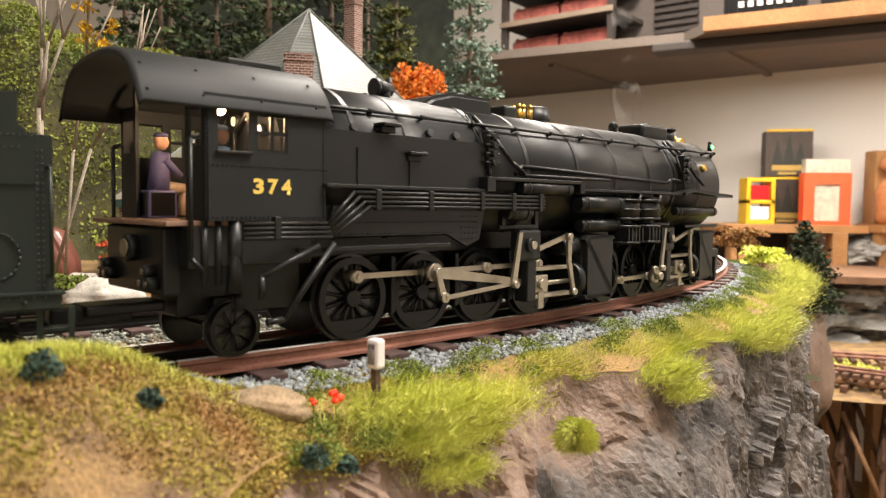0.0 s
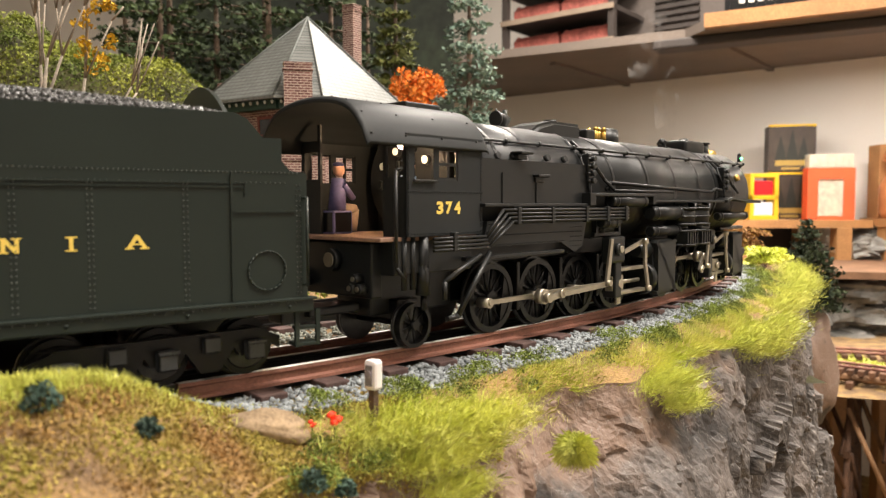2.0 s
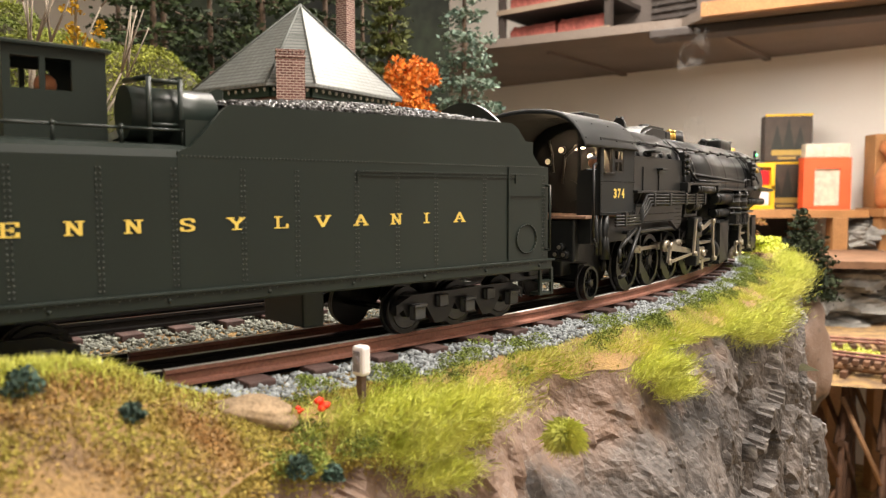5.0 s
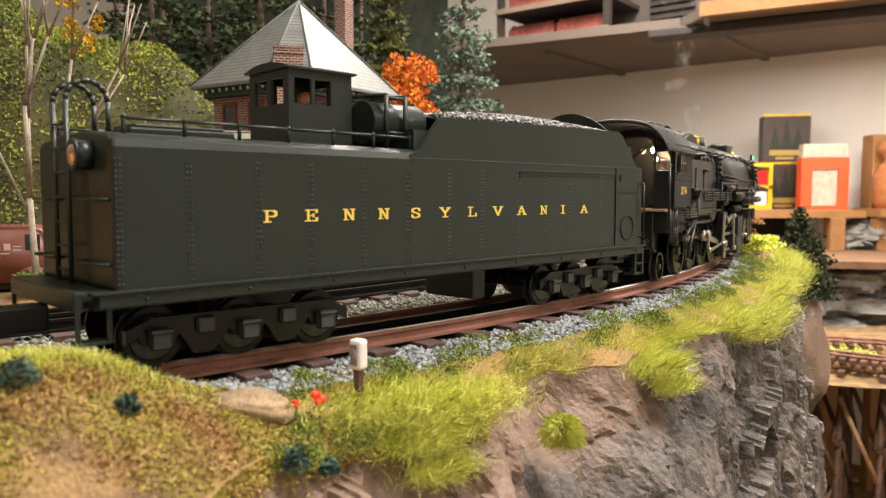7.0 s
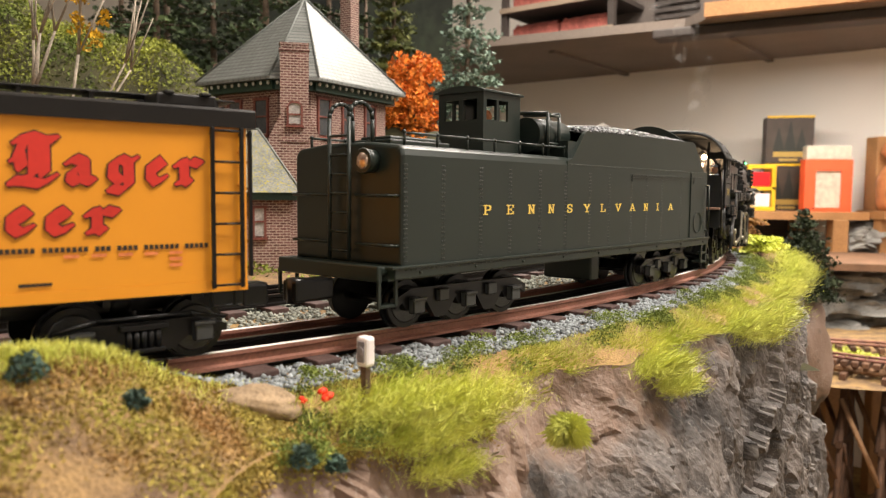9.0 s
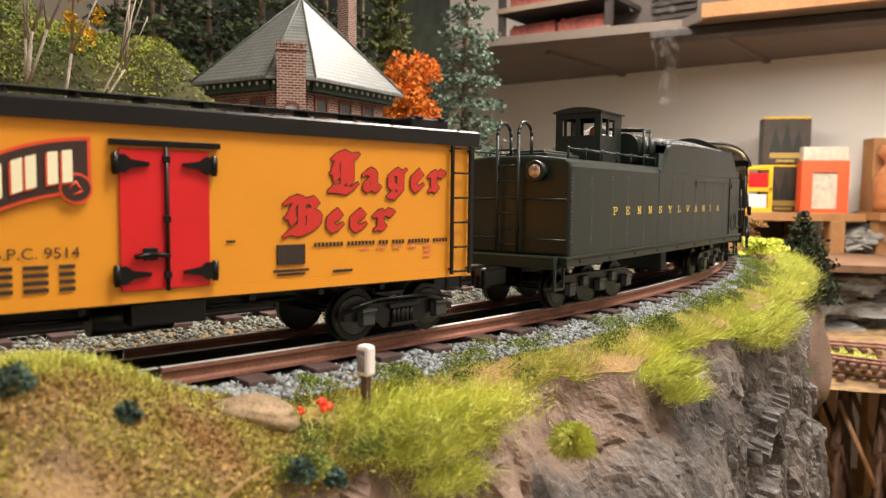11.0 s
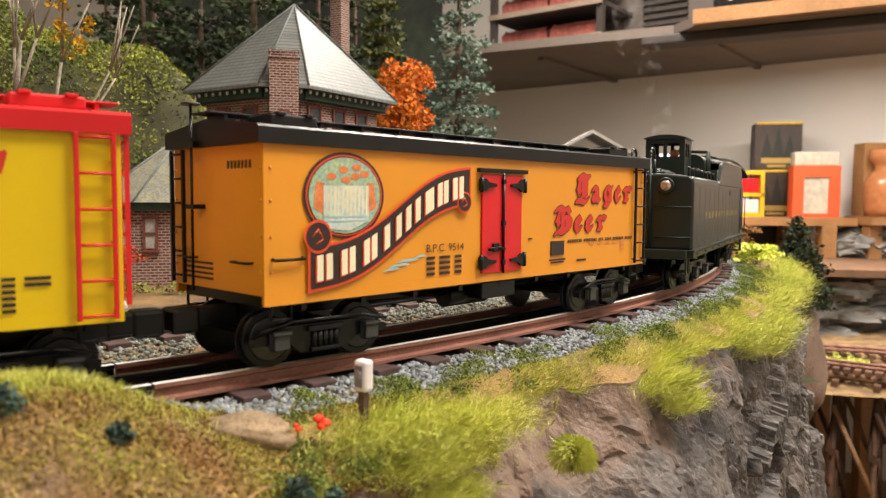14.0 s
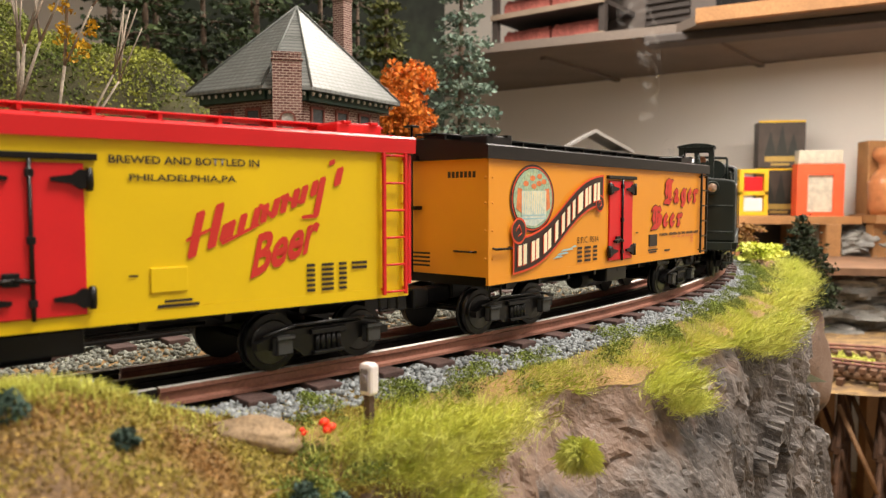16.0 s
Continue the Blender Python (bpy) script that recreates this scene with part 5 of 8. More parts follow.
for x in (0.1880, 0.2075):
    bm = B()
    for z0_, z1_, r in ((0.0440, 0.0535, 0.0078), (0.0405, 0.0440, 0.0040), (0.0318, 0.0405, 0.0074)):
        cyl(bm, (x, -0.0300, z0_), (x, -0.0300, z1_), r, seg=24)
    for z in (0.0440, 0.0532, 0.0322, 0.0402, 0.0485):
        cyl(bm, (x, -0.0300, z - 0.0006), (x, -0.0300, z + 0.0006), 0.0086, seg=24)
    for q in range(5):
        box(bm, x - 0.007 + 0.0032 * q, x - 0.006 + 0.0032 * q, -0.0376, -0.030, 0.0330, 0.0396)
    cyl(bm, (x, -0.0300, 0.0535), (x, -0.0300, 0.0552), 0.0035, seg=14)
    tube(bm, [(x + 0.002, -0.0375, 0.0530), (x + 0.006, -0.0360, 0.0556), (x + 0.010, -0.0300, 0.0560)], 0.0008, 6)
    box(bm, x - 0.006, x + 0.006, -0.0290, -0.0200, 0.0420, 0.0520)
    part("air_pump", bm, BLACK, loco)
bm = B()
box(bm, -0.0100, 0.1850, -0.0085, 0.0085, 0.0140, 0.0345, 0.001)
box(bm, 0.0000, 0.1750, -0.0150, 0.0150, 0.0300, 0.0410, 0.001)
for x in (0.0455, 0.0800, 0.1140, 0.1480):
    for sy in (-1, 1):
        box(bm, x - 0.0012, x + 0.0012, sy * 0.0125, sy * 0.0195, 0.0080, 0.0300, 0.0004)
part("rear_frame", bm, FRAMEB, loco)

# running gear: built for one engine unit, x from its first driver axle
DR = 0.0152
CRANK = 0.0088
RODS = []  # (object, middle in its parent's space, phase)


def engine_unit(parent, xs, x_cyl, phase, front):
    for x in xs:
        wheel_set(parent, x, DR, "driver", 13, label="spoked driving wheel with counterweight")
    for sy in (-1, 1):
        ph = phase + (0 if sy < 0 else math.pi / 2)
        bm = B()
        for x0_, x1_ in zip(xs, xs[1:]):
            prism(bm, [(x0_, -0.0010), (x1_, -0.0010), (x1_, 0.0010), (x0_, 0.0010)], sy * 0.0222, sy * 0.0238)
        for x in xs:
            cyl(bm, (x, sy * 0.0190, 0), (x, sy * 0.0252, 0), 0.0022, seg=16)
            cyl(bm, (x, sy * 0.0252, 0), (x, sy * 0.0258, 0), 0.0012, seg=6)
        rod = part("side_rod", bm, STEEL, parent, "bright steel side rod")
        RODS.append((rod, ph))
        # main rod lies from the crank of the second axle to the crosshead
        xm = xs[1] if len(xs) > 3 else xs[-2]
        L_ = x_cyl - 0.036 - xm
        bm = B()
        prism(bm, [(0, -0.0022), (L_, -0.0012), (L_, 0.0012), (0, 0.0022)], sy * 0.0262, sy * 0.0280)
        cyl(bm, (0, sy * 0.0255, 0), (0, sy * 0.0292, 0), 0.0035, seg=20)
        cyl(bm, (0, sy * 0.0292, 0), (0, sy * 0.0300, 0), 0.0018, seg=6)
        cyl(bm, (L_, sy * 0.0255, 0), (L_, sy * 0.0292, 0), 0.0020, seg=16)
        main = part("main_rod", bm, STEEL, parent, "bright steel main rod")
        MAINS.append((main, ph, xm, L_))
        bm = B()
        box(bm, -0.0055, 0.0055, sy * 0.0252, sy * 0.0300, -0.0040, 0.0040, 0.0006)
        cyl(bm, (0.0, sy * 0.030, 0), (0, sy * 0.0318, 0), 0.0024, seg=6)
        cyl(bm, (0.0055, sy * 0.0275, 0), (0.0255, sy * 0.0275, 0), 0.0011, seg=10)
        box(bm, -0.002, 0.002, sy * 0.0290, sy * 0.0305, -0.0110, -0.003, 0.0004)
        head = part("crosshead", bm, STEEL, parent, "bright steel crosshead and piston rod")
        HEADS.append((head, ph, xm, L_))
        # slide bars, cylinder with its valve chest, link motion
        bm = B()
        for z in (0.0220, 0.0098):
            box(bm, x_cyl - 0.0480, x_cyl - 0.0135, sy * 0.0258, sy * 0.0302, z - 0.0009, z + 0.0009, 0.0003)
        part("slide_bar", bm, STEEL, parent)
        bm = B()
        prism(bm, [(x_cyl - 0.0125, 0.0085), (x_cyl - 0.0125, 0.0345), (x_cyl - 0.0105, 0.0362), (x_cyl + 0.0105, 0.0362), (x_cyl + 0.0125, 0.0345), (x_cyl + 0.0125, 0.0085), (x_cyl + 0.0100, 0.0062), (x_cyl - 0.0100, 0.0062)], sy * 0.0120, sy * 0.0348)
        bmesh.ops.bevel(bm, geom=[e for e in bm.edges if e.calc_length() > 0.012 and abs(e.verts[0].co.y - sy * 0.0348) < 1e-5 and abs(e.verts[1].co.y - sy * 0.0348) < 1e-5], offset=0.0025, segments=4, affect="EDGES")
        cyl(bm, (x_cyl - 0.0155, sy * 0.0262, 0.0155), (x_cyl - 0.0120, sy * 0.0262, 0.0155), 0.0085, 0.0092, seg=28)
        for q in np.linspace(0, 2 * math.pi, 13)[:-1]:
            ball(bm, (x_cyl - 0.0145, sy * 0.0262 + 0.0080 * math.cos(q), 0.0155 + 0.0080 * math.sin(q)), 0.0007, 1)
        cyl(bm, (x_cyl - 0.0230, sy * 0.0275, 0.0310), (x_cyl - 0.0120, sy * 0.0275, 0.0310), 0.0036, 0.0050, seg=18)
        cyl(bm, (x_cyl + 0.0120, sy * 0.0262, 0.0155), (x_cyl + 0.0145, sy * 0.0262, 0.0155), 0.0092, 0.0080, seg=28)
        cyl(bm, (x_cyl + 0.0120, sy * 0.0275, 0.0310), (x_cyl + 0.0160, sy * 0.0275, 0.0310), 0.0050, 0.0040, seg=18)
        cy_ = part("cylinder", bm, BLACK, parent, "black cylinder with valve chest")
        bm = B()
        box(bm, x_cyl - 0.0500, x_cyl - 0.0440, sy * 0.0240, sy * 0.0315, 0.0080, 0.0370, 0.0006)
        box(bm, x_cyl - 0.0570, x_cyl - 0.0420, sy * 0.0270, sy * 0.0325, 0.0260, 0.0395, 0.0012)
        cyl(bm, (x_cyl - 0.0500, sy * 0.032, 0.0330), (x_cyl - 0.0500, sy * 0.0345, 0.0330), 0.0032, seg=14)
        box(bm, x_cyl - 0.0640, x_cyl - 0.0380, sy * 0.0250, sy * 0.0275, 0.0395, 0.0415, 0.0004)
        for x in (x_cyl - 0.0615, x_cyl - 0.0395):
            box(bm, x - 0.001, x + 0.001, sy * 0.0250, sy * 0.0275, 0.0410, 0.0560)
        part("gear_bracket", bm, BLACK, parent)
        bm = B()
        cyl(bm, (x_cyl - 0.0500, sy * 0.0345, 0.0330), (x_cyl - 0.0500, sy * 0.0352, 0.0330), 0.0018, seg=12)
        prism(bm, [(x_cyl - 0.0440, 0.0302), (x_cyl - 0.0240, 0.0352), (x_cyl - 0.0240, 0.0372), (x_cyl - 0.0440, 0.0322)], sy * 0.0318, sy * 0.0332)
        prism(bm, [(x_cyl - 0.0256, 0.0375), (x_cyl - 0.0226, 0.0375), (x_cyl - 0.0226, 0.0250), (x_cyl - 0.0190, 0.0110), (x_cyl - 0.0208, 0.0102), (x_cyl - 0.0250, 0.0245)], sy * 0.0334, sy * 0.0346)
        prism(bm, [(x_cyl - 0.0585, 0.0385), (x_cyl - 0.0562, 0.0385), (x_cyl - 0.0600, 0.0160), (x_cyl - 0.0630, 0.0170)], sy * 0.0326, sy * 0.0338)
        for x, z in ((x_cyl - 0.0241, 0.0362), (x_cyl - 0.0199, 0.0110), (x_cyl - 0.0612, 0.0168)):
            cyl(bm, (x, sy * 0.0326, z), (x, sy * 0.0354, z), 0.0015, seg=12)
        part("valve_link", bm, STEEL, parent, "bright steel valve links")
        # return crank and eccentric rod ride on the main crank pin
        bm = B()
        Le = (x_cyl - 0.0612) - xm - 0.0015
        prism(bm, [(0, 0.0018), (0.0012, -0.0105), (-0.0022, -0.0105), (-0.0022, 0.0018)], sy * 0.0302, sy * 0.0316)
        cyl(bm, (-0.0004, sy * 0.030, 0), (-0.0004, sy * 0.0322, 0), 0.0022, seg=14)
        cyl(bm, (-0.0005, sy * 0.0312, -0.0098), (-0.0005, sy * 0.0326, -0.0098), 0.0020, seg=14)
        rc = part("return_crank", bm, STEEL, parent, "steel return crank")
        CRANKS.append((rc, ph, xm))
        bm = B()
        prism(bm, [(0, -0.0008), (Le, -0.0007), (Le, 0.0007), (0, 0.0008)], sy * 0.0318, sy * 0.0330)
        ecc = part("eccentric_rod", bm, STEEL, parent, "steel eccentric rod")
        ECC.append((ecc, ph, xm, Le))


MAINS, HEADS, ECC, CRANKS = [], [], [], []
DRX = [0.0268, 0.0612, 0.0956, 0.1300]
engine_unit(loco, DRX, 0.1612, -0.283, False)
front = part("front_engine", box(box(box(B(), -0.012, 0.1150, -0.0085, 0.0085, 0.0140, 0.0360, 0.001), 0.0900, 0.1420, -0.0300, 0.0300, 0.0380, 0.0400, 0.0005), -0.0100, 0.1000, -0.0150, 0.0150, 0.0300, 0.0400, 0.001), FRAMEB, loco, "black pivoted front frame")
front.matrix_basis = pose(0.1790, 0.0015, 0, 0, 0, 5.5)
engine_unit(front, [0.0130, 0.0462, 0.0794], 0.1120, 2.0, True)
wheel_set(loco, -0.0205, 0.0088, "trailing_wheel", 9, label="spoked trailing wheel")
wheel_set(front, 0.1330, 0.0085, "pilot_wheel", 9)
bm = B()
box(bm, -0.026, -0.015, -0.0150, 0.0150, 0.0105, 0.0190, 0.0008)
cyl(bm, (-0.0245, -0.0275, 0.016), (-0.0245, -0.0275, 0.0225), 0.0014, seg=8)
part("trailing_truck", bm, FRAMEB, loco)
bm = B()
prism(bm, [(0.1400, 0.0030), (0.1430, 0.0060), (0.1430, 0.0200), (0.1400, 0.0230)], -0.0300, 0.0300)
box(bm, 0.128, 0.143, -0.0310, 0.0310, 0.0190, 0.0240, 0.0006)
cyl(bm, (0.143, 0, 0.0165), (0.152, 0, 0.0165), 0.0035, seg=12)
part("pilot_beam", bm, BLACK, front)
part("drawbar", box(B(), -0.0620, -0.0380, -0.0065, 0.0065, 0.0150, 0.0185, 0.0008), FRAMEB, loco)
for ch, x in zip("374", (-0.0211, -0.0160, -0.0112)):
    words("lettering", ch, x, 0.0522, -CY - 0.0002, 0.0048, 0.0037, GOLD, cab, bold=0.04, label="gold number")


# ---- scatter helpers: many small leaves, blades and stones in one mesh ----
def raw_mesh(name, co, faces_n, material, label="", category="", kind="stuff", parent=None):
    """co: (N, k, 3) corners of N faces with k corners."""
    n, k = co.shape[:2]
    me = bpy.data.meshes.new(name)
    me.vertices.add(n * k), me.loops.add(n * k), me.polygons.add(n)
    me.vertices.foreach_set("co", co.reshape(-1).astype(np.float32))
    me.loops.foreach_set("vertex_index", np.arange(n * k, dtype=np.int32))
    me.polygons.foreach_set("loop_start", np.arange(0, n * k, k, dtype=np.int32))
    me.polygons.foreach_set("loop_total", np.full(n, k, dtype=np.int32))
    me.materials.append(material)
    me.update(calc_edges=True)
    ob = new(name, me)
    if parent:
        ob.parent = parent
    return tagged(ob, label, category, "", kind)


def rand_dirs(rs, n):
    v = rs.normal(size=(n, 3))
    return v / np.linalg.norm(v, axis=1, keepdims=True)


def leaf_faces(rs, pts, size, flatness=0.0):
    n = len(pts)
    a = rand_dirs(rs, n)
    a[:, 2] *= 1 - flatness
    b = np.cross(a, rand_dirs(rs, n))
    b /= np.linalg.norm(b, axis=1, keepdims=True) + 1e-9
    s = (size * rs.uniform(0.6, 1.4, n))[:, None]
    return np.stack([pts - a * s, pts - b * s * 0.55, pts + a * s, pts + b * s * 0.55], 1)


def clump_points(rs, centre, radius, n, squash=0.7):
    d = rand_dirs(rs, n) * (rs.uniform(0.25, 1, n) ** 0.5)[:, None]
    d[:, 2] = np.abs(d[:, 2]) * squash
    return np.array(centre) + d * np.array(radius)


def stones(rs, pts, size):
    """Little eight-sided lumps."""
    n = len(pts)
    base = np.array([(1, 0, 0), (-1, 0, 0), (0, 1, 0), (0, -1, 0), (0, 0, 1), (0, 0, -1)], float)
    q = rs.normal(size=(n, 3, 3))
    q, _ = np.linalg.qr(q)
    r = size * rs.uniform(0.6, 1.35, (n, 6, 1)) * 0.5
    v = np.einsum("kj,nij->nki", base, q) * r * np.array([1, 1, 0.85]) + pts[:, None, :]
    tri = np.array([(0, 2, 4), (2, 1, 4), (1, 3, 4), (3, 0, 4), (2, 0, 5), (1, 2, 5), (3, 1, 5), (0, 3, 5)])
    return v, tri


def stone_mesh(name, v, tri, material, label, category):
    n = len(v)
    me = bpy.data.meshes.new(name)
    f = (tri[None] + (np.arange(n) * 6)[:, None, None]).reshape(-1)
    me.vertices.add(n * 6), me.loops.add(len(f)), me.polygons.add(len(f) // 3)
    me.vertices.foreach_set("co", v.reshape(-1).astype(np.float32))
    me.loops.foreach_set("vertex_index", f.astype(np.int32))
    me.polygons.foreach_set("loop_start", np.arange(0, len(f), 3, dtype=np.int32))
    me.polygons.foreach_set("loop_total", np.full(len(f) // 3, 3, dtype=np.int32))
    me.materials.append(material)
    me.update(calc_edges=True)
    return tagged(new(name, me), label, category, "", "stuff")


def line_many(s, n):
    th = np.interp(s, _S, _TH)
    return np.interp(s, _S, _PX) + n * np.sin(th), np.interp(s, _S, _PY) - n * np.cos(th)


rc = np.random.RandomState(4)
cx, cy = rc.uniform(-0.012, 0.1062, 9000), rc.uniform(-0.0278, 0.0278, 9000)
cz = 0.0822 + 0.0068 * (1 - (cy / 0.03) ** 2) * np.sin(np.pi * np.clip((cx + 0.03) / 0.17, 0.12, 1)) + rc.uniform(-0.0008, 0.0008, 9000)
v_, tri_ = stones(rc, np.stack([cx, cy, cz], 1), 0.0024)
stone_mesh("coal_load", v_, tri_, COAL, "heap of fine glossy coal chips", "").parent = tender

# ---- ground along the line ----
def smooth(a, b, x):
    u = min(1, max(0, (x - a) / (b - a)))
    return u * u * (3 - 2 * u)


def edge_n(s):
    w = noise.noise((s * 22, 3.1, 0)) * 0.010 + noise.noise((s * 60, 8.0, 0)) * 0.004
    e = 0.068 + w + 0.055 * smooth(-0.215, -0.30, s) + 0.005 * smooth(0.15, 0.33, s) - 0.010 * smooth(0.42, 0.6, s)
    e -= 0.008 * math.exp(-((s + 0.105) / 0.03) ** 2)
    e += 0.012 * math.exp(-((s + 0.207) / 0.026) ** 2)
    return e


def ground_z(s, n):
    z = -0.0085
    if n > 0.026:
        z -= 0.10 * (n - 0.026) + 0.20 * max(0, n - 0.050)
    mound = smooth(-0.205, -0.285, s) * smooth(0.020, 0.046, n) * (1 - 0.55 * smooth(0.055, 0.12, n))
    z += 0.0245 * mound
    z -= 0.012 * math.exp(-((s + 0.122) / 0.03) ** 2) * smooth(0.050, 0.066, n)
    if -0.085 < n < -0.030:
        z -= 0.0022 * math.sin(math.pi * (n + 0.085) / 0.055)
    z += 0.0022 * noise.noise((s * 40, n * 40, 1)) * smooth(0.028, 0.05, abs(n)) * (0.35 if n < 0 else 1)
    if n < -0.16:
        z += 0.012 * smooth(-0.16, -0.5, n) + 0.004 * noise.noise((s * 14, n * 14, 5))
    return z


GROUND = mat("scenic_turf", (0.13, 0.080, 0.045), 0.95, spread=0.3, scale=38, grain=900, bump=0.8, dist=0.001, color2=(0.32, 0.20, 0.075))


def ground_fn(u, v):
    s = -0.95 + 2.1 * u
    e = edge_n(s)
    n = -0.62 + (e + 0.62) * (1 - (1 - v) ** 2.2)
    x, y, _ = line_at(s, n)
    return x, y, ground_z(s, n)


tagged(part("ground", sheet(840, 90, ground_fn), GROUND), "ochre and green scatter-covered scenic ground", "ground", kind="structure")


def cliff_fn(u, v):
    s = -0.80 + 1.75 * u
    e = edge_n(s)
    d = 0.55 * v ** 1.25
    n = e + 0.006 * smooth(0, 0.02, d) + 0.022 * smooth(0.0, 0.3, d) + 0.030 * smooth(0.0, 0.08, d) * (1 - smooth(-0.06, 0.06, s))
    amp = smooth(0.0, 0.014, d)
    wob = 0.35 * noise.noise((s * 40, d * 40, 4))
    n += amp * 0.0045 * noise.fractal((s * 70 + d * 30, d * 38 - s * 25, 1), 0.9, 2.1, 5)
    # two sizes of broken slabs, each cell a tilted plane of its own
    for fs, fd, high, tilt, zz in ((15, 5.5, 0.014, 0.011, 3.2), (34, 9, 0.0035, 0.0035, 5.0)):
        p = Vector((s * fs + d * fs * 0.35 + wob, d * fd - s * fd * 0.55 + wob, zz))
        c = noise.voronoi(p)[1][0]
        r = noise.cell_vector(c * 7.3)
        n += amp * (high * (r[0] - 0.3) + tilt * ((r[1] - 0.5) * (p.x - c.x) + (r[2] - 0.4) * (p.y - c.y)))
    x, y, _ = line_at(s, n)
    z0 = ground_z(s, e)
    return x, y, z0 - d + amp * 0.004 * noise.noise((s * 60, d * 60, 9))


def rock_material(name, dark, light, streak):
    m = mat(name, dark, 0.62, spread=0.3, scale=22, grain=500, bump=0.55, dist=0.0015, color2=light)
    n, l = m.node_tree.nodes, m.node_tree.links
    b = n["Principled BSDF"]
    src = b.inputs["Base Color"].links[0].from_socket
    geo, rp, mx = n.new("ShaderNodeNewGeometry"), n.new("ShaderNodeValToRGB"), n.new("ShaderNodeMix")
    rp.color_ramp.elements[0].position, rp.color_ramp.elements[1].position = 0.53, 0.62
    mx.data_type = "RGBA"
    mx.inputs["B"].default_value = (*streak, 1)
    l.new(geo.outputs["Pointiness"], rp.inputs["Fac"]), l.new(rp.outputs["Color"], mx.inputs["Factor"])
    l.new(src, mx.inputs["A"]), l.new(mx.outputs["Result"], b.inputs["Base Color"])
    return m


def crack_lines(m, scale, pale, lo, hi):
    """Thin pale seams along the edges of stretched cells, with relief."""
    n, l = m.node_tree.nodes, m.node_tree.links
    b = n["Principled BSDF"]
    src = b.inputs["Base Color"].links[0].from_socket
    tc, mp_, vo, rp, mx, nz, ad = (n.new("ShaderNode" + k) for k in ("TexCoord", "Mapping", "TexVoronoi", "ValToRGB", "Mix", "TexNoise", "VectorMath"))
    mp_.inputs["Scale"].default_value = (1.0, 1.0, 0.42)
    mp_.inputs["Rotation"].default_value = (0.35, 0.25, 0)
    vo.feature = "DISTANCE_TO_EDGE"
    vo.inputs["Scale"].default_value = scale
    nz.inputs["Scale"].default_value, nz.inputs["Detail"].default_value = scale * 0.9, 5
    ad.operation = "MULTIPLY_ADD"
    ad.inputs[1].default_value = (0.022, 0.022, 0.022)
    l.new(tc.outputs["Object"], mp_.inputs["Vector"]), l.new(tc.outputs["Object"], nz.inputs["Vector"])
    l.new(nz.outputs["Color"], ad.inputs[0]), l.new(mp_.outputs["Vector"], ad.inputs[2]), l.new(ad.outputs[0], vo.inputs["Vector"])
    rp.color_ramp.elements[0].position, rp.color_ramp.elements[1].position = lo, hi
    rp.color_ramp.elements[0].color, rp.color_ramp.elements[1].color = (0.55, 0.55, 0.55, 1), (0, 0, 0, 1)
    mx.data_type = "RGBA"
    mx.inputs["B"].default_value = (*pale, 1)
    l.new(vo.outputs["Distance"], rp.inputs["Fac"]), l.new(rp.outputs["Color"], mx.inputs["Factor"])
    l.new(src, mx.inputs["A"]), l.new(mx.outputs["Result"], b.inputs["Base Color"])


CLIFF = rock_material("cliff_rock", (0.028, 0.024, 0.022), (0.150, 0.128, 0.115), (0.48, 0.45, 0.42))
def soil_dusting(m, color, z0, z1):
    """Ochre soil washed over the top of the rock, broken up by noise."""
    n, l = m.node_tree.nodes, m.node_tree.links
    b = n["Principled BSDF"]
    src = b.inputs["Base Color"].links[0].from_socket
    tc, sp, mr, nz, ad, rp, mx = (n.new("ShaderNode" + k) for k in ("TexCoord", "SeparateXYZ", "MapRange", "TexNoise", "Math", "ValToRGB", "Mix"))
    mr.inputs["From Min"].default_value, mr.inputs["From Max"].default_value = z0, z1
    nz.inputs["Scale"].default_value, nz.inputs["Detail"].default_value = 70, 5
    ad.operation = "MULTIPLY"
    rp.color_ramp.elements[0].position, rp.color_ramp.elements[1].position = 0.20, 0.36
    mx.data_type = "RGBA"
    mx.inputs["B"].default_value = (*color, 1)
    l.new(tc.outputs["Object"], sp.inputs[0]), l.new(sp.outputs["Z"], mr.inputs["Value"]), l.new(tc.outputs["Object"], nz.inputs["Vector"])
    mx_, ad2 = n.new("ShaderNodeMapRange"), n.new("ShaderNodeMath")
    mx_.inputs["From Min"].default_value, mx_.inputs["From Max"].default_value = 0.16, 0.05
    mx_.inputs["To Min"].default_value = 0.35
    ad2.operation = "MULTIPLY"
    l.new(sp.outputs["X"], mx_.inputs["Value"]), l.new(mx_.outputs["Result"], ad2.inputs[0]), l.new(mr.outputs["Result"], ad2.inputs[1])
    l.new(ad2.outputs[0], ad.inputs[0]), l.new(nz.outputs["Fac"], ad.inputs[1]), l.new(ad.outputs[0], rp.inputs["Fac"])
    l.new(rp.outputs["Color"], mx.inputs["Factor"]), l.new(src, mx.inputs["A"]), l.new(mx.outputs["Result"], b.inputs["Base Color"])


crack_lines(CLIFF, 24, (0.012, 0.010, 0.009), 0.004, 0.035)
soil_dusting(CLIFF, (0.23, 0.155, 0.115), -0.080, -0.030)
crack_lines(CLIFF, 90, (0.42, 0.39, 0.36), 0.002, 0.010)
bm = sheet(700, 160, cliff_fn)
for f in bm.faces:
    f.smooth = False
tagged(part("cliff", bm, CLIFF), "fractured grey-brown plaster rock cliff", "cliff", kind="structure")

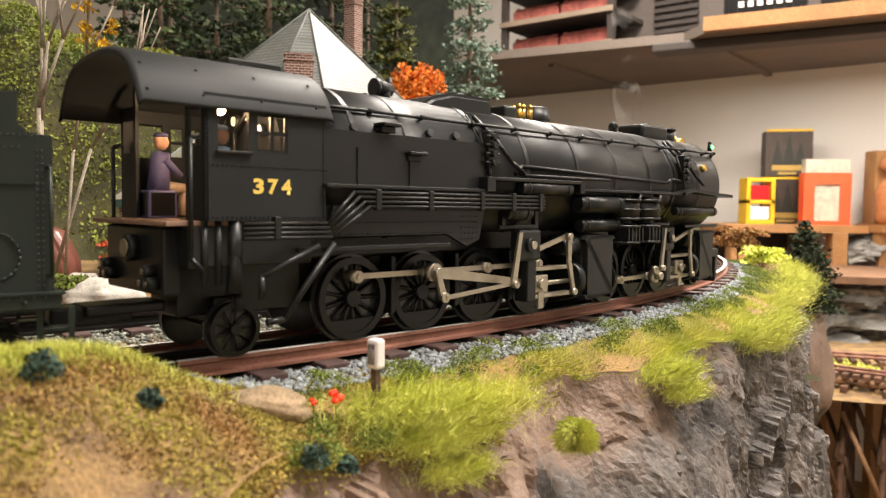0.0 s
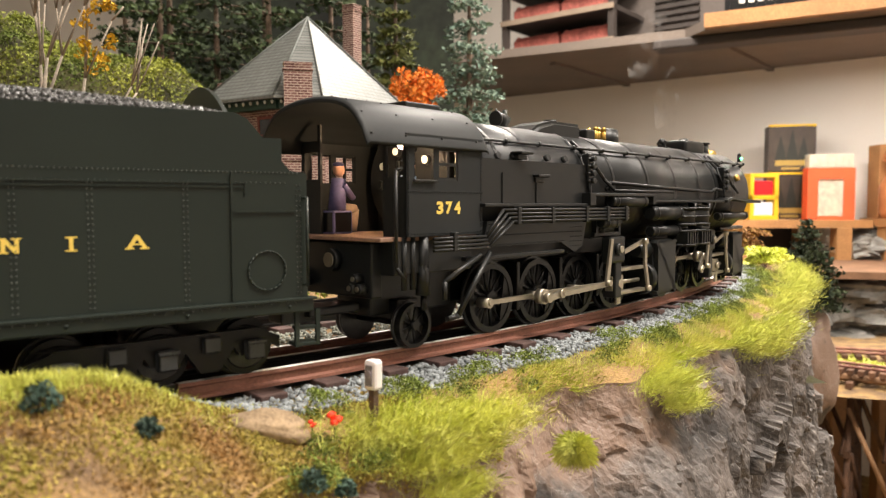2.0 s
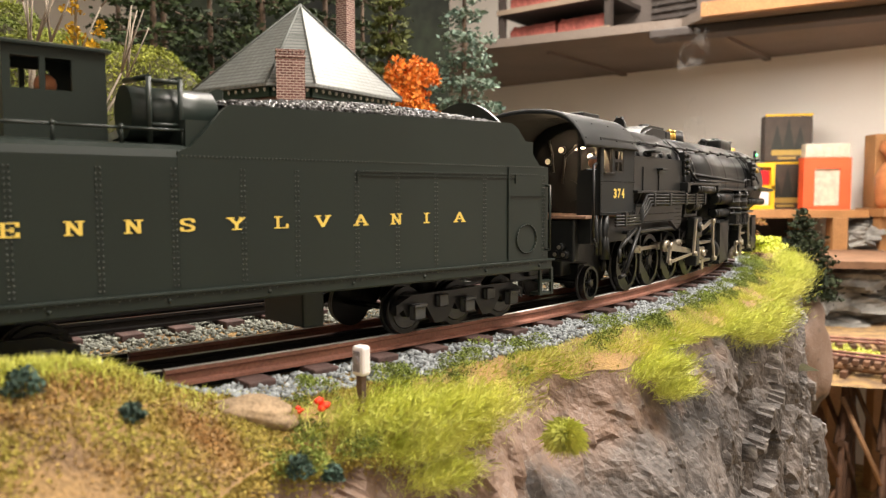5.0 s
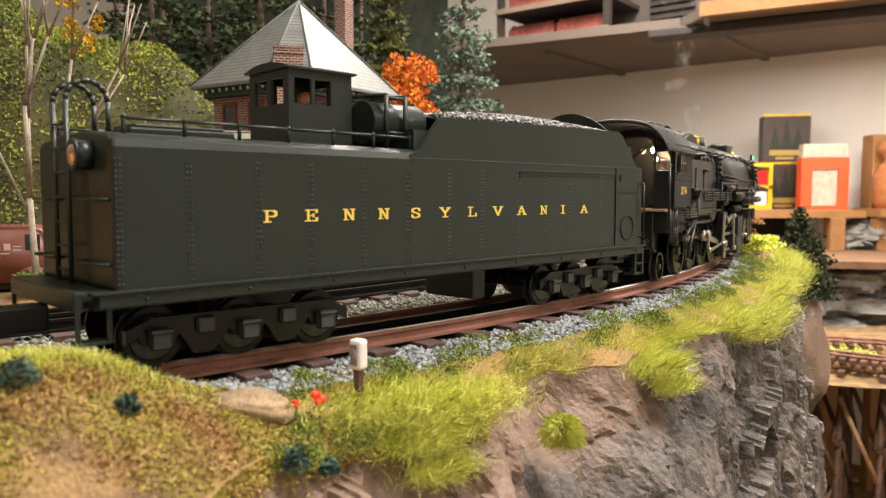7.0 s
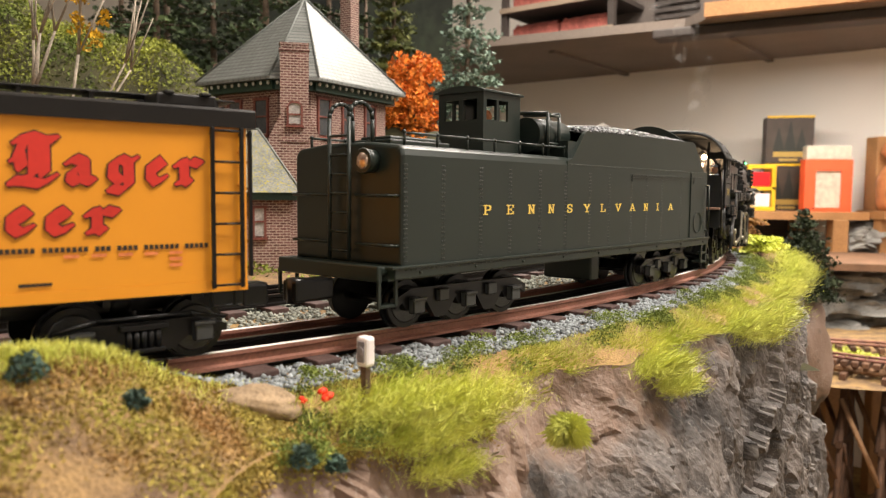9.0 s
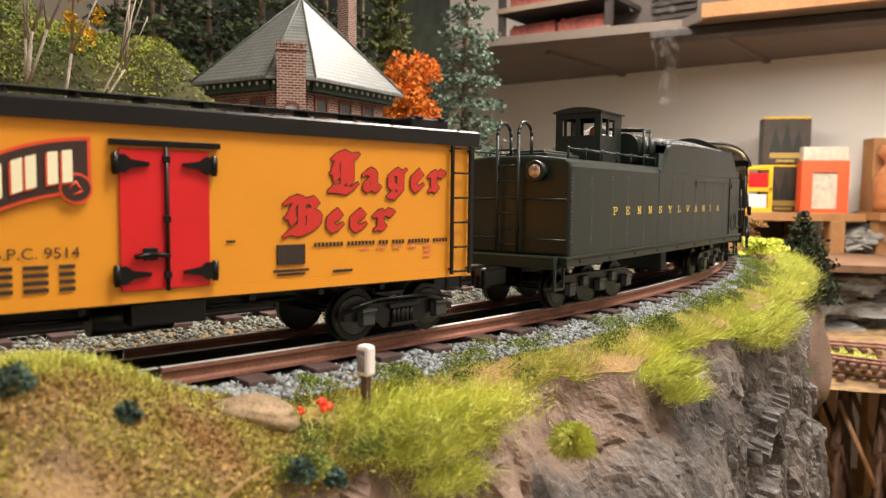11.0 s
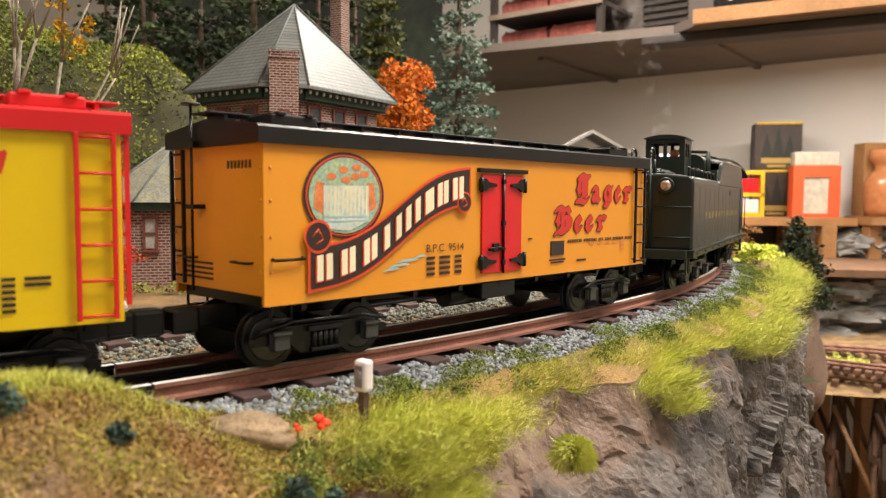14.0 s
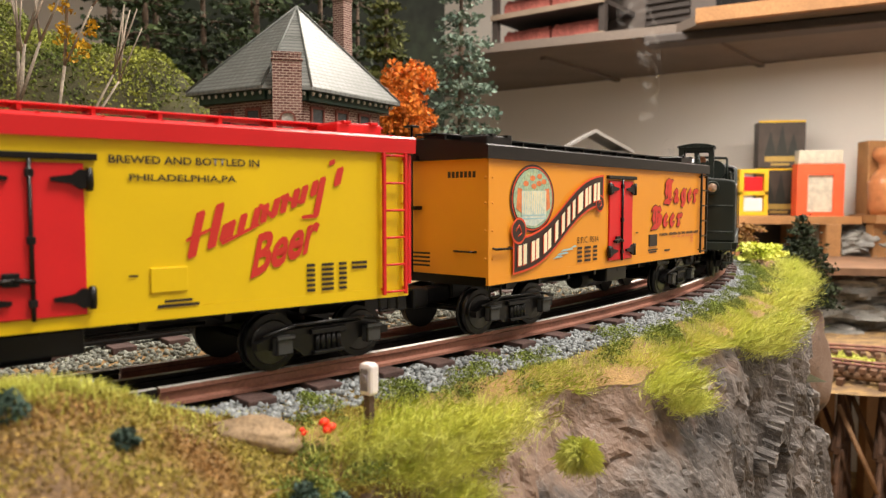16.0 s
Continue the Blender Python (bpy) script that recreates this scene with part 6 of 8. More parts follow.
# ---- tracks ----
RPROF = [(-0.0024, -0.0055), (-0.0024, -0.0045), (-0.0005, -0.004), (-0.0005, -0.0018), (-0.0014, -0.0013), (-0.0014, 0), (0.0014, 0), (0.0014, -0.0013), (0.0005, -0.0018), (0.0005, -0.004), (0.0024, -0.0045), (0.0024, -0.0055)]


def rail_sweep(n, mats, s0, s1, parent, steps):
    bm = B()
    rings = []
    for i in range(steps + 1):
        s = s0 + (s1 - s0) * i / steps
        rings.append([bm.verts.new((*line_at(s, n + a)[:2], z)) for a, z in RPROF])
    for r0, r1 in zip(rings, rings[1:]):
        for k in range(len(RPROF)):
            j = (k + 1) % len(RPROF)
            f = bm.faces.new((r0[k], r0[j], r1[j], r1[k]))
            f.material_index = 1 if k == 5 else 0
    bm.faces.new(rings[0]), bm.faces.new(rings[-1])
    bmesh.ops.recalc_face_normals(bm, faces=bm.faces)
    return part("rail", bm, mats, parent)


tie_mesh = None


def lay_track(name, label, n0, s0, s1, joint, side):
    global tie_mesh
    tr = thing(name, label, "track", kind="structure")
    for g in (GAUGE / 2, -GAUGE / 2):
        if joint is None:
            rail_sweep(n0 + g, [side, side], s0, s1, tr, 200)
        else:
            rail_sweep(n0 + g, [RAILDARK, RAILTOP], s0, joint - 0.0004, tr, 70)
            rail_sweep(n0 + g, [RAILSIDE, RAILTOP], joint + 0.0004, s1, tr, 180)
    rail_sweep(n0, [RAILDARK, RAILDARK], s0, s1, tr, 200)
    if tie_mesh is None:
        t0 = part("tie", box(B(), -0.0050, 0.0050, -0.0285, 0.0285, -0.0095, -0.0056, 0.0005), TIE, tr)
        tie_mesh = t0.data
        bpy.data.objects.remove(t0)
    k = 0
    s = s0
    while s < s1:
        t_ = new("tie", tie_mesh)
        t_.parent = tr
        t_.matrix_basis = on_line(s, n0, 0.0002 * math.sin(k * 2.3)) @ pose(0, 0.0006 * math.sin(k * 1.7), 0, 0, 0, 1.2 * math.sin(k * 3.1))
        s += 0.0255
        k += 1
    return tr


# dark roadbed whose black also holds part of the train's shade
BED = mat("shaded_black_roadbed", (0.016, 0.014, 0.013), 0.85, spread=0.3, scale=120, grain=900, bump=0.5, dist=0.0006)
tagged(part("roadbed", sheet(200, 4, lambda u, v: (*line_at(-0.95 + 1.9 * u, -0.0195 + 0.038 * v)[:2], -0.0072)), BED), "black roadbed between the rails, train shade in its colour", "roadbed", kind="structure")
lay_track("main_track", "three-rail model track with rust-brown rails on dark ties", 0.0, -0.95, 0.95, -0.2375, RAILSIDE)
lay_track("siding_track", "second model track with dark ties in grey ballast", -0.112, -0.75, 0.5, None, RAILDARK)
rs = np.random.RandomState(5)
ns_ = 15000
s_, n_ = rs.uniform(-0.42, 0.6, ns_), np.concatenate([rs.uniform(0.0205, 0.044, ns_ * 3 // 4), rs.uniform(-0.034, -0.0205, ns_ - ns_ * 3 // 4)])
px, py = line_many(s_, n_)
pz = np.array([ground_z(a, b) for a, b in zip(s_, n_)]) + rs.uniform(-0.0003, 0.0011, ns_)
v_, tri_ = stones(rs, np.stack([px, py, pz], 1), 0.0030)
stone_mesh("ballast_stones", v_, tri_, BALLAST, "loose blue-grey crushed stone ballast", "ballast")
ns_ = 20000
s_, n_ = rs.uniform(-0.6, 0.25, ns_), -0.102 + rs.normal(0, 0.028, ns_)
n_ = np.where(n_ > -0.036, -0.036 - rs.uniform(0, 0.05, ns_), n_)
px, py = line_many(s_, n_)
pz = np.array([ground_z(a, b) for a, b in zip(s_, n_)]) + rs.uniform(-0.0003, 0.001, ns_)
v_, tri_ = stones(rs, np.stack([px, py, pz], 1), 0.0030)
BALLAST2 = mat("tan_grey_ballast", (0.24, 0.25, 0.21), 0.9, spread=0.25, scale=300, grain=2500, bump=0.4, obj_var=0.5)
stone_mesh("ballast_stones", v_, tri_, BALLAST2, "loose tan-grey ballast beside the second track", "ballast")

# ---- grass, shrubs, flowers ----
GRASS = mat("static_grass", (0.55, 0.61, 0.09), 0.7, spread=0.12, scale=45, grain=900, bump=0, color2=(0.79, 0.79, 0.20), obj_var=0.15)
TURF = mat("yellow_turf", (0.31, 0.175, 0.055), 0.9, spread=0.25, scale=45, grain=900, bump=0, color2=(0.35, 0.31, 0.055), obj_var=0.35)
SHRUB = mat("green_foam_foliage", (0.085, 0.105, 0.018), 0.85, spread=0.3, scale=120, grain=900, bump=0, color2=(0.16, 0.21, 0.035), obj_var=0.35)
TEALSH = mat("bluish_green_foam", (0.045, 0.085, 0.06), 0.85, spread=0.3, scale=120, bump=0, obj_var=0.3)


def blades(rs, s, n, z, length, width, lean, spread=0.55):
    k = len(s)
    px, py = line_many(s, n)
    th = np.interp(s, _S, _TH)
    base = np.stack([px, py, z], 1)
    out = np.stack([np.sin(th), -np.cos(th), np.zeros(k)], 1)
    d = rs.normal(0, spread, (k, 3)) + out * lean[:, None] + np.array([0, 0, 1.0])
    d /= np.linalg.norm(d, axis=1, keepdims=True)
    sag = out * (lean * 0.5)[:, None] + np.array([0, 0, -0.35])
    w = rand_dirs(rs, k) * np.array([1, 1, 0.1])
    w = w / np.linalg.norm(w, axis=1, keepdims=True) * width
    l = length[:, None]
    mid, tip = base + d * l * 0.55, base + d * l + sag * l * 0.35
    return np.stack([base - w, base + w, mid + w * 0.7, tip, mid - w * 0.7], 1)


co = []
N = 120000
s = rs.uniform(-0.22, 0.55, N)
e = np.array([edge_n(a) for a in s])
n = e - np.abs(rs.normal(0, 0.017, N)) + rs.uniform(0, 0.007, N)
patch = np.array([noise.noise((a * 30, b * 50, 4)) for a, b in zip(s, n)])
keep = (patch + rs.normal(0, 0.15, N) > -0.10) & (n > 0.0435) & ~((np.abs(s + 0.122) < 0.024) & (n > 0.057))
s, n, e = s[keep], n[keep], e[keep]
z = np.array([ground_z(a, min(b, c)) for a, b, c in zip(s, n, e)]) - 0.001
co.append(blades(rs, s, n, z, rs.uniform(0.0022, 0.0055, len(s)), 0.00008, np.clip((n - e + 0.016) * 60, 0.0, 1.5)))
# tufts hanging over the rim
for sc, nc, zz, k, sp in ((-0.168, 0.076, -0.014, 7000, 0.013), (-0.190, 0.070, -0.011, 5000, 0.011), (-0.182, 0.078, -0.021, 4000, 0.008), (-0.180, 0.083, -0.030, 2500, 0.006), (-0.052, 0.078, -0.021, 4500, 0.009), (-0.048, 0.083, -0.030, 2600, 0.006), (0.06, 0.074, -0.018, 4500, 0.012), (0.085, 0.076, -0.026, 4000, 0.014), (0.11, 0.078, -0.020, 4000, 0.014), (0.2, 0.073, -0.014, 6500, 0.03), (0.29, 0.077, -0.010, 7000, 0.03), (0.35, 0.074, -0.006, 5000, 0.02)):
    s = rs.normal(sc, sp, k)
    n = nc + rs.normal(0, min(sp * 0.55, 0.006), k)
    z = zz + rs.normal(0, min(sp * 0.25, 0.003), k)
    co.append(blades(rs, s, n, z, rs.uniform(0.003, 0.007, k), 0.00008, rs.uniform(0.2, 1.2, k)))
raw_mesh("grass", np.concatenate(co), 5, GRASS, "bright yellow-green static grass along the rim", "grass")
# low turf on the mound in the foreground
N = 150000
s = rs.uniform(-0.42, -0.175, N)
n = rs.uniform(0.030, 0.135, N)
z = np.array([ground_z(a, b) for a, b in zip(s, n)])
patch = np.array([noise.noise((a * 45, b * 45, 7)) for a, b in zip(s, n)])
rim = np.array([edge_n(a) for a in s])
keep = (patch + rs.normal(0, 0.2, N) > -0.26 + 9 * np.clip(n - 0.070, 0, 1)) & (n < rim - 0.001)
px, py = line_many(s[keep], n[keep])
rt = np.random.RandomState(31)
sr = rt.uniform(-0.34, -0.15, 16000)
er = np.array([edge_n(a) for a in sr])
over = np.abs(rt.normal(0, 0.0035, len(sr))) * np.array([0.5 + 1.2 * abs(noise.noise((a * 60, 2.0, 0))) for a in sr]) * 2
xr, yr = line_many(sr, er + 0.0006 - 0.25 * over * rt.uniform(-1, 1, len(sr)))
zr = np.array([ground_z(a, b) for a, b in zip(sr, er)]) + 0.0006 - over
raw_mesh("turf", leaf_faces(rt, np.stack([xr, yr, zr], 1), 0.0006), 4, TURF, "ochre turf crumbling over the rim of the mound", "turf")
raw_mesh("turf", leaf_faces(rs, np.stack([px, py, z[keep] + rs.uniform(0, 0.0009, keep.sum())], 1), 0.00055), 4, TURF, "ochre-yellow ground foam turf on the mound", "turf")
N = 24000
s, n = rs.normal(-0.315, 0.032, N), rs.normal(0.046, 0.0075, N)
z = np.array([ground_z(a, b) for a, b in zip(s, n)])
raw_mesh("grass", blades(rs, s, n, z, rs.uniform(0.002, 0.0045, N), 0.00011, rs.uniform(-0.3, 0.5, N)), 5, GRASS, "bright grass on the foreground mound", "grass")
pts = []
for k in range(240):
    sc = rs.uniform(-0.21, 0.5)
    nc = rs.normal(0.0425, 0.0055)
    x, y, _ = line_at(sc, nc)
    r = 0.0028 + 0.0060 * rs.uniform() ** 1.6
    pts.append(clump_points(rs, (x, y, ground_z(sc, nc) - 0.001), (r, r, r * 0.8), int(120 + 36000 * r), 0.95))
for sc, nc, r in ((-0.198, 0.030, 0.006), (-0.215, 0.066, 0.009), (-0.205, 0.072, 0.008), (-0.225, 0.078, 0.008), (-0.195, 0.060, 0.007), (0.20, 0.050, 0.010), (0.26, 0.050, 0.012), (0.33, 0.052, 0.014), (0.4, 0.055, 0.016)):
    x, y, _ = line_at(sc, nc)
    for q in range(4):
        pts.append(clump_points(rs, (x + rs.normal(0, r * 0.5), y + rs.normal(0, r * 0.5), ground_z(sc, nc) - 0.001), (r * 0.7, r * 0.7, r * 0.8), 260, 0.85))
raw_mesh("shrub_foliage", leaf_faces(rs, np.concatenate(pts), 0.0005), 4, SHRUB, "low green foam shrubs between ballast and grass", "shrubs")
pts = []
for sc, nc, r in ((-0.282, 0.062, 0.0045), (-0.262, 0.071, 0.003), (-0.226, 0.082, 0.004), (-0.218, 0.084, 0.003), (-0.31, 0.060, 0.003)):
    x, y, _ = line_at(sc, nc)
    pts.append(clump_points(rs, (x, y, ground_z(sc, nc)), (r, r, r * 1.4), 300, 1.0))
raw_mesh("dark_shrub_foliage", leaf_faces(rs, np.concatenate(pts), 0.0008), 4, TEALSH, "small dark bluish-green foam shrubs", "shrubs")


def tuft(label, centre, r, k, material, stems):
    th_ = thing("plant_tuft", label, "plant", at=pose(*centre))
    c = clump_points(rs, (0, 0, -r * 0.7), (r, r, r * 1.3), k, 1.1)
    d = c / np.linalg.norm(c, axis=1, keepdims=True)
    w = rand_dirs(rs, k) * 0.00006
    d = d + rs.normal(0, 0.6, (k, 3))
    c = c + rs.normal(0, r * 0.16, (k, 3))
    l = rs.uniform(0.001, 0.003, k)[:, None]
    raw_mesh("leaves", np.stack([c - w, c + w, c + d * l * 0.6 + w * 0.5, c + d * l + np.array([0, 0, -0.0012])], 1), 4, material, "", "", "stuff", th_)
    ob = part("root", ball(B(), (0, 0, -r * 0.3), r * 0.55, 2), stems, th_)


tuft("yellow-green grass tuft rooted in the cliff face", (0.046, 0.2545, -0.030), 0.0037, 12000, GRASS, SOIL)
tuft("dull green weeds hanging on the cliff", (0.31, 0.745, -0.13), 0.012, 1500, SHRUB, SOIL)
REDF = mat("red_petals", (0.75, 0.035, 0.01), 0.6, spread=0.15, scale=200, bump=0, obj_var=0.2)
for (x, y, z), r in (((-0.0320, 0.2070, -0.0060), 0.0023), ((-0.0385, 0.2070, -0.0075), 0.0012)):
    fl = thing("flower", "small red flower in the grass", "flower", "red flowers by the track", at=pose(x, y, z))
    part("stem", cyl(B(), (0, 0, -0.008), (0, 0, 0), 0.0003, seg=6), SHRUB, fl)
    bm = B()
    for q in range(7):
        a = q * 2.4
        ball(bm, (r * 0.5 * math.cos(a), r * 0.5 * math.sin(a), r * 0.5 * math.sin(q * 1.9)), r * 0.62, 1, (1, 1, 0.8))
    part("petals", bm, REDF, fl)


def boulder(label, m, size, seed, material, squash=(1, 1, 1)):
    bm = B()
    bmesh.ops.create_icosphere(bm, subdivisions=4, radius=1)
    for v in bm.verts:
        p = v.co + Vector((seed, 0, 0))
        k = 1 + 0.35 * noise.noise(p * 1.1) + 0.12 * noise.noise(p * 3.3) + 0.05 * noise.noise(p * 9)
        v.co = Vector((v.co.x * squash[0], v.co.y * squash[1], v.co.z * squash[2])) * k * size
    for f in bm.faces:
        f.smooth = True
    ob = part("boulder", bm, material)
    ob.matrix_world = m
    return tagged(ob, label, "rock")


TANROCK = mat("tan_stone", (0.30, 0.215, 0.13), 0.9, spread=0.25, scale=90, grain=900, bump=0.5)
PALEROCK = mat("pale_stone", (0.50, 0.47, 0.42), 0.85, spread=0.2, scale=90, grain=900, bump=0.4)
xb, yb, tb = line_at(-0.2250, 0.0545)
boulder("tan flat boulder in the grass beside the rails", pose(xb, yb, -0.0075, 0, 6, math.degrees(tb) - 30), 0.0085, 3.0, TANROCK, (1.45, 0.75, 0.55))
boulder("pale boulder by the second track", pose(-0.195, 0.418, -0.004, 0, 0, 10), 0.016, 7.0, PALEROCK, (1.3, 0.8, 0.62))
boulder("pale boulder in the shrubs beside the station", pose(-0.222, 0.455, -0.004, 0, 0, 40), 0.012, 11.0, PALEROCK, (1.1, 0.9, 0.8))

boulder("grey rock outcrop under the conifer", pose(0.425, 0.885, -0.135, 0, 0, 30), 0.046, 15.0, CLIFF, (0.9, 0.8, 1.6))

# milepost
POSTW = mat("stained_post", (0.085, 0.05, 0.035), 0.7, spread=0.25, scale=200, grain=1500, bump=0.4)
WHITEP = mat("white_plastic", (0.80, 0.74, 0.74), 0.4, spread=0.04, scale=150, bump=0.05)
GREYP = mat("grey_lens", (0.22, 0.20, 0.22), 0.3, spread=0.2, scale=300, bump=0)
mp = thing("track_signal", "small white signal box on a brown wooden post", "signal", at=pose(-0.0212, 0.2125, 0, 0, 0, 52))
part("post", box(B(), -0.0011, 0.0011, -0.0011, 0.0011, -0.0165, 0.0020, 0.0002), POSTW, mp)
hd = part("head", box(B(), -0.0019, 0.0019, -0.0023, 0.0023, 0.0012, 0.0102, 0.0010), WHITEP, mp)
part("lens", cyl(B(), (-0.0021, 0.0, 0.0062), (-0.0026, 0.0, 0.0062), 0.0012, seg=14), GREYP, hd, "grey round lens")
part("bezel", box(B(), -0.0022, -0.0018, -0.0014, 0.0014, 0.0026, 0.0088, 0.0002), GREYP, hd)


# ---- the station ----
def brick_material(name, c1, c2, mortar, w=0.0042, h=0.0017):
    m = mat(name, c1, 0.88, spread=0.2, scale=90, grain=900, bump=0.3)
    n, l = m.node_tree.nodes, m.node_tree.links
    b = n["Principled BSDF"]
    src = b.inputs["Base Color"].links[0].from_socket
    tc, sep, add, comb, br, mx = (n.new("ShaderNode" + k) for k in ("TexCoord", "SeparateXYZ", "Math", "CombineXYZ", "TexBrick", "Mix"))
    l.new(tc.outputs["Object"], sep.inputs[0])
    l.new(sep.outputs["X"], add.inputs[0]), l.new(sep.outputs["Y"], add.inputs[1])
    l.new(add.outputs[0], comb.inputs["X"]), l.new(sep.outputs["Z"], comb.inputs["Y"]), l.new(comb.outputs[0], br.inputs["Vector"])
    br.inputs["Scale"].default_value = 1.0
    br.inputs["Brick Width"].default_value, br.inputs["Row Height"].default_value, br.inputs["Mortar Size"].default_value = w, h, h * 0.16
    br.inputs["Color1"].default_value, br.inputs["Color2"].default_value, br.inputs["Mortar"].default_value = (*c1, 1), (*c2, 1), (*mortar, 1)
    mx.data_type, mx.blend_type = "RGBA", "OVERLAY"
    mx.inputs["Factor"].default_value = 0.5
    l.new(br.outputs["Color"], mx.inputs["A"]), l.new(src, mx.inputs["B"]), l.new(mx.outputs["Result"], b.inputs["Base Color"])
    bp = n.new("ShaderNodeBump")
    bp.inputs["Strength"].default_value, bp.inputs["Distance"].default_value = 0.6, 0.0004
    bp.invert = True
    l.new(br.outputs["Fac"], bp.inputs["Height"]), l.new(bp.outputs["Normal"], b.inputs["Normal"])
    return m


BRICKW = brick_material("pink_stone_brick", (0.16, 0.070, 0.060), (0.34, 0.20, 0.175), (0.60, 0.55, 0.51), 0.0050, 0.0020)
SLATEM = brick_material("slate_courses", (0.215, 0.225, 0.215), (0.27, 0.28, 0.27), (0.13, 0.14, 0.13), 0.006, 0.0032)
SLATEM.node_tree.nodes["Principled BSDF"].inputs["Roughness"].default_value = 0.46
SLATEM.node_tree.nodes["Principled BSDF"].inputs["Specular IOR Level"].default_value = 0.45
DKGREEN = mat("dark_green_trim", (0.02, 0.05, 0.035), 0.6, spread=0.15, scale=120, bump=0.1)
REDBRN = mat("red_brown_shutter", (0.17, 0.05, 0.035), 0.7, spread=0.2, scale=120, bump=0.2)
DARKGL = mat("dark_window_glass", (0.05, 0.055, 0.06), 0.12, spread=0.2, scale=80, bump=0)
PALEGL = mat("curtained_glass", (0.42, 0.40, 0.38), 0.25, spread=0.2, scale=150, bump=0)
WHITEB = mat("white_bracket", (0.62, 0.62, 0.56), 0.6, spread=0.1, bump=0)
st = thing("station", "pink brick station house with slate pyramid roof and chimneys", "house", at=pose(-0.110, 0.560, 0, 0, 0, 57.6))
LX, LY, EZ, AZ, IN = 0.142, 0.111, 0.1405, 0.2165, 0.013
CH = 0.026  # cut corner at the front chimney


def corner_cut(lx, ly, c, o=0.0):
    return [(c + o * 0.4, o), (lx - o, o), (lx - o, ly - o), (o, ly - o), (o, c + o * 0.4)]


bm = B()
lo = [bm.verts.new((x, y, -0.01)) for x, y in corner_cut(LX, LY, CH, IN)]
hi = [bm.verts.new((x, y, EZ)) for x, y in corner_cut(LX, LY, CH, IN)]
for i in range(5):
    j = (i + 1) % 5
    bm.faces.new((lo[i], lo[j], hi[j], hi[i]))
bm.faces.new(hi)
bmesh.ops.recalc_face_normals(bm, faces=bm.faces)
part("wall", bm, BRICKW, st)
bm = B()
ap = bm.verts.new((LX / 2, LY / 2, AZ))
ring1 = [bm.verts.new((x, y, EZ)) for x, y in corner_cut(LX, LY, CH)]
ring0 = [bm.verts.new((x, y, EZ - 0.0025)) for x, y in corner_cut(LX, LY, CH)]
for i in range(5):
    j = (i + 1) % 5
    bm.faces.new((ring1[i], ring1[j], ap)), bm.faces.new((ring0[i], ring0[j], ring1[j], ring1[i]))
bm.faces.new(ring0)
bmesh.ops.recalc_face_normals(bm, faces=bm.faces)
rf_ = part("roof", bm, SLATEM, st, "grey-green slate pyramid roof")
bm = B()
for v in corner_cut(LX, LY, CH):
    tube(bm, [(v[0], v[1], EZ + 0.0005), (LX / 2, LY / 2, AZ + 0.0008)], 0.0009, 6)
part("ridge_cap", bm, mat("dark_ridge_slate", (0.10, 0.11, 0.10), 0.7, spread=0.15, scale=90, bump=0.2), rf_)
bm = B()
pts5 = corner_cut(LX, LY, CH, 0.0035)
for i in range(5):
    a, b_ = Vector(pts5[i]), Vector(pts5[(i + 1) % 5])
    d = b_ - a
    k = max(2, int(d.length / 0.0075))
    for q in range(k):
        p = a + d * ((q + 0.5) / k)
        ball(bm, (p.x, p.y, EZ - 0.0045), 0.0013, 1, (1, 1, 1.4))
part("eave_bracket", bm, WHITEB, rf_)
bm = B()
for i in range(5):
    a, b_ = Vector(corner_cut(LX, LY, CH, 0.009)[i]), Vector(corner_cut(LX, LY, CH, 0.009)[(i + 1) % 5])
    m_ = (a + b_) / 2
    d = b_ - a
    mm = Matrix.Translation((m_.x, m_.y, EZ - 0.006)) @ pose(0, 0, 0, 0, 0, math.degrees(math.atan2(d.y, d.x))) @ Matrix.Diagonal((d.length, 0.006, 0.007, 1))
    bmesh.ops.create_cube(bm, size=1, matrix=mm)
part("eave_board", bm, DKGREEN, rf_)


def chimney(name, m, w, d, z0, z1, corbel=True):
    bm = B()
    box(bm, -w / 2, w / 2, -d / 2, d / 2, z0, z1 - 0.006)
    if corbel:
        box(bm, -w / 2 - 0.0008, w / 2 + 0.0008, -d / 2 - 0.0008, d / 2 + 0.0008, z1 - 0.006, z1 - 0.0045)
        for q in range(7):
            x = -w / 2 + (q + 0.5) * w / 7
            box(bm, x - w / 22, x + w / 22, -d / 2 - 0.0008, d / 2 + 0.0008, z1 - 0.0045, z1 - 0.001)
        box(bm, -w / 2 + 0.0006, w / 2 - 0.0006, -d / 2 + 0.0006, d / 2 - 0.0006, z1 - 0.0045, z1 - 0.0012)
        box(bm, -w / 2 - 0.0004, w / 2 + 0.0004, -d / 2 - 0.0004, d / 2 + 0.0004, z1 - 0.001, z1)
    pieces = islands(name, bm, BRICKW, st, "corbel_brick")
    for ob in pieces:
        ob.matrix_basis = m
    return tagged(pieces[0], "pink brick chimney with corbelled top")


CM = pose(0.0145, 0.0145, 0, 0, 0, -45)
c1 = chimney("chimney", CM, 0.0215, 0.014, 0.09, 0.1650)
bm = B()
prism(bm, [(-0.0200, -0.01), (-0.0200, 0.092), (-0.0106, 0.112), (0.0106, 0.112), (0.0200, 0.092), (0.0200, -0.01)], -0.0062, 0.012)
c2 = part("chimney_breast", bm, BRICKW, st)
c2.matrix_basis = CM


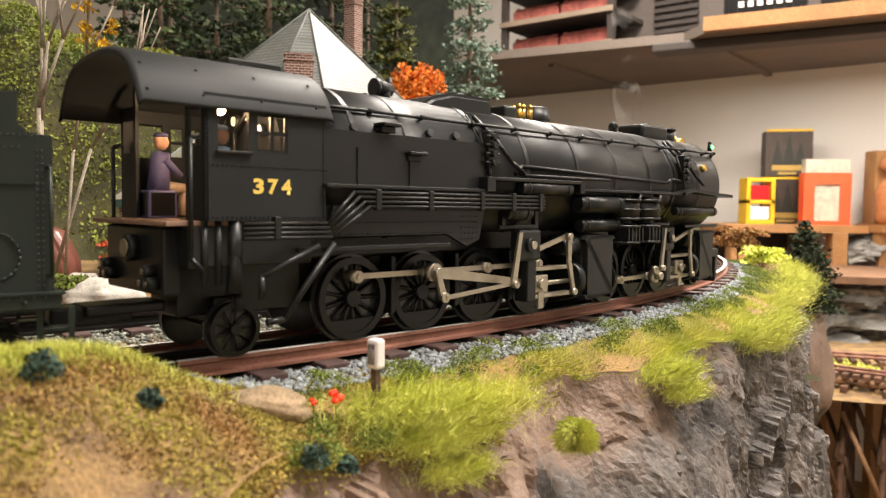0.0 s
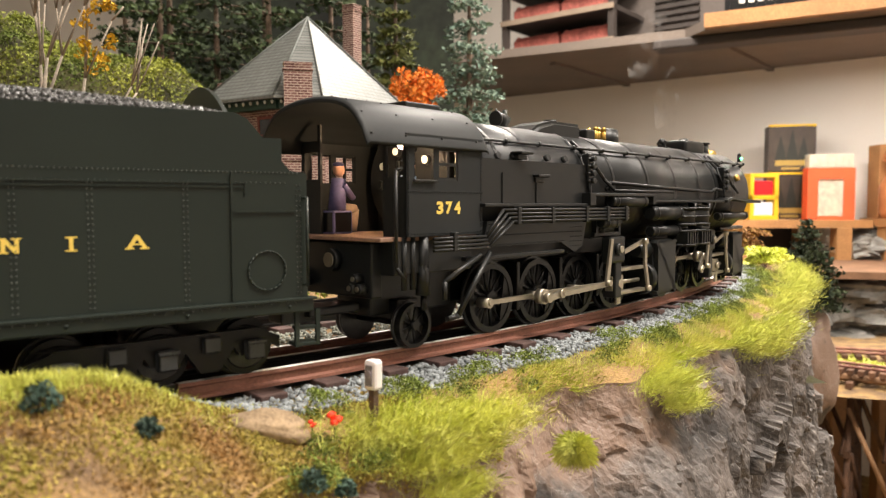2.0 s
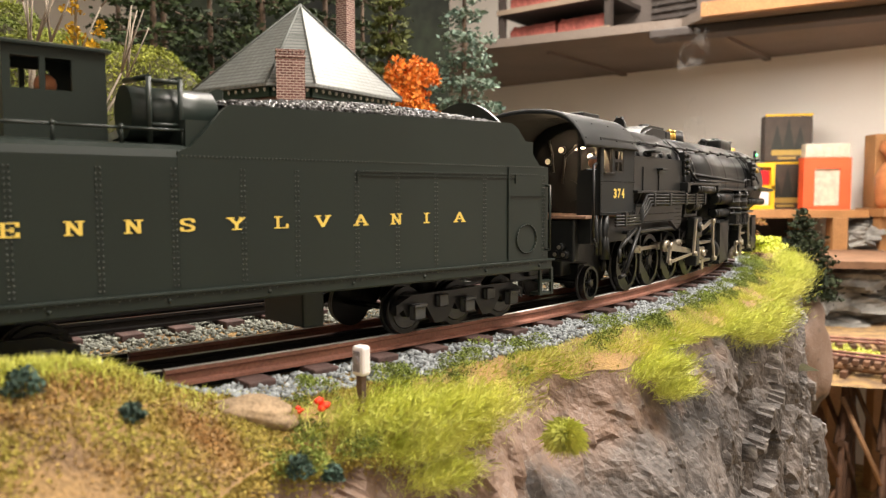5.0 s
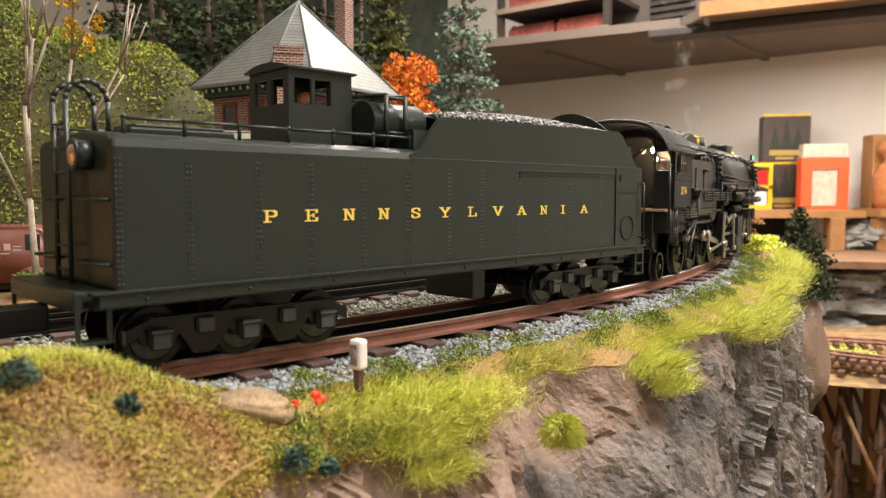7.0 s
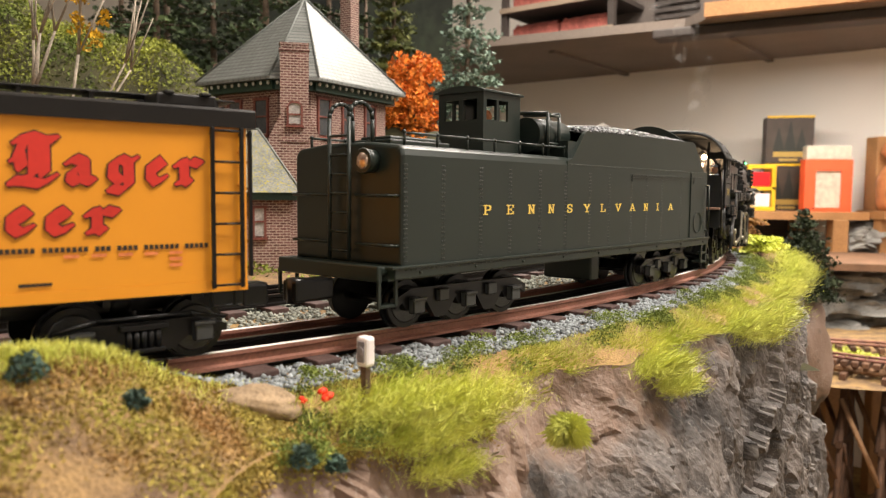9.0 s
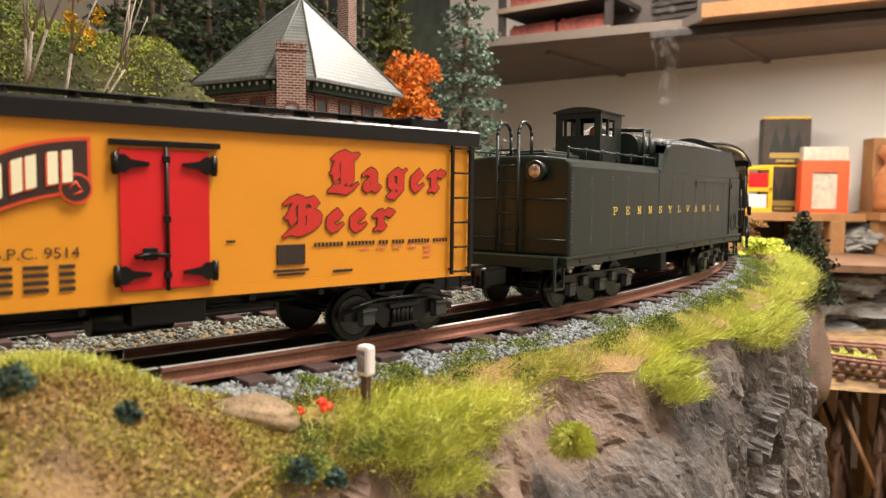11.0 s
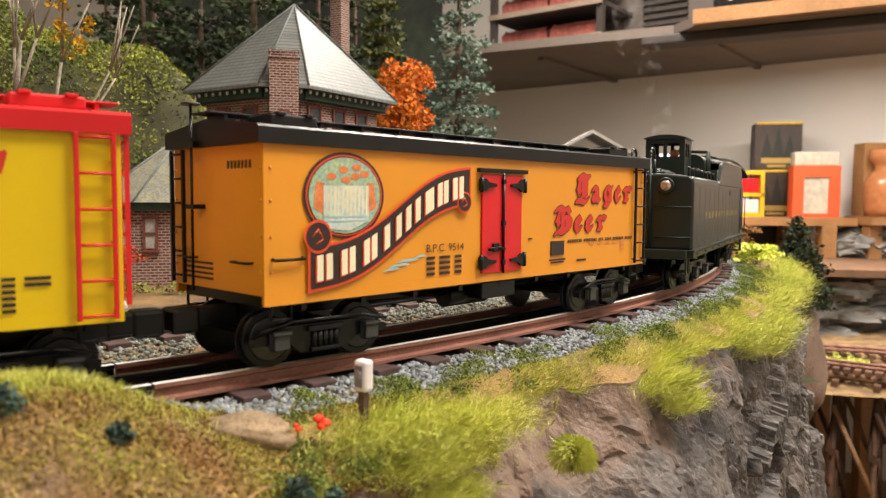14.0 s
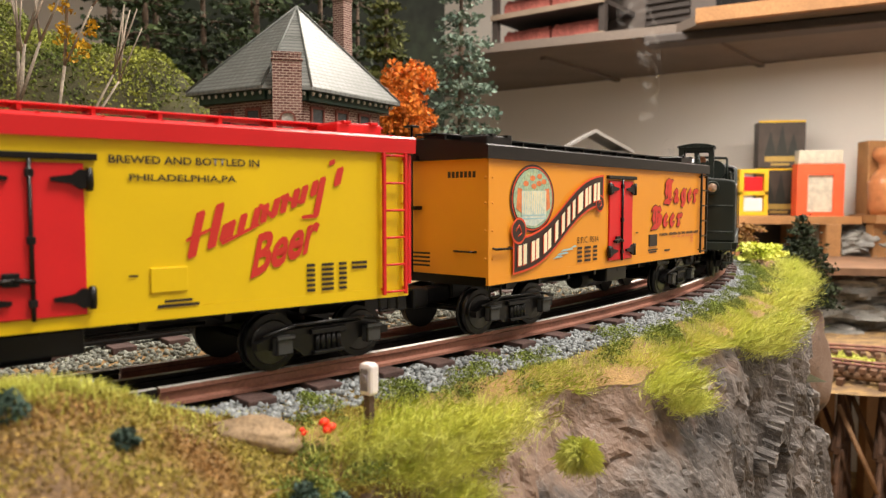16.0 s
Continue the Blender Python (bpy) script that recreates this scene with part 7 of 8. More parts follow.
def window(parent, m, w, h, arched=False, glass=PALEGL, frame_m=REDBRN):
    wd = part("window", box(box(box(box(B(), -w / 2 - 0.0016, -w / 2, -0.0014, 0.0006, -0.0012, h), w / 2, w / 2 + 0.0016, -0.0014, 0.0006, -0.0012, h), -w / 2, w / 2, -0.0014, 0.0006, h * 0.49, h * 0.49 + 0.0012), -w / 2 - 0.0024, w / 2 + 0.0024, -0.0022, 0.0006, -0.0028, -0.0012), frame_m, parent, "red-brown window frame")
    bm = B()
    out = [(-w / 2, 0), (-w / 2, h)] + ([(-w / 2 * math.cos(q), h + w / 2 * 0.6 * math.sin(q)) for q in np.linspace(0.3, 2.84, 7)] if arched else []) + [(w / 2, h), (w / 2, 0)]
    prism(bm, out, -0.0004, 0.0006)
    part("pane", bm, glass, wd, "dull window pane")
    bm = B()
    if arched:
        a = [(-w / 2 * 1.25 * math.cos(q), h + w / 2 * 0.9 * math.sin(q)) for q in np.linspace(0, math.pi, 9)]
        b2 = [(w / 2 * math.cos(q), h + w / 2 * 0.6 * math.sin(q)) for q in np.linspace(0, math.pi, 9)]
        prism(bm, a + b2, -0.0016, 0.0005)
    else:
        box(bm, -w / 2 - 0.0022, w / 2 + 0.0022, -0.0016, 0.0005, h, h + 0.002)
    part("lintel", bm, frame_m, wd)
    wd.matrix_basis = m
    return wd


window(st, CM @ pose(0, -0.0074, 0.1040), 0.0088, 0.013, True)
for x in (0.046, 0.076, 0.106):
    window(st, pose(x, IN - 0.0004, 0.098), 0.0125, 0.028, False, DARKGL)
    window(st, pose(x, IN - 0.0004, 0.030), 0.0125, 0.034, False, DARKGL)
for y in (0.048, 0.078):
    window(st, pose(IN - 0.0004, y, 0.098, 0, 0, -90), 0.0125, 0.026, False, DARKGL)
    window(st, pose(IN - 0.0004, y, 0.040, 0, 0, -90), 0.0125, 0.026, False, DARKGL)
chimney("chimney", pose(0.124, 0.050, 0), 0.012, 0.012, 0.14, 0.238)
chimney("chimney", pose(0.020, 0.104, 0), 0.008, 0.008, 0.13, 0.164, False)
chimney("chimney", pose(0.134, 0.014, 0), 0.009, 0.009, 0.13, 0.160, False)

# waiting room with its low hipped roof
wr = thing("waiting_room", "low brick waiting room with mossy hipped slate roof", "house", at=pose(-0.232, 0.505, 0, 0, 0, 14))
WXL, WYL = 0.135, 0.075
part("wall", box(B(), 0.008, WXL - 0.008, 0.008, WYL - 0.008, -0.012, 0.052), BRICKW, wr)
bm = B()
r0 = [bm.verts.new((x, y, 0.0515)) for x, y in ((0, 0.018), (0.03, 0), (WXL, 0), (WXL, WYL), (0, WYL))]
r1 = [bm.verts.new((x, y, 0.0990)) for x, y in ((0.058, 0.042), (WXL - 0.03, 0.042))]
bm.faces.new((r0[0], r0[1], r1[0])), bm.faces.new((r0[1], r0[2], r1[1], r1[0])), bm.faces.new((r0[2], r0[3], r1[1])), bm.faces.new((r0[3], r0[4], r1[0], r1[1])), bm.faces.new((r0[4], r0[0], r1[0])), bm.faces.new(r0[::-1])
bmesh.ops.recalc_face_normals(bm, faces=bm.faces)
MOSSY = mat("mossy_slate", (0.19, 0.20, 0.18), 0.85, spread=0.25, scale=110, grain=700, bump=0.4, color2=(0.27, 0.27, 0.24))
nn, ll = MOSSY.node_tree.nodes, MOSSY.node_tree.links
msrc = nn["Principled BSDF"].inputs["Base Color"].links[0].from_socket
mn, mr_, mm_ = nn.new("ShaderNodeTexNoise"), nn.new("ShaderNodeValToRGB"), nn.new("ShaderNodeMix")
mn.inputs["Scale"].default_value, mn.inputs["Detail"].default_value = 70, 6
mr_.color_ramp.elements[0].position, mr_.color_ramp.elements[1].position = 0.56, 0.63
mm_.data_type = "RGBA"
mm_.inputs["B"].default_value = (0.42, 0.36, 0.04, 1)
ll.new(mn.outputs["Fac"], mr_.inputs["Fac"]), ll.new(mr_.outputs["Color"], mm_.inputs["Factor"]), ll.new(msrc, mm_.inputs["A"]), ll.new(mm_.outputs["Result"], nn["Principled BSDF"].inputs["Base Color"])
wroof = part("roof", bm, MOSSY, wr, "grey slate roof with yellow moss")
bm = B()
for a, b_ in (((0.03, 0, 0.0522), (0.058, 0.042, 0.0996)), ((0, 0.018, 0.0522), (0.058, 0.042, 0.0996)), ((WXL, 0, 0.0522), (WXL - 0.03, 0.042, 0.0996)), ((0.058, 0.042, 0.0996), (WXL - 0.03, 0.042, 0.0996))):
    cyl(bm, a, b_, 0.0008, seg=6)
part("ridge_cap", bm, SLATE, wroof)
part("eave_board", box(box(B(), 0.004, WXL - 0.002, 0.003, 0.008, 0.046, 0.0515), 0.003, 0.008, 0.012, WYL - 0.003, 0.046, 0.0515), DKGREEN, wroof)
for x in (0.022, 0.040, 0.075, 0.105):
    window(wr, pose(x, 0.0076, 0.020), 0.0065, 0.020, False, PALEGL)
for y in (0.026, 0.05):
    window(wr, pose(0.0076, y, 0.020, 0, 0, -90), 0.0065, 0.020, False, PALEGL)

# ---- hillside with hedge ----
HEDGE = mat("hedge_leaves", (0.075, 0.105, 0.016), 0.85, spread=0.3, scale=18, grain=600, bump=0, color2=(0.27, 0.29, 0.045), obj_var=0.45)
HILLS = mat("hill_soil", (0.03, 0.028, 0.012), 0.95, spread=0.35, scale=25, grain=600, bump=0.5, dist=0.001, color2=(0.07, 0.065, 0.02))


def hill_z(x, y):
    top = 0.200 + 0.05 * smooth(-0.28, -0.5, x) - 0.075 * smooth(-0.30, -0.16, x)
    z = top * smooth(0.50 + 0.10 * smooth(-0.5, -0.15, x), 0.74 + 0.06 * smooth(-0.5, -0.15, x), y)
    return z + 0.020 * noise.noise((x * 11, y * 11, 2)) * smooth(0.52, 0.62, y) + 0.008 * noise.noise((x * 32, y * 32, 3)) * smooth(0.52, 0.62, y) + 0.007 * abs(noise.noise((x * 75, y * 75, 8))) * smooth(0.52, 0.60, y) - 0.012 - 0.05 * smooth(0.0, 0.10, x)


tagged(part("hillside", sheet(150, 100, lambda u, v: (-1.0 + 1.25 * u, 0.48 + 0.75 * v, hill_z(-1.0 + 1.25 * u, 0.48 + 0.75 * v))), HILLS), "overgrown brown-green hillside behind the station", "hill", kind="structure")
N = 130000
x, y = rs.uniform(-0.75, -0.08, N), rs.uniform(0.485, 0.86, N)
pt = np.array([noise.noise((a * 22, b * 22, 6)) for a, b in zip(x, y)])
z = np.array([hill_z(a, b) for a, b in zip(x, y)])
# fewer leaves low down: bare dark soil stands in for shade there
k = (pt + rs.normal(0, 0.22, N) > -0.32 + 0.55 * np.clip((0.085 - z) / 0.05, 0, 1))
raw_mesh("hedge_leaves", leaf_faces(rs, np.stack([x, y, z + rs.uniform(-0.001, 0.008, N) * (1 + 1.4 * pt)], 1)[k], 0.0017), 4, HEDGE, "clipped green and ochre hedge foliage on the slope", "hedge")


# ---- trees ----
def conifer(label, at, height, width, material, bark, k, droop=0.3, leaf=0.0035, bare=0.12, layers=17):
    t_ = thing("conifer", label, "tree", at=pose(*at, 0, 0, rs.uniform(0, 360)))
    bm = B()
    cyl(bm, (0, 0, -0.01), (0, 0, height * 0.97), height * 0.018, height * 0.003, seg=9)
    branch = []
    for i in range(layers):
        f = i / (layers - 1)
        zc = height * (bare + (0.98 - bare) * f)
        rr = width / 2 * (1 - f) ** 0.85 + 0.004
        nb_ = max(5, int(9 * (1 - f * 0.4)))
        for q in range(nb_):
            a = 2 * math.pi * (q + rs.uniform(-0.3, 0.3)) / nb_ + i * 0.7
            r2 = rr * rs.uniform(0.72, 1.12)
            tip = np.array([r2 * math.cos(a), r2 * math.sin(a), zc - droop * r2 + rs.uniform(-0.004, 0.004)])
            branch.append((np.array([0, 0, zc]), tip, r2))
            cyl(bm, (0, 0, zc), tuple(tip * 0.9 + np.array([0, 0, zc]) * 0.1), height * 0.004, height * 0.0012, seg=4)
    part("trunk", bm, bark, t_, "thin brown trunk and limbs")
    tot = sum(b[2] for b in branch)
    pts = []
    for b0, b1, r2 in branch:
        m_ = max(4, int(k * r2 / tot))
        u = rs.uniform(0.12, 1.0, m_) ** 0.75
        w = (1.05 - u) * r2 * 0.30 + 0.0022
        p = b0 + (b1 - b0) * u[:, None] + rs.normal(0, 1, (m_, 3)) * np.stack([w, w, w * 0.45], 1)
        pts.append(p)
    raw_mesh("crown", leaf_faces(rs, np.concatenate(pts), leaf, 0.3), 4, material, "uneven layered needle foliage", "", "", t_)
    return t_


BARK = mat("bark_brown", (0.11, 0.075, 0.05), 0.9, spread=0.3, scale=150, grain=900, bump=0.5)
BARKG = mat("bark_grey", (0.30, 0.255, 0.20), 0.9, spread=0.25, scale=120, grain=900, bump=0.5)
SPRUCE = mat("blue_green_needles", (0.10, 0.155, 0.125), 0.8, spread=0.3, scale=60, grain=700, bump=0, color2=(0.19, 0.25, 0.19), obj_var=0.45)
PINE = mat("dark_pine_needles", (0.03, 0.05, 0.022), 0.85, spread=0.3, scale=40, grain=700, bump=0, color2=(0.06, 0.085, 0.03), obj_var=0.45)
OLIVE = mat("olive_needles", (0.07, 0.085, 0.02), 0.85, spread=0.3, scale=40, grain=700, bump=0, color2=(0.12, 0.13, 0.03), obj_var=0.45)
conifer("tall blue-green spruce behind the station", (0.030, 0.955, 0.0), 0.40, 0.150, SPRUCE, BARK, 7000, 0.30, 0.0036, 0.1, 14)
conifer("dark green bushy conifer at the cliff edge", (0.428, 0.880, -0.066), 0.102, 0.080, PINE, BARK, 6500, 0.1, 0.0028, 0.06, 12)
conifer("olive green conifer behind the station roof", (-0.065, 0.98, 0.02), 0.37, 0.12, OLIVE, BARK, 5000, 0.3, 0.0045)
for x, y, h, w in ((-0.155, 1.02, 0.42, 0.13), (-0.23, 0.98, 0.44, 0.15), (-0.31, 1.02, 0.42, 0.15), (-0.375, 0.99, 0.45, 0.15), (-0.45, 1.06, 0.43, 0.14), (-0.12, 1.16, 0.40, 0.12), (-0.27, 1.13, 0.50, 0.16), (-0.42, 1.15, 0.5, 0.16)):
    conifer("tall dark green pine in the wood behind", (x, y, 0.03), h, w * 1.25, PINE, BARK, 2600, 0.12, 0.0048, 0.26, 9)["group"] = "pines behind the station"


def broadleaf(label, at, height, width, material, bark, k, leaf):
    t_ = thing("broadleaf_tree", label, "tree", at=pose(*at))
    bm = B()
    cyl(bm, (0, 0, -0.01), (0, 0, height * 0.55), height * 0.022, height * 0.012, seg=9)
    tips = []
    for q in range(26):
        a = q * 2.4
        zb = height * rs.uniform(0.3, 0.55)
        tip = (width * 0.42 * math.cos(a) * rs.uniform(0.3, 1), width * 0.42 * math.sin(a) * rs.uniform(0.3, 1), height * rs.uniform(0.55, 0.95))
        cyl(bm, (0, 0, zb), tip, height * 0.008, height * 0.002, seg=5)
        tips.append(tip)
    part("trunk", bm, bark, t_, "forked brown trunk")
    pts = [clump_points(rs, (p[0], p[1], p[2] - height * 0.05), (width * 0.24, width * 0.24, height * 0.12), k // 22, 1.0) for p in tips]
    raw_mesh("crown", leaf_faces(rs, np.concatenate(pts), leaf), 4, material, "loose clumps of small leaves", "", "", t_)
    return t_


ORANGE = mat("orange_autumn_leaves", (0.55, 0.135, 0.012), 0.8, spread=0.25, scale=80, grain=700, bump=0, color2=(0.66, 0.22, 0.02), obj_var=0.35)
REDLV = mat("red_autumn_leaves", (0.24, 0.045, 0.026), 0.8, spread=0.3, scale=120, grain=700, bump=0, color2=(0.5, 0.1, 0.03), obj_var=0.35)
YELLV = mat("yellow_leaves", (0.72, 0.44, 0.02), 0.8, spread=0.2, scale=120, grain=700, bump=0, obj_var=0.3)
RUSSET = mat("russet_leaves", (0.26, 0.10, 0.035), 0.85, spread=0.3, scale=120, grain=700, bump=0, color2=(0.34, 0.2, 0.05), obj_var=0.35)
broadleaf("orange autumn tree beside the station", (-0.034, 0.805, 0.0), 0.205, 0.068, ORANGE, BARK, 5200, 0.0026)
broadleaf("small red-leaved bush near the waiting room", (-0.198, 0.466, -0.008), 0.034, 0.036, REDLV, BARK, 900, 0.0014)
broadleaf("low green bush near the waiting room", (-0.225, 0.43, -0.008), 0.016, 0.034, SHRUB, BARK, 1200, 0.0014)
broadleaf("small russet bush beyond the curve", (0.335, 0.845, -0.020), 0.050, 0.055, RUSSET, BARK, 1500, 0.0026)
broadleaf("yellow-green bush beyond the curve", (0.322, 0.75, -0.022), 0.036, 0.045, GRASS, BARK, 1500, 0.0022)

# bare sapling with a few yellow leaves
bt = thing("bare_tree", "bare grey-brown sapling with a few yellow leaves", "tree", at=pose(-0.229, 0.424, -0.012))
bm = B()
ends = []


def limb(p, d, l, r, depth):
    p1 = p + d * l
    cyl(bm, tuple(p), tuple(p1), r * 0.8, r * 0.55, seg=6)
    if depth == 0:
        ends.append(p1)
        return
    for q in range(2 if depth > 1 else 3):
        nd = (d + Vector((rs.uniform(-0.42, 0.42), rs.uniform(-0.3, 0.3), rs.uniform(0, 0.28)))).normalized()
        limb(p1, nd, l * rs.uniform(0.62, 0.9), r * 0.66, depth - 1)


limb(Vector((0, 0, 0)), Vector((-0.04, 0, 1)).normalized(), 0.062, 0.0032, 4)
limb(Vector((0.004, 0, 0.02)), Vector((0.30, 0.02, 1)).normalized(), 0.075, 0.0015, 2)
limb(Vector((-0.002, 0, 0.05)), Vector((-0.45, 0.0, 1)).normalized(), 0.05, 0.0014, 2)
part("trunk", bm, BARKG, bt)
py_ = [clump_points(rs, (0.030 + rs.normal(0, 0.007), rs.normal(0, 0.004), 0.142 + rs.uniform(0, 0.055)), (0.004, 0.004, 0.005), 26, 1.0) for _ in range(26)]
raw_mesh("foliage", leaf_faces(rs, np.concatenate(py_), 0.0014), 4, YELLV, "scattered yellow leaves", "", "", bt)
bm = B()
tube(bm, [(0.010, 0, 0.02), (0.016, 0, 0.09), (0.024, 0, 0.14), (0.030, 0, 0.225)], 0.0009, 6)
tube(bm, [(0.024, 0, 0.14), (0.040, 0, 0.172), (0.047, 0, 0.18)], 0.0006, 6)
part("branch", bm, BARKG, bt)

# toy delivery van
VANM = mat("maroon_toy_paint", (0.19, 0.068, 0.048), 0.35, spread=0.08, scale=60, grain=1500, bump=0.03)
TYRE = mat("rubber_tyre", (0.02, 0.02, 0.02), 0.8, spread=0.2, scale=200, bump=0.2)
van = thing("toy_van", "maroon toy delivery van parked by the track", "toy vehicle", at=pose(-0.256, 0.456, -0.0095, 0, 0, 8))
bm = B()
prism(bm, [(-0.040, 0.006), (-0.040, 0.030), (-0.036, 0.0405), (-0.028, 0.043), (0.010, 0.043), (0.017, 0.0405), (0.022, 0.030), (0.0255, 0.022), (0.0265, 0.006)], -0.014, 0.014)
bmesh.ops.bevel(bm, geom=[e for e in bm.edges if abs(e.verts[0].co.y - e.verts[1].co.y) < 1e-6], offset=0.0028, segments=4, affect="EDGES")
for f in bm.faces:
    f.smooth = True
part("body", bm, VANM, van)
bm = B()
prism(bm, [(-0.042, 0.005), (-0.042, 0.008), (0.029, 0.008), (0.029, 0.005)], -0.0135, 0.0135)
part("bumper", bm, FRAMEB, van)
for x in (-0.026, 0.0125):
    for y in (-0.0135, 0.0135):
        fd = part("fender", ball(B(), (x, y, 0.010), 0.0095, 3, (1.1, 0.35, 0.95)), VANM, van)
        wl = part("wheel", cyl(B(), (x, y * 1.0, 0.0066), (x, y * 1.32, 0.0066), 0.0066, seg=24), TYRE, van)
        part("hubcap", cyl(cyl(B(), (x, y * 1.32, 0.0066), (x, y * 1.35, 0.0066), 0.0040, seg=20), (x, y * 1.35, 0.0066), (x, y * 1.39, 0.0066), 0.0022, seg=16), WHITEP, wl, "white hubcap")
part("side_window", box(B(), 0.008, 0.0165, -0.0142, -0.0138, 0.0285, 0.038, 0.0001), DARKGL, van)
bars("lettering_bar", [(-0.033 + k * 0.0058, -0.0292 + k * 0.0058, 0.0285, 0.0325) for k in range(6)] + [(-0.034, -0.001, 0.0262, 0.0268), (-0.030, -0.006, 0.0238, 0.0244), (0.001, 0.006, 0.0305, 0.0311), (0.001, 0.006, 0.0283, 0.0289)], -0.01405, mat("pale_print", (0.72, 0.6, 0.52), 0.5, spread=0.05, bump=0), van, "pale plain lettering bars")


# ---- the room ----
FLOORM = mat("dark_carpet", (0.08, 0.07, 0.06), 0.95, spread=0.2, scale=6, grain=300, bump=0.3)
CEILM = mat("ceiling_tiles", (0.70, 0.67, 0.62), 0.9, spread=0.04, scale=3, grain=200, bump=0.1)
tagged(part("floor", box(B(), -3.1, 3.1, -2.6, 3.7, -1.15, -1.10), FLOORM), "dark carpeted basement floor", "floor", kind="structure")
tagged(part("ceiling", box(B(), -3.1, 3.1, -2.6, 3.7, 1.30, 1.36), CEILM), "white basement ceiling", "ceiling", kind="structure")
for nm, b_ in (("wall_south", (-3.1, 3.1, -2.6, -2.5)), ("wall_north", (-3.1, 3.1, 3.6, 3.7)), ("wall_west", (-3.1, -3.0, -2.5, 3.6)), ("wall_east", (3.0, 3.1, -2.5, 3.6))):
    tagged(part(nm, box(B(), *b_, -1.10, 1.30), WALLP), "plain beige painted basement wall", "wall", kind="structure")


def slab(outline, z0, z1):
    """Upright prism over an outline of (x, y)."""
    bm = B()
    a = [bm.verts.new((x, y, z0)) for x, y in outline]
    b = [bm.verts.new((x, y, z1)) for x, y in outline]
    bm.faces.new(a), bm.faces.new(b)
    for i in range(len(a)):
        j = (i + 1) % len(a)
        bm.faces.new((a[i], a[j], b[j], b[i]))
    bmesh.ops.recalc_face_normals(bm, faces=bm.faces)
    return bm


# slanting wall behind the shelves: its face runs from (0.27, 3.10) to (1.80, 1.90)
WD = Vector((1.53, -1.20)).normalized()
WN = Vector((-WD.y, WD.x))
W0 = Vector((0.27, 3.10))
wp = lambda a, d: tuple(W0 + WD * a - WN * d)
tagged(part("wall_slanting", slab([wp(-0.6, 0), wp(2.4, 0), wp(2.4, -0.08), wp(-0.6, -0.08)], -1.10, 1.30), WALLP), "beige painted wall behind the display shelves", "wall", kind="structure")
shelf = thing("upper_deck", "deep brown upper shelf deck with a pine edge strip", "shelf")
part("deck_board", slab([wp(-0.55, 0.002), wp(2.3, 0.002), (1.75, 1.31), (0.66, 1.925), (0.64, 2.03), (0.20, 2.27), (-0.30, 2.54)], 0.497, 0.522), BROWN, shelf)
part("edge_strip", slab([(0.66, 1.923), (1.75, 1.308), (1.738, 1.290), (0.648, 1.905)], 0.497, 0.532), WOOD, shelf, "orange pine edge strip")
for a in (0.5, 1.0, 1.5):
    part("joist", slab([wp(a, 0.004), wp(a + 0.02, 0.004), wp(a + 0.02, 0.55), wp(a, 0.55)], 0.487, 0.497), BROWN, shelf)
# housing made up for the added fill strip
lamp_bar = part("deck_fill_housing", box(B(), -0.46, 0.46, -0.04, 0.04, 0.0, 0.024, 0.004), DARKW, shelf, "slim added housing for the fill lamp under the deck")
lamp_bar.matrix_world = pose(0.98, 1.86, 0.4715, 0, 0, -29)
# dark cabinet face above the deck's far end
cabinet = thing("wall_cabinet", "dark grey-brown cabinet with a louvred vent", "cabinet")
part("body", slab([wp(0.60, 0.02), wp(1.4, 0.02), wp(1.4, 0.30), wp(0.60, 0.30)], 0.523, 1.15), CABB, cabinet)
for k in range(6):
    part("vent_slat", slab([wp(0.74, 0.302), wp(0.88, 0.302), wp(0.88, 0.312), wp(0.74, 0.312)], 0.60 + 0.022 * k, 0.612 + 0.022 * k), DARKW, cabinet)
# open shelves with loaded wagons
rack = thing("display_rack", "dark display rack with pale-edged shelves", "shelf")
LOAD = mat("brick_red_load", (0.42, 0.12, 0.095), 0.8, spread=0.3, scale=30, grain=300, bump=0.5)
EDGEP = mat("pale_shelf_edge", (0.30, 0.23, 0.17), 0.6, spread=0.12, scale=15, bump=0.1)
for z in (0.552, 0.652, 0.752):
    part("shelf_board", slab([wp(0.30, 0.25), wp(0.70, 0.25), wp(0.70, 0.52), wp(0.30, 0.52)], z - 0.014, z), DARKW, rack)
    part("edge_strip", slab([wp(0.30, 0.52), wp(0.70, 0.52), wp(0.70, 0.53), wp(0.30, 0.53)], z - 0.014, z + 0.002), EDGEP, rack)
part("back_panel", slab([wp(0.30, 0.01), wp(0.60, 0.01), wp(0.60, 0.24), wp(0.30, 0.24)], 0.53, 1.2), DARKW, rack)
for a in (0.30, 0.68):
    part("side_post", slab([wp(a, 0.50), wp(a + 0.02, 0.50), wp(a + 0.02, 0.52), wp(a, 0.52)], 0.522, 0.86), DARKW, rack)
wag = None
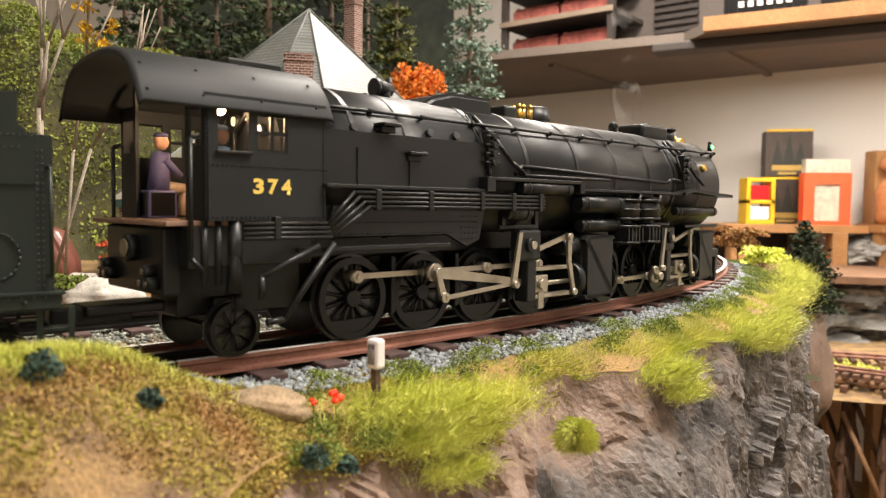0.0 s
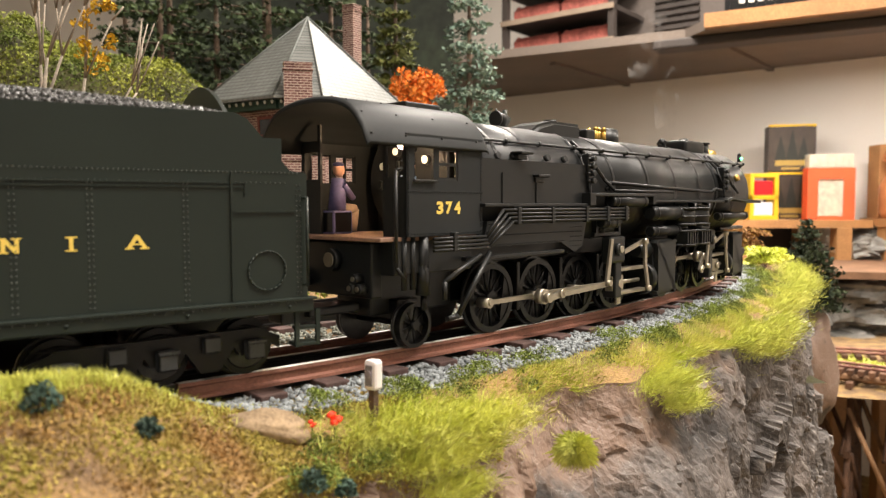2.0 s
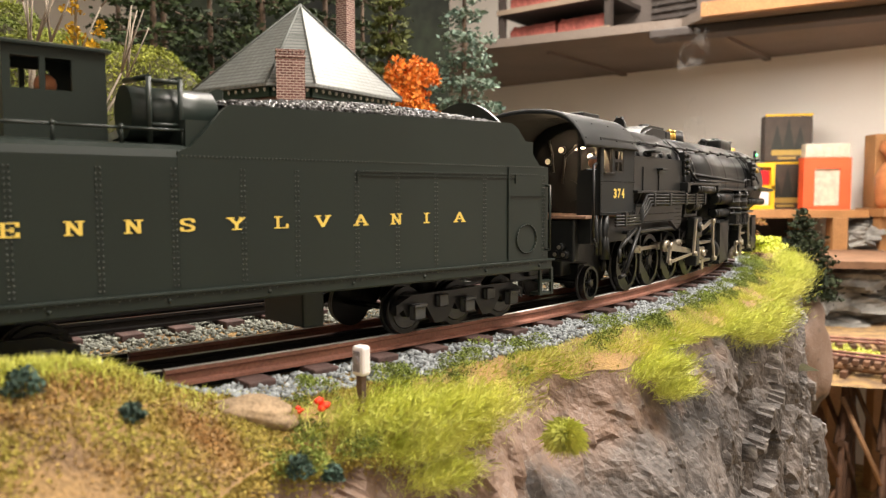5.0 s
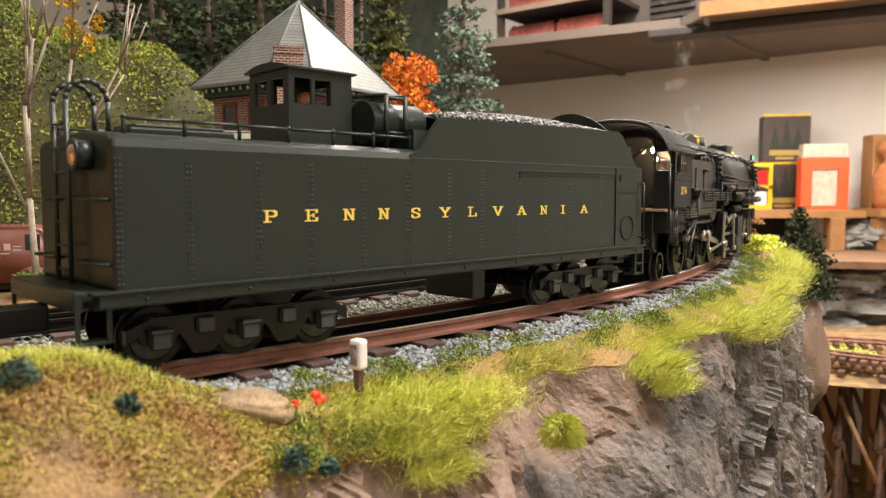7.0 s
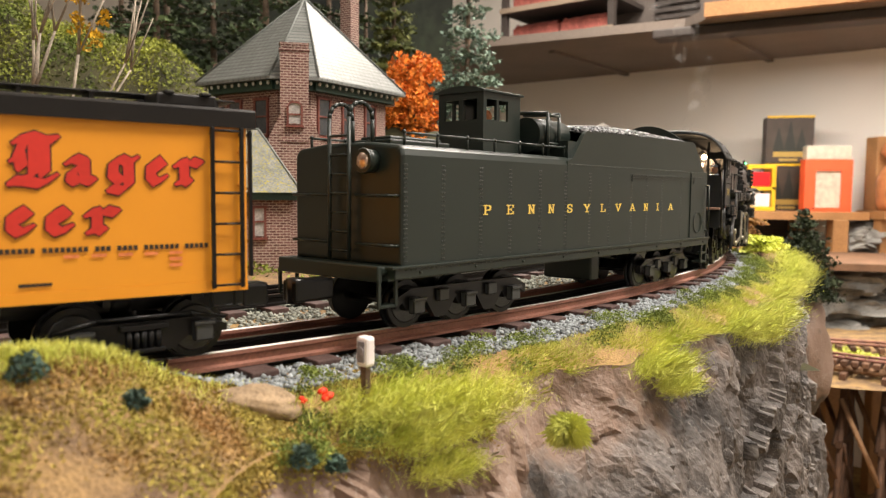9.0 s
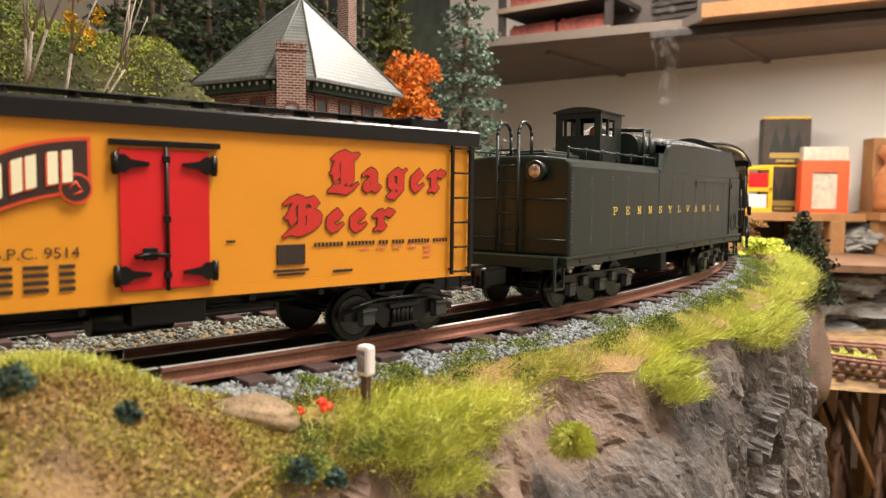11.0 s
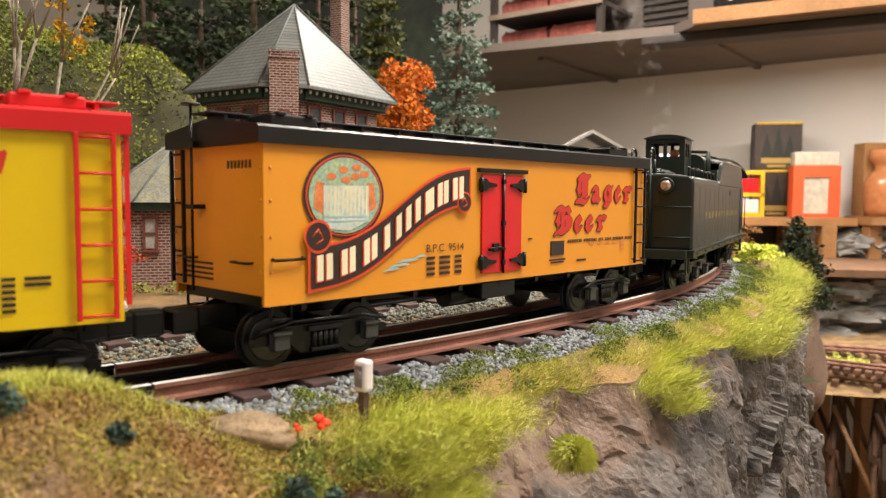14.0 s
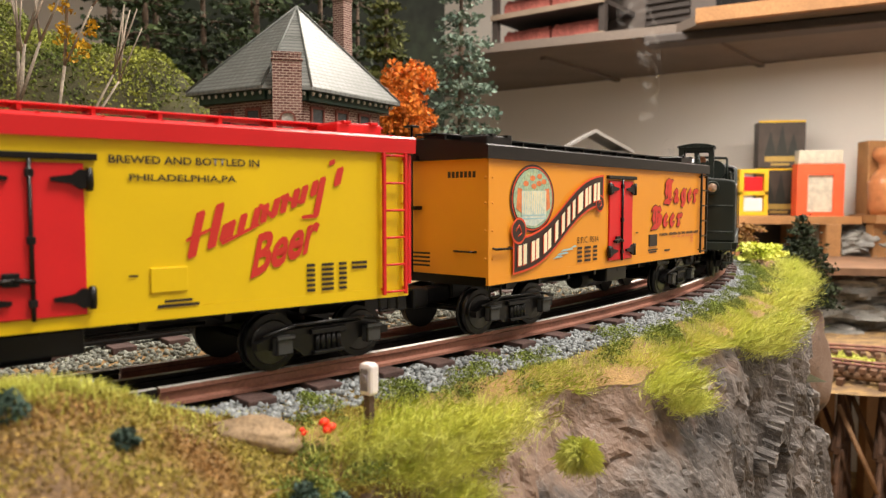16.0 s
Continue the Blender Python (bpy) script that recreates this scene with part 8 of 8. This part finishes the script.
for z in (0.5525, 0.6525, 0.7525):
    for a in (0.40, 0.58):
        if wag is None:
            wag = thing("gondola_wagon", "dark gondola wagon heaped with a brick-red load", "toy wagon", "wagons on the rack")
            part("body", box(B(), -0.085, 0.085, -0.022, 0.022, 0.012, 0.045, 0.002), LOAD, wag)
            part("load", sheet(24, 8, lambda u, v: (-0.08 + 0.16 * u, -0.02 + 0.04 * v, 0.044 + 0.022 * math.sin(math.pi * v) ** 0.5 * (0.6 + 0.4 * noise.noise((u * 9, v * 4, 0))))), LOAD, wag)
            for x in (-0.055, 0.055):
                part("truck", box(B(), x - 0.018, x + 0.018, -0.018, 0.018, 0.0, 0.012, 0.002), FRAMEB, wag)
            wag.matrix_world = Matrix.Translation((*wp(a, 0.45), z)) @ pose(0, 0, 0, 0, 0, math.degrees(math.atan2(WD.y, WD.x)))
        else:
            copy_thing(wag, Matrix.Translation((*wp(a, 0.45), z)) @ pose(0, 0, 0, 0, 0, math.degrees(math.atan2(WD.y, WD.x))))
# hoppers on the upper deck
hop = None
for a in (0.14, 0.36, 0.58):
    m = Matrix.Translation((0.66 + a * 0.871 + 0.02, 1.925 - a * 0.491 + 0.045, 0.5225)) @ pose(0, 0, 0, 0, 0, -29.4)
    if hop is None:
        hop = thing("hopper_wagon", "black hopper wagon with pale lettering bars", "toy wagon", "wagons on the upper deck", at=m)
        part("body", prism(B(), [(-0.095, 0.022), (-0.095, 0.062), (0.095, 0.062), (0.095, 0.022), (0.05, 0.010), (-0.05, 0.010)], -0.026, 0.026), FRAMEB, hop)
        for k in range(9):
            part("rib", box(B(), -0.085 + k * 0.021, -0.082 + k * 0.021, -0.028, -0.026, 0.022, 0.062), FRAMEB, hop)
        bars("lettering_bar", [(-0.06 + k * 0.022, -0.047 + k * 0.022, 0.034, 0.048) for k in range(6)], -0.0284, WHITEP, hop, "pale plain lettering bars")
        for x in (-0.06, 0.06):
            for dx in (-0.014, 0.014):
                part("wheel", cyl(B(), (x + dx, -0.02, 0.009), (x + dx, 0.02, 0.009), 0.009, seg=16), FRAMEB, hop)
    else:
        copy_thing(hop, m)

# ---- table and goods beside the wall ----
tb = thing("pine_table", "pine workbench top on square pine legs", "table")
part("tabletop", slab([(0.80, 2.42), (0.80, 2.12), (1.21, 2.12), (1.21, 2.42)], -0.014, 0.008), WOOD, tb)
for x, y in ((1.13, 2.14), (0.84, 2.14), (1.13, 2.38), (0.84, 2.38)):
    part("leg", box(B(), x - 0.022, x + 0.022, y - 0.022, y + 0.022, -1.10, -0.014, 0.003), WOOD, tb)
tb2 = thing("pine_table", "pine bench with a plank top along the wall", "table")
part("tabletop", slab([(1.215, 2.20), (1.95, 2.0), (1.95, 1.86), (1.215, 2.06)], -0.010, 0.012), WOOD, tb2)
for x, y in ((1.24, 2.10), (1.9, 1.92)):
    part("leg", box(B(), x - 0.02, x + 0.02, y - 0.02, y + 0.02, -1.10, -0.010, 0.003), WOOD, tb2)
CARTON = mat("dark_brown_carton", (0.055, 0.038, 0.028), 0.5, spread=0.15, scale=30, bump=0.05)
TREEP = mat("dark_print_trees", (0.02, 0.022, 0.015), 0.5, spread=0.1, bump=0)
YELB = mat("yellow_plastic", (0.80, 0.50, 0.02), 0.45, spread=0.08, scale=20, bump=0.03)
for z in (0.013, 0.158):
    bx = thing("carton", "dark brown product carton with tree pictures", "box", "cartons on the workbench", at=pose(0.985, 2.30, z - 0.005, 0, 0, -12))
    cb = part("body", box(B(), 0, 0.135, 0, 0.06, 0, 0.138, 0.001), CARTON, bx)
    bm = B()
    for x, h in ((0.035, 0.075), (0.068, 0.095), (0.10, 0.07)):
        flat(bm, [(x - 0.017, 0.035), (x + 0.017, 0.035), (x, 0.035 + h)], -0.0006)
    part("picture", bm, TREEP, bx, "dark printed trees")
    bars("lettering_bar", [(0.020, 0.108, 0.018, 0.034), (0.038, 0.09, 0.006, 0.013)], -0.0006, mat("gold_print", (0.45, 0.30, 0.07), 0.5, spread=0.05, bump=0), bx, "gold plain lettering bars")
    part("edge_band", box(B(), 0, 0.135, -0.0012, 0.0, 0.1365, 0.1425), YELB, bx, "yellow band")
ORB = mat("orange_red_card", (0.80, 0.115, 0.035), 0.5, spread=0.06, scale=20, bump=0.03)
CLEARP = mat("frosted_window_film", (0.58, 0.53, 0.42), 0.3, spread=0.15, scale=60, bump=0.1)
ob_ = thing("window_box", "orange-red window carton with a clear plastic lid", "box", at=pose(1.045, 2.17, 0.008, 0, 0, -8))
bm = B()
box(bm, 0, 0.030, 0, 0.045, 0, 0.150), box(bm, 0.100, 0.130, 0, 0.045, 0, 0.150), box(bm, 0.030, 0.100, 0, 0.045, 0.118, 0.150), box(bm, 0.030, 0.100, 0, 0.045, 0, 0.012)
part("card_frame", bm, ORB, ob_)
part("window_film", box(B(), 0.030, 0.100, 0.006, 0.040, 0.012, 0.118), CLEARP, ob_, "pale frosted window")
part("lid", box(B(), 0.004, 0.126, 0.003, 0.042, 0.150, 0.190, 0.003), CLEARP, ob_, "pale plastic top")
yb_ = thing("yellow_crate", "yellow plastic crate with shelves", "crate", at=pose(0.900, 2.22, 0.008))
for z in (0.0, 0.06, 0.125):
    part("shelf_board", box(B(), 0, 0.085, 0, 0.06, z, z + 0.012, 0.001), YELB, yb_)
for x in (0.0, 0.073):
    part("side_panel", box(B(), x, x + 0.012, 0.0, 0.06, 0.012, 0.125, 0.001), YELB, yb_)
part("parcel", box(B(), 0.014, 0.070, 0.004, 0.05, 0.0725, 0.115, 0.002), RED, yb_, "red and white parcel")
part("parcel", box(B(), 0.014, 0.070, 0.004, 0.05, 0.0125, 0.052, 0.002), WHITEP, yb_, "white parcel")
JARG = mat("amber_glass", (0.62, 0.25, 0.10), 0.08, spread=0.15, scale=40, bump=0.02, alpha=0.75)
jr = thing("glass_jar", "amber glass jar full of small parts", "jar", at=pose(1.30, 2.13, 0.012))
bm = B()
prof = [(0.0, 0.0), (0.055, 0.0), (0.062, 0.02), (0.064, 0.09), (0.05, 0.12), (0.036, 0.135), (0.04, 0.15), (0.055, 0.165), (0.05, 0.19), (0.0, 0.195)]
rings = [[bm.verts.new((r * math.cos(q), r * math.sin(q), z)) for q in np.linspace(0, 2 * math.pi, 25)[:-1]] for r, z in prof[1:-1]]
for r0, r1 in zip(rings, rings[1:]):
    for i in range(24):
        bm.faces.new((r0[i], r0[(i + 1) % 24], r1[(i + 1) % 24], r1[i])).smooth = True
bm.faces.new(rings[0][::-1]), bm.faces.new(rings[-1])
part("body", bm, JARG, jr)
bm = B()
for q in range(60):
    ball(bm, (rs.uniform(-0.04, 0.04), rs.uniform(-0.04, 0.04), rs.uniform(0.012, 0.09)), 0.009, 1)
part("contents", bm, mat("copper_parts", (0.45, 0.18, 0.08), 0.4, spread=0.3, scale=80, bump=0), jr, "copper-brown parts")
tagged(part("wooden_box", box(B(), 1.245, 1.40, 2.16, 2.22, 0.0125, 0.225, 0.003), WOOD), "plain pine box behind the jar", "box")
gh = thing("model_shed", "grey model shed with a gabled roof", "toy house", at=pose(0.255, 1.60, 0.0))
part("wall", box(B(), 0.012, 0.155, 0.006, 0.10, -0.02, 0.158), mat("grey_board", (0.25, 0.24, 0.23), 0.8, spread=0.12, scale=40, bump=0.2), gh)
bm = B()
prism(bm, [(0.0, 0.0), (0.083, 0.045), (0.166, 0.0), (0.166, 0.006), (0.083, 0.052), (0.0, 0.006)], 0, 0.11)
part("roof", bm, mat("pale_grey_roof", (0.42, 0.40, 0.38), 0.7, spread=0.1, scale=40, bump=0.2), gh).location = (0, 0, 0.152)

# added near-black sheet that stands for the shade under the bench
tagged(part("panel", box(B(), 0.62, 1.215, 2.425, 2.445, -1.10, -0.014), DARKW), "dark sheet in place of the shade below the workbench", "panel", kind="structure")

# ---- lower levels seen past the cliff ----
ROCK2 = rock_material("grey_rock_casting", (0.13, 0.125, 0.115), (0.27, 0.26, 0.235), (0.42, 0.41, 0.38))


def rock_face(p0, p1, z0, z1, seed):
    def fn(u, v):
        x, y = p0[0] + (p1[0] - p0[0]) * u, p0[1] + (p1[1] - p0[1]) * u
        d, pt_ = noise.voronoi(Vector((u * 11 + seed, v * 4, seed)))
        k = 0.045 * (noise.cell(pt_[0] * 3.3) - 0.5) + 0.02 * noise.fractal((u * 20, v * 9, seed), 1.0, 2.0, 4)
        return x, y - k + (0.05 * v), z0 + (z1 - z0) * v
    bm = sheet(60, 26, fn)
    for f in bm.faces:
        f.smooth = False
    return bm


tagged(part("rock_wall", rock_face((1.16, 2.10), (1.75, 1.72), -0.16, -0.012, 2.0), ROCK2), "grey cast rock wall below the bench", "rock face", kind="structure")
LEDGE = mat("brown_ledge", (0.16, 0.085, 0.045), 0.7, spread=0.2, scale=20, grain=300, bump=0.2)
tagged(part("ledge", slab([(0.75, 1.80), (1.7, 1.55), (1.9, 1.75), (1.0, 2.25), (0.75, 2.2)], -0.122, -0.105), LEDGE), "brown shelf ledge between the rock walls", "ledge", kind="structure")
tagged(part("rock_wall", rock_face((0.70, 1.84), (1.6, 1.56), -0.30, -0.118, 5.0), ROCK2), "grey cast rock wall below the ledge", "rock face", kind="structure")
lower = tagged(part("lower_ground", sheet(40, 20, lambda u, v: (0.45 + 1.3 * u, 1.25 + 0.75 * v - 0.25 * u, -0.262 + 0.012 * noise.noise((u * 7, v * 7, 3)))), GROUND), "lower level ground with yellow turf", "ground", kind="structure")
raw_mesh("turf", leaf_faces(rs, np.stack([rs.uniform(0.62, 0.85, 2500), rs.uniform(1.42, 1.52, 2500), rs.uniform(-0.262, -0.254, 2500)], 1), 0.004), 4, GRASS, "yellow-green turf on the lower level", "turf")
conifer("small green shrub below the rock wall", (0.735, 1.58, -0.27), 0.085, 0.07, SHRUB, BARK, 1800, 0.1, 0.004, 0.05, 8)
# trestle with a curved track
TIMBER = mat("trestle_timber", (0.11, 0.055, 0.03), 0.8, spread=0.3, scale=40, grain=600, bump=0.4, obj_var=0.3)
TIMBL = mat("pale_trestle_timber", (0.30, 0.17, 0.09), 0.8, spread=0.25, scale=40, grain=600, bump=0.4, obj_var=0.25)
TC, TR = Vector((1.35, 2.05)), 0.98
tarc = lambda a, dr=0.0: Vector((TC.x + (TR + dr) * math.cos(a), TC.y + (TR + dr) * math.sin(a)))
for nm, dr0, z0 in (("trestle", 0.0, -0.235),):
    tre = thing("trestle", "curved brown timber trestle carrying a model track", "bridge")
    for dr in (-0.016, 0.016):
        bm = B()
        tube(bm, [(*tarc(a, dr), z0 + 0.006) for a in np.linspace(3.55, 4.75, 40)], 0.0025, 6)
        part("rail", bm, RAILSIDE, tre)
        bm = B()
        tube(bm, [(*tarc(a, dr * 1.4), z0 - 0.012) for a in np.linspace(3.55, 4.75, 40)], 0.007, 4)
        part("stringer", bm, TIMBL, tre)
    tm = None
    for a in np.arange(3.55, 4.75, 0.0165):
        p = tarc(a)
        if tm is None:
            t0 = part("tie", box(B(), -0.034, 0.034, -0.005, 0.005, -0.006, 0.003, 0.0006), TIMBER, tre)
            tm = t0.data
        else:
            t0 = new("tie", tm)
            t0.parent = tre
        t0.matrix_basis = pose(p.x, p.y, z0, 0, 0, math.degrees(a))
    for i, a in enumerate(np.arange(3.58, 4.75, 0.062)):
        p = tarc(a)
        bm = B()
        for k, (dx, lean) in enumerate(((-0.028, -0.06), (-0.010, -0.02), (0.010, 0.02), (0.028, 0.06))):
            cyl(bm, (dx, 0, -0.02), (dx + lean, 0, -0.55), 0.0055, seg=6)
        for zc in (-0.022, -0.14, -0.27, -0.40):
            box(bm, -0.05 - 0.03 * abs(zc), 0.05 + 0.03 * abs(zc), -0.005, 0.005, zc - 0.006, zc + 0.006)
        for z1_, z2_ in ((-0.03, -0.14), (-0.14, -0.27), (-0.27, -0.40)):
            cyl(bm, (-0.045, -0.006, z1_), (0.06, -0.006, z2_), 0.004, seg=5)
            cyl(bm, (0.045, 0.006, z1_), (-0.06, 0.006, z2_), 0.004, seg=5)
        b0 = part("bent", bm, TIMBER, tre, "timber trestle bent with cross braces")
        b0.matrix_basis = pose(p.x, p.y, z0, 0, 0, math.degrees(a))
        q = tarc(a + 0.062)
        bm = B()
        for dr in (-0.05, 0.05):
            for z1_, z2_ in ((-0.06, -0.20), (-0.33, -0.22)):
                p1, p2 = tarc(a, dr), tarc(a + 0.062, dr)
                cyl(bm, (*p1, z0 + z1_), (*p2, z0 + z2_), 0.0045, seg=5)
        part("brace", bm, TIMBL if i % 2 else TIMBER, tre)
lt = thing("lower_track", "model track on the lower level", "track", kind="structure")
for off in (0.0, 0.036):
    bm = B()
    tube(bm, [(0.5 + 1.0 * u + off * 0.4, 1.60 + off - 0.32 * u - 0.12 * u * u, -0.243) for u in np.linspace(0, 1, 20)], 0.003, 6)
    part("rail", bm, RAILSIDE, lt)
for u in np.linspace(0, 1, 44):
    t0 = new("tie", tm)
    t0.parent = lt
    t0.matrix_basis = pose(0.5 + 1.0 * u + 0.007, 1.618 - 0.32 * u - 0.12 * u * u, -0.25, 0, 0, 70)
tagged(part("valley_floor", sheet(24, 24, lambda u, v: (-0.2 + 2.2 * u, -0.6 + 3.2 * v, -0.80 + 0.03 * noise.noise((u * 6, v * 6, 4)))), SOIL), "dark brown floor of the scenic valley", "ground", kind="structure")
# near-black board behind the pines and the beige room wall over the hill
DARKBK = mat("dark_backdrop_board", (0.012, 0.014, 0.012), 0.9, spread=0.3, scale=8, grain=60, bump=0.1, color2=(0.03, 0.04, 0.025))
tagged(part("backdrop", box(B(), -0.56, 0.015, 1.40, 1.42, -0.3, 0.75), DARKBK), "near-black board behind the pines", "backdrop", kind="structure")

# ---- chimney smoke: loose translucent puffs that rise and drift ----
SMOKE = bpy.data.materials.new("thin_smoke")
SMOKE.use_nodes = True
sn, sl = SMOKE.node_tree.nodes, SMOKE.node_tree.links
for nd in list(sn):
    sn.remove(nd)
so, smx, str_, sdf = (sn.new("ShaderNode" + k) for k in ("OutputMaterial", "MixShader", "BsdfTransparent", "BsdfDiffuse"))
sdf.inputs["Color"].default_value = (0.85, 0.83, 0.8, 1)
stc, snz, srp = (sn.new("ShaderNode" + k) for k in ("TexCoord", "TexNoise", "ValToRGB"))
snz.inputs["Scale"].default_value, snz.inputs["Detail"].default_value = 95, 6
sl.new(stc.outputs["Object"], snz.inputs["Vector"])
srp.color_ramp.elements[0].position, srp.color_ramp.elements[1].position = 0.50, 0.80
srp.color_ramp.elements[1].color = (0.13, 0.13, 0.13, 1)
sl.new(snz.outputs["Fac"], srp.inputs["Fac"]), sl.new(srp.outputs["Color"], smx.inputs["Fac"])
sl.new(str_.outputs[0], smx.inputs[1]), sl.new(sdf.outputs[0], smx.inputs[2]), sl.new(smx.outputs[0], so.inputs["Surface"])
PUFFS = []
prng = random.Random(21)
for k in range(5):
    bm = B()
    r = 0.012 + 0.004 * k
    bmesh.ops.create_icosphere(bm, subdivisions=4, radius=1.0)
    for v in bm.verts:
        q = v.co + Vector((k * 5.0, 0, 0))
        v.co = Vector((v.co.x * 0.7, v.co.y * 0.7, v.co.z * 1.7)) * r * (1 + 0.6 * noise.noise(q * 1.1))
    for f in bm.faces:
        f.smooth = True
    PUFFS.append((tagged(part("smoke_puff", bm, SMOKE), "thin grey wisp of chimney smoke", "smoke", "smoke over the locomotive"), prng.uniform(-0.02, 0.02), prng.uniform(-0.02, 0.02), k / 4, prng.uniform(-20, 20)))


# ---- what moves ----
LOCO_OFF, TENDER_OFF, ORANGE_OFF, YELLOW_OFF = 0.5122, 0.3093, 0.0, -0.268


def loco_pose(s):
    a, b = line_at(s + 0.03), line_at(s + 0.1285)
    th = math.atan2(b[1] - a[1], b[0] - a[0])
    return pose(a[0] - 0.03 * math.cos(th), a[1] - 0.03 * math.sin(th), 0, 0, 0, math.degrees(th))


def turn_y(angle):
    return pose(0, 0, 0, 0, math.degrees(angle), 0)


def motions():
    ts = [i * 0.2 for i in range(81)]
    run = [travelled(t) - travelled(0) for t in ts]
    walk(loco, [(t, loco_pose(travelled(t) + LOCO_OFF)) for t in ts])
    for ob, off, wb in ((tender, TENDER_OFF, 0.16), (orange_car, ORANGE_OFF, 0.165), (yellow_car, YELLOW_OFF, 0.165)):
        walk(ob, [(t, riding(travelled(t) + off, wb)) for t in ts])
    for ob, r, mid in WHEELS:
        walk(ob, [(t, Matrix.Translation(mid) @ turn_y(d / r)) for t, d in zip(ts, run)])
    pin = lambda ph, d: (CRANK * math.sin(ph + d / DR), CRANK * math.cos(ph + d / DR))
    for ob, ph in RODS:
        walk(ob, [(t, Matrix.Translation((pin(ph, d)[0], 0, DR + pin(ph, d)[1]))) for t, d in zip(ts, run)])
    for ob, ph, xm in CRANKS:
        walk(ob, [(t, Matrix.Translation((xm + pin(ph, d)[0], 0, DR + pin(ph, d)[1])) @ turn_y(ph + d / DR)) for t, d in zip(ts, run)])
    for ob, ph, xm, L_ in MAINS:
        rows = []
        for t, d in zip(ts, run):
            cx, cz = pin(ph, d)
            rows.append((t, Matrix.Translation((xm + cx, 0, DR + cz)) @ turn_y(math.asin(cz / L_))))
        walk(ob, rows)
    for ob, ph, xm, L_ in HEADS:
        rows = []
        for t, d in zip(ts, run):
            cx, cz = pin(ph, d)
            rows.append((t, Matrix.Translation((xm + cx + math.sqrt(L_ * L_ - cz * cz), 0, DR))))
        walk(ob, rows)
    for ob, ph, xm, Le in ECC:
        rows = []
        for t, d in zip(ts, run):
            a = ph + d / DR
            cx, cz = pin(ph, d)
            ex = cx - 0.0005 * math.cos(a) - 0.0098 * math.sin(a)
            ez = cz + 0.0005 * math.sin(a) - 0.0098 * math.cos(a)
            rows.append((t, Matrix.Translation((xm + ex, 0, DR + ez)) @ turn_y(math.asin(max(-1, min(1, (ez - 0.0016) / Le))))))
        walk(ob, rows)
    for k, (ob, dx, dy, start, lean) in enumerate(PUFFS):
        rows = []
        for t in ts:
            x, y, th = line_at(min(0.62, travelled(t) + LOCO_OFF + 0.28))
            up = 0.010 + 0.20 * start + 0.010 * math.sin(t * 1.1 + k * 1.7)
            rows.append((t, pose(x + dx * (0.4 + 3 * up) - 0.25 * up + 0.010 * math.sin(t * 1.3 + k * 2), y + dy * (0.4 + 3 * up), 0.112 + up, 10 * math.sin(t * 0.9 + k), lean, 25 * math.sin(t * 0.7 + k))))
        walk(ob, rows)


motions()
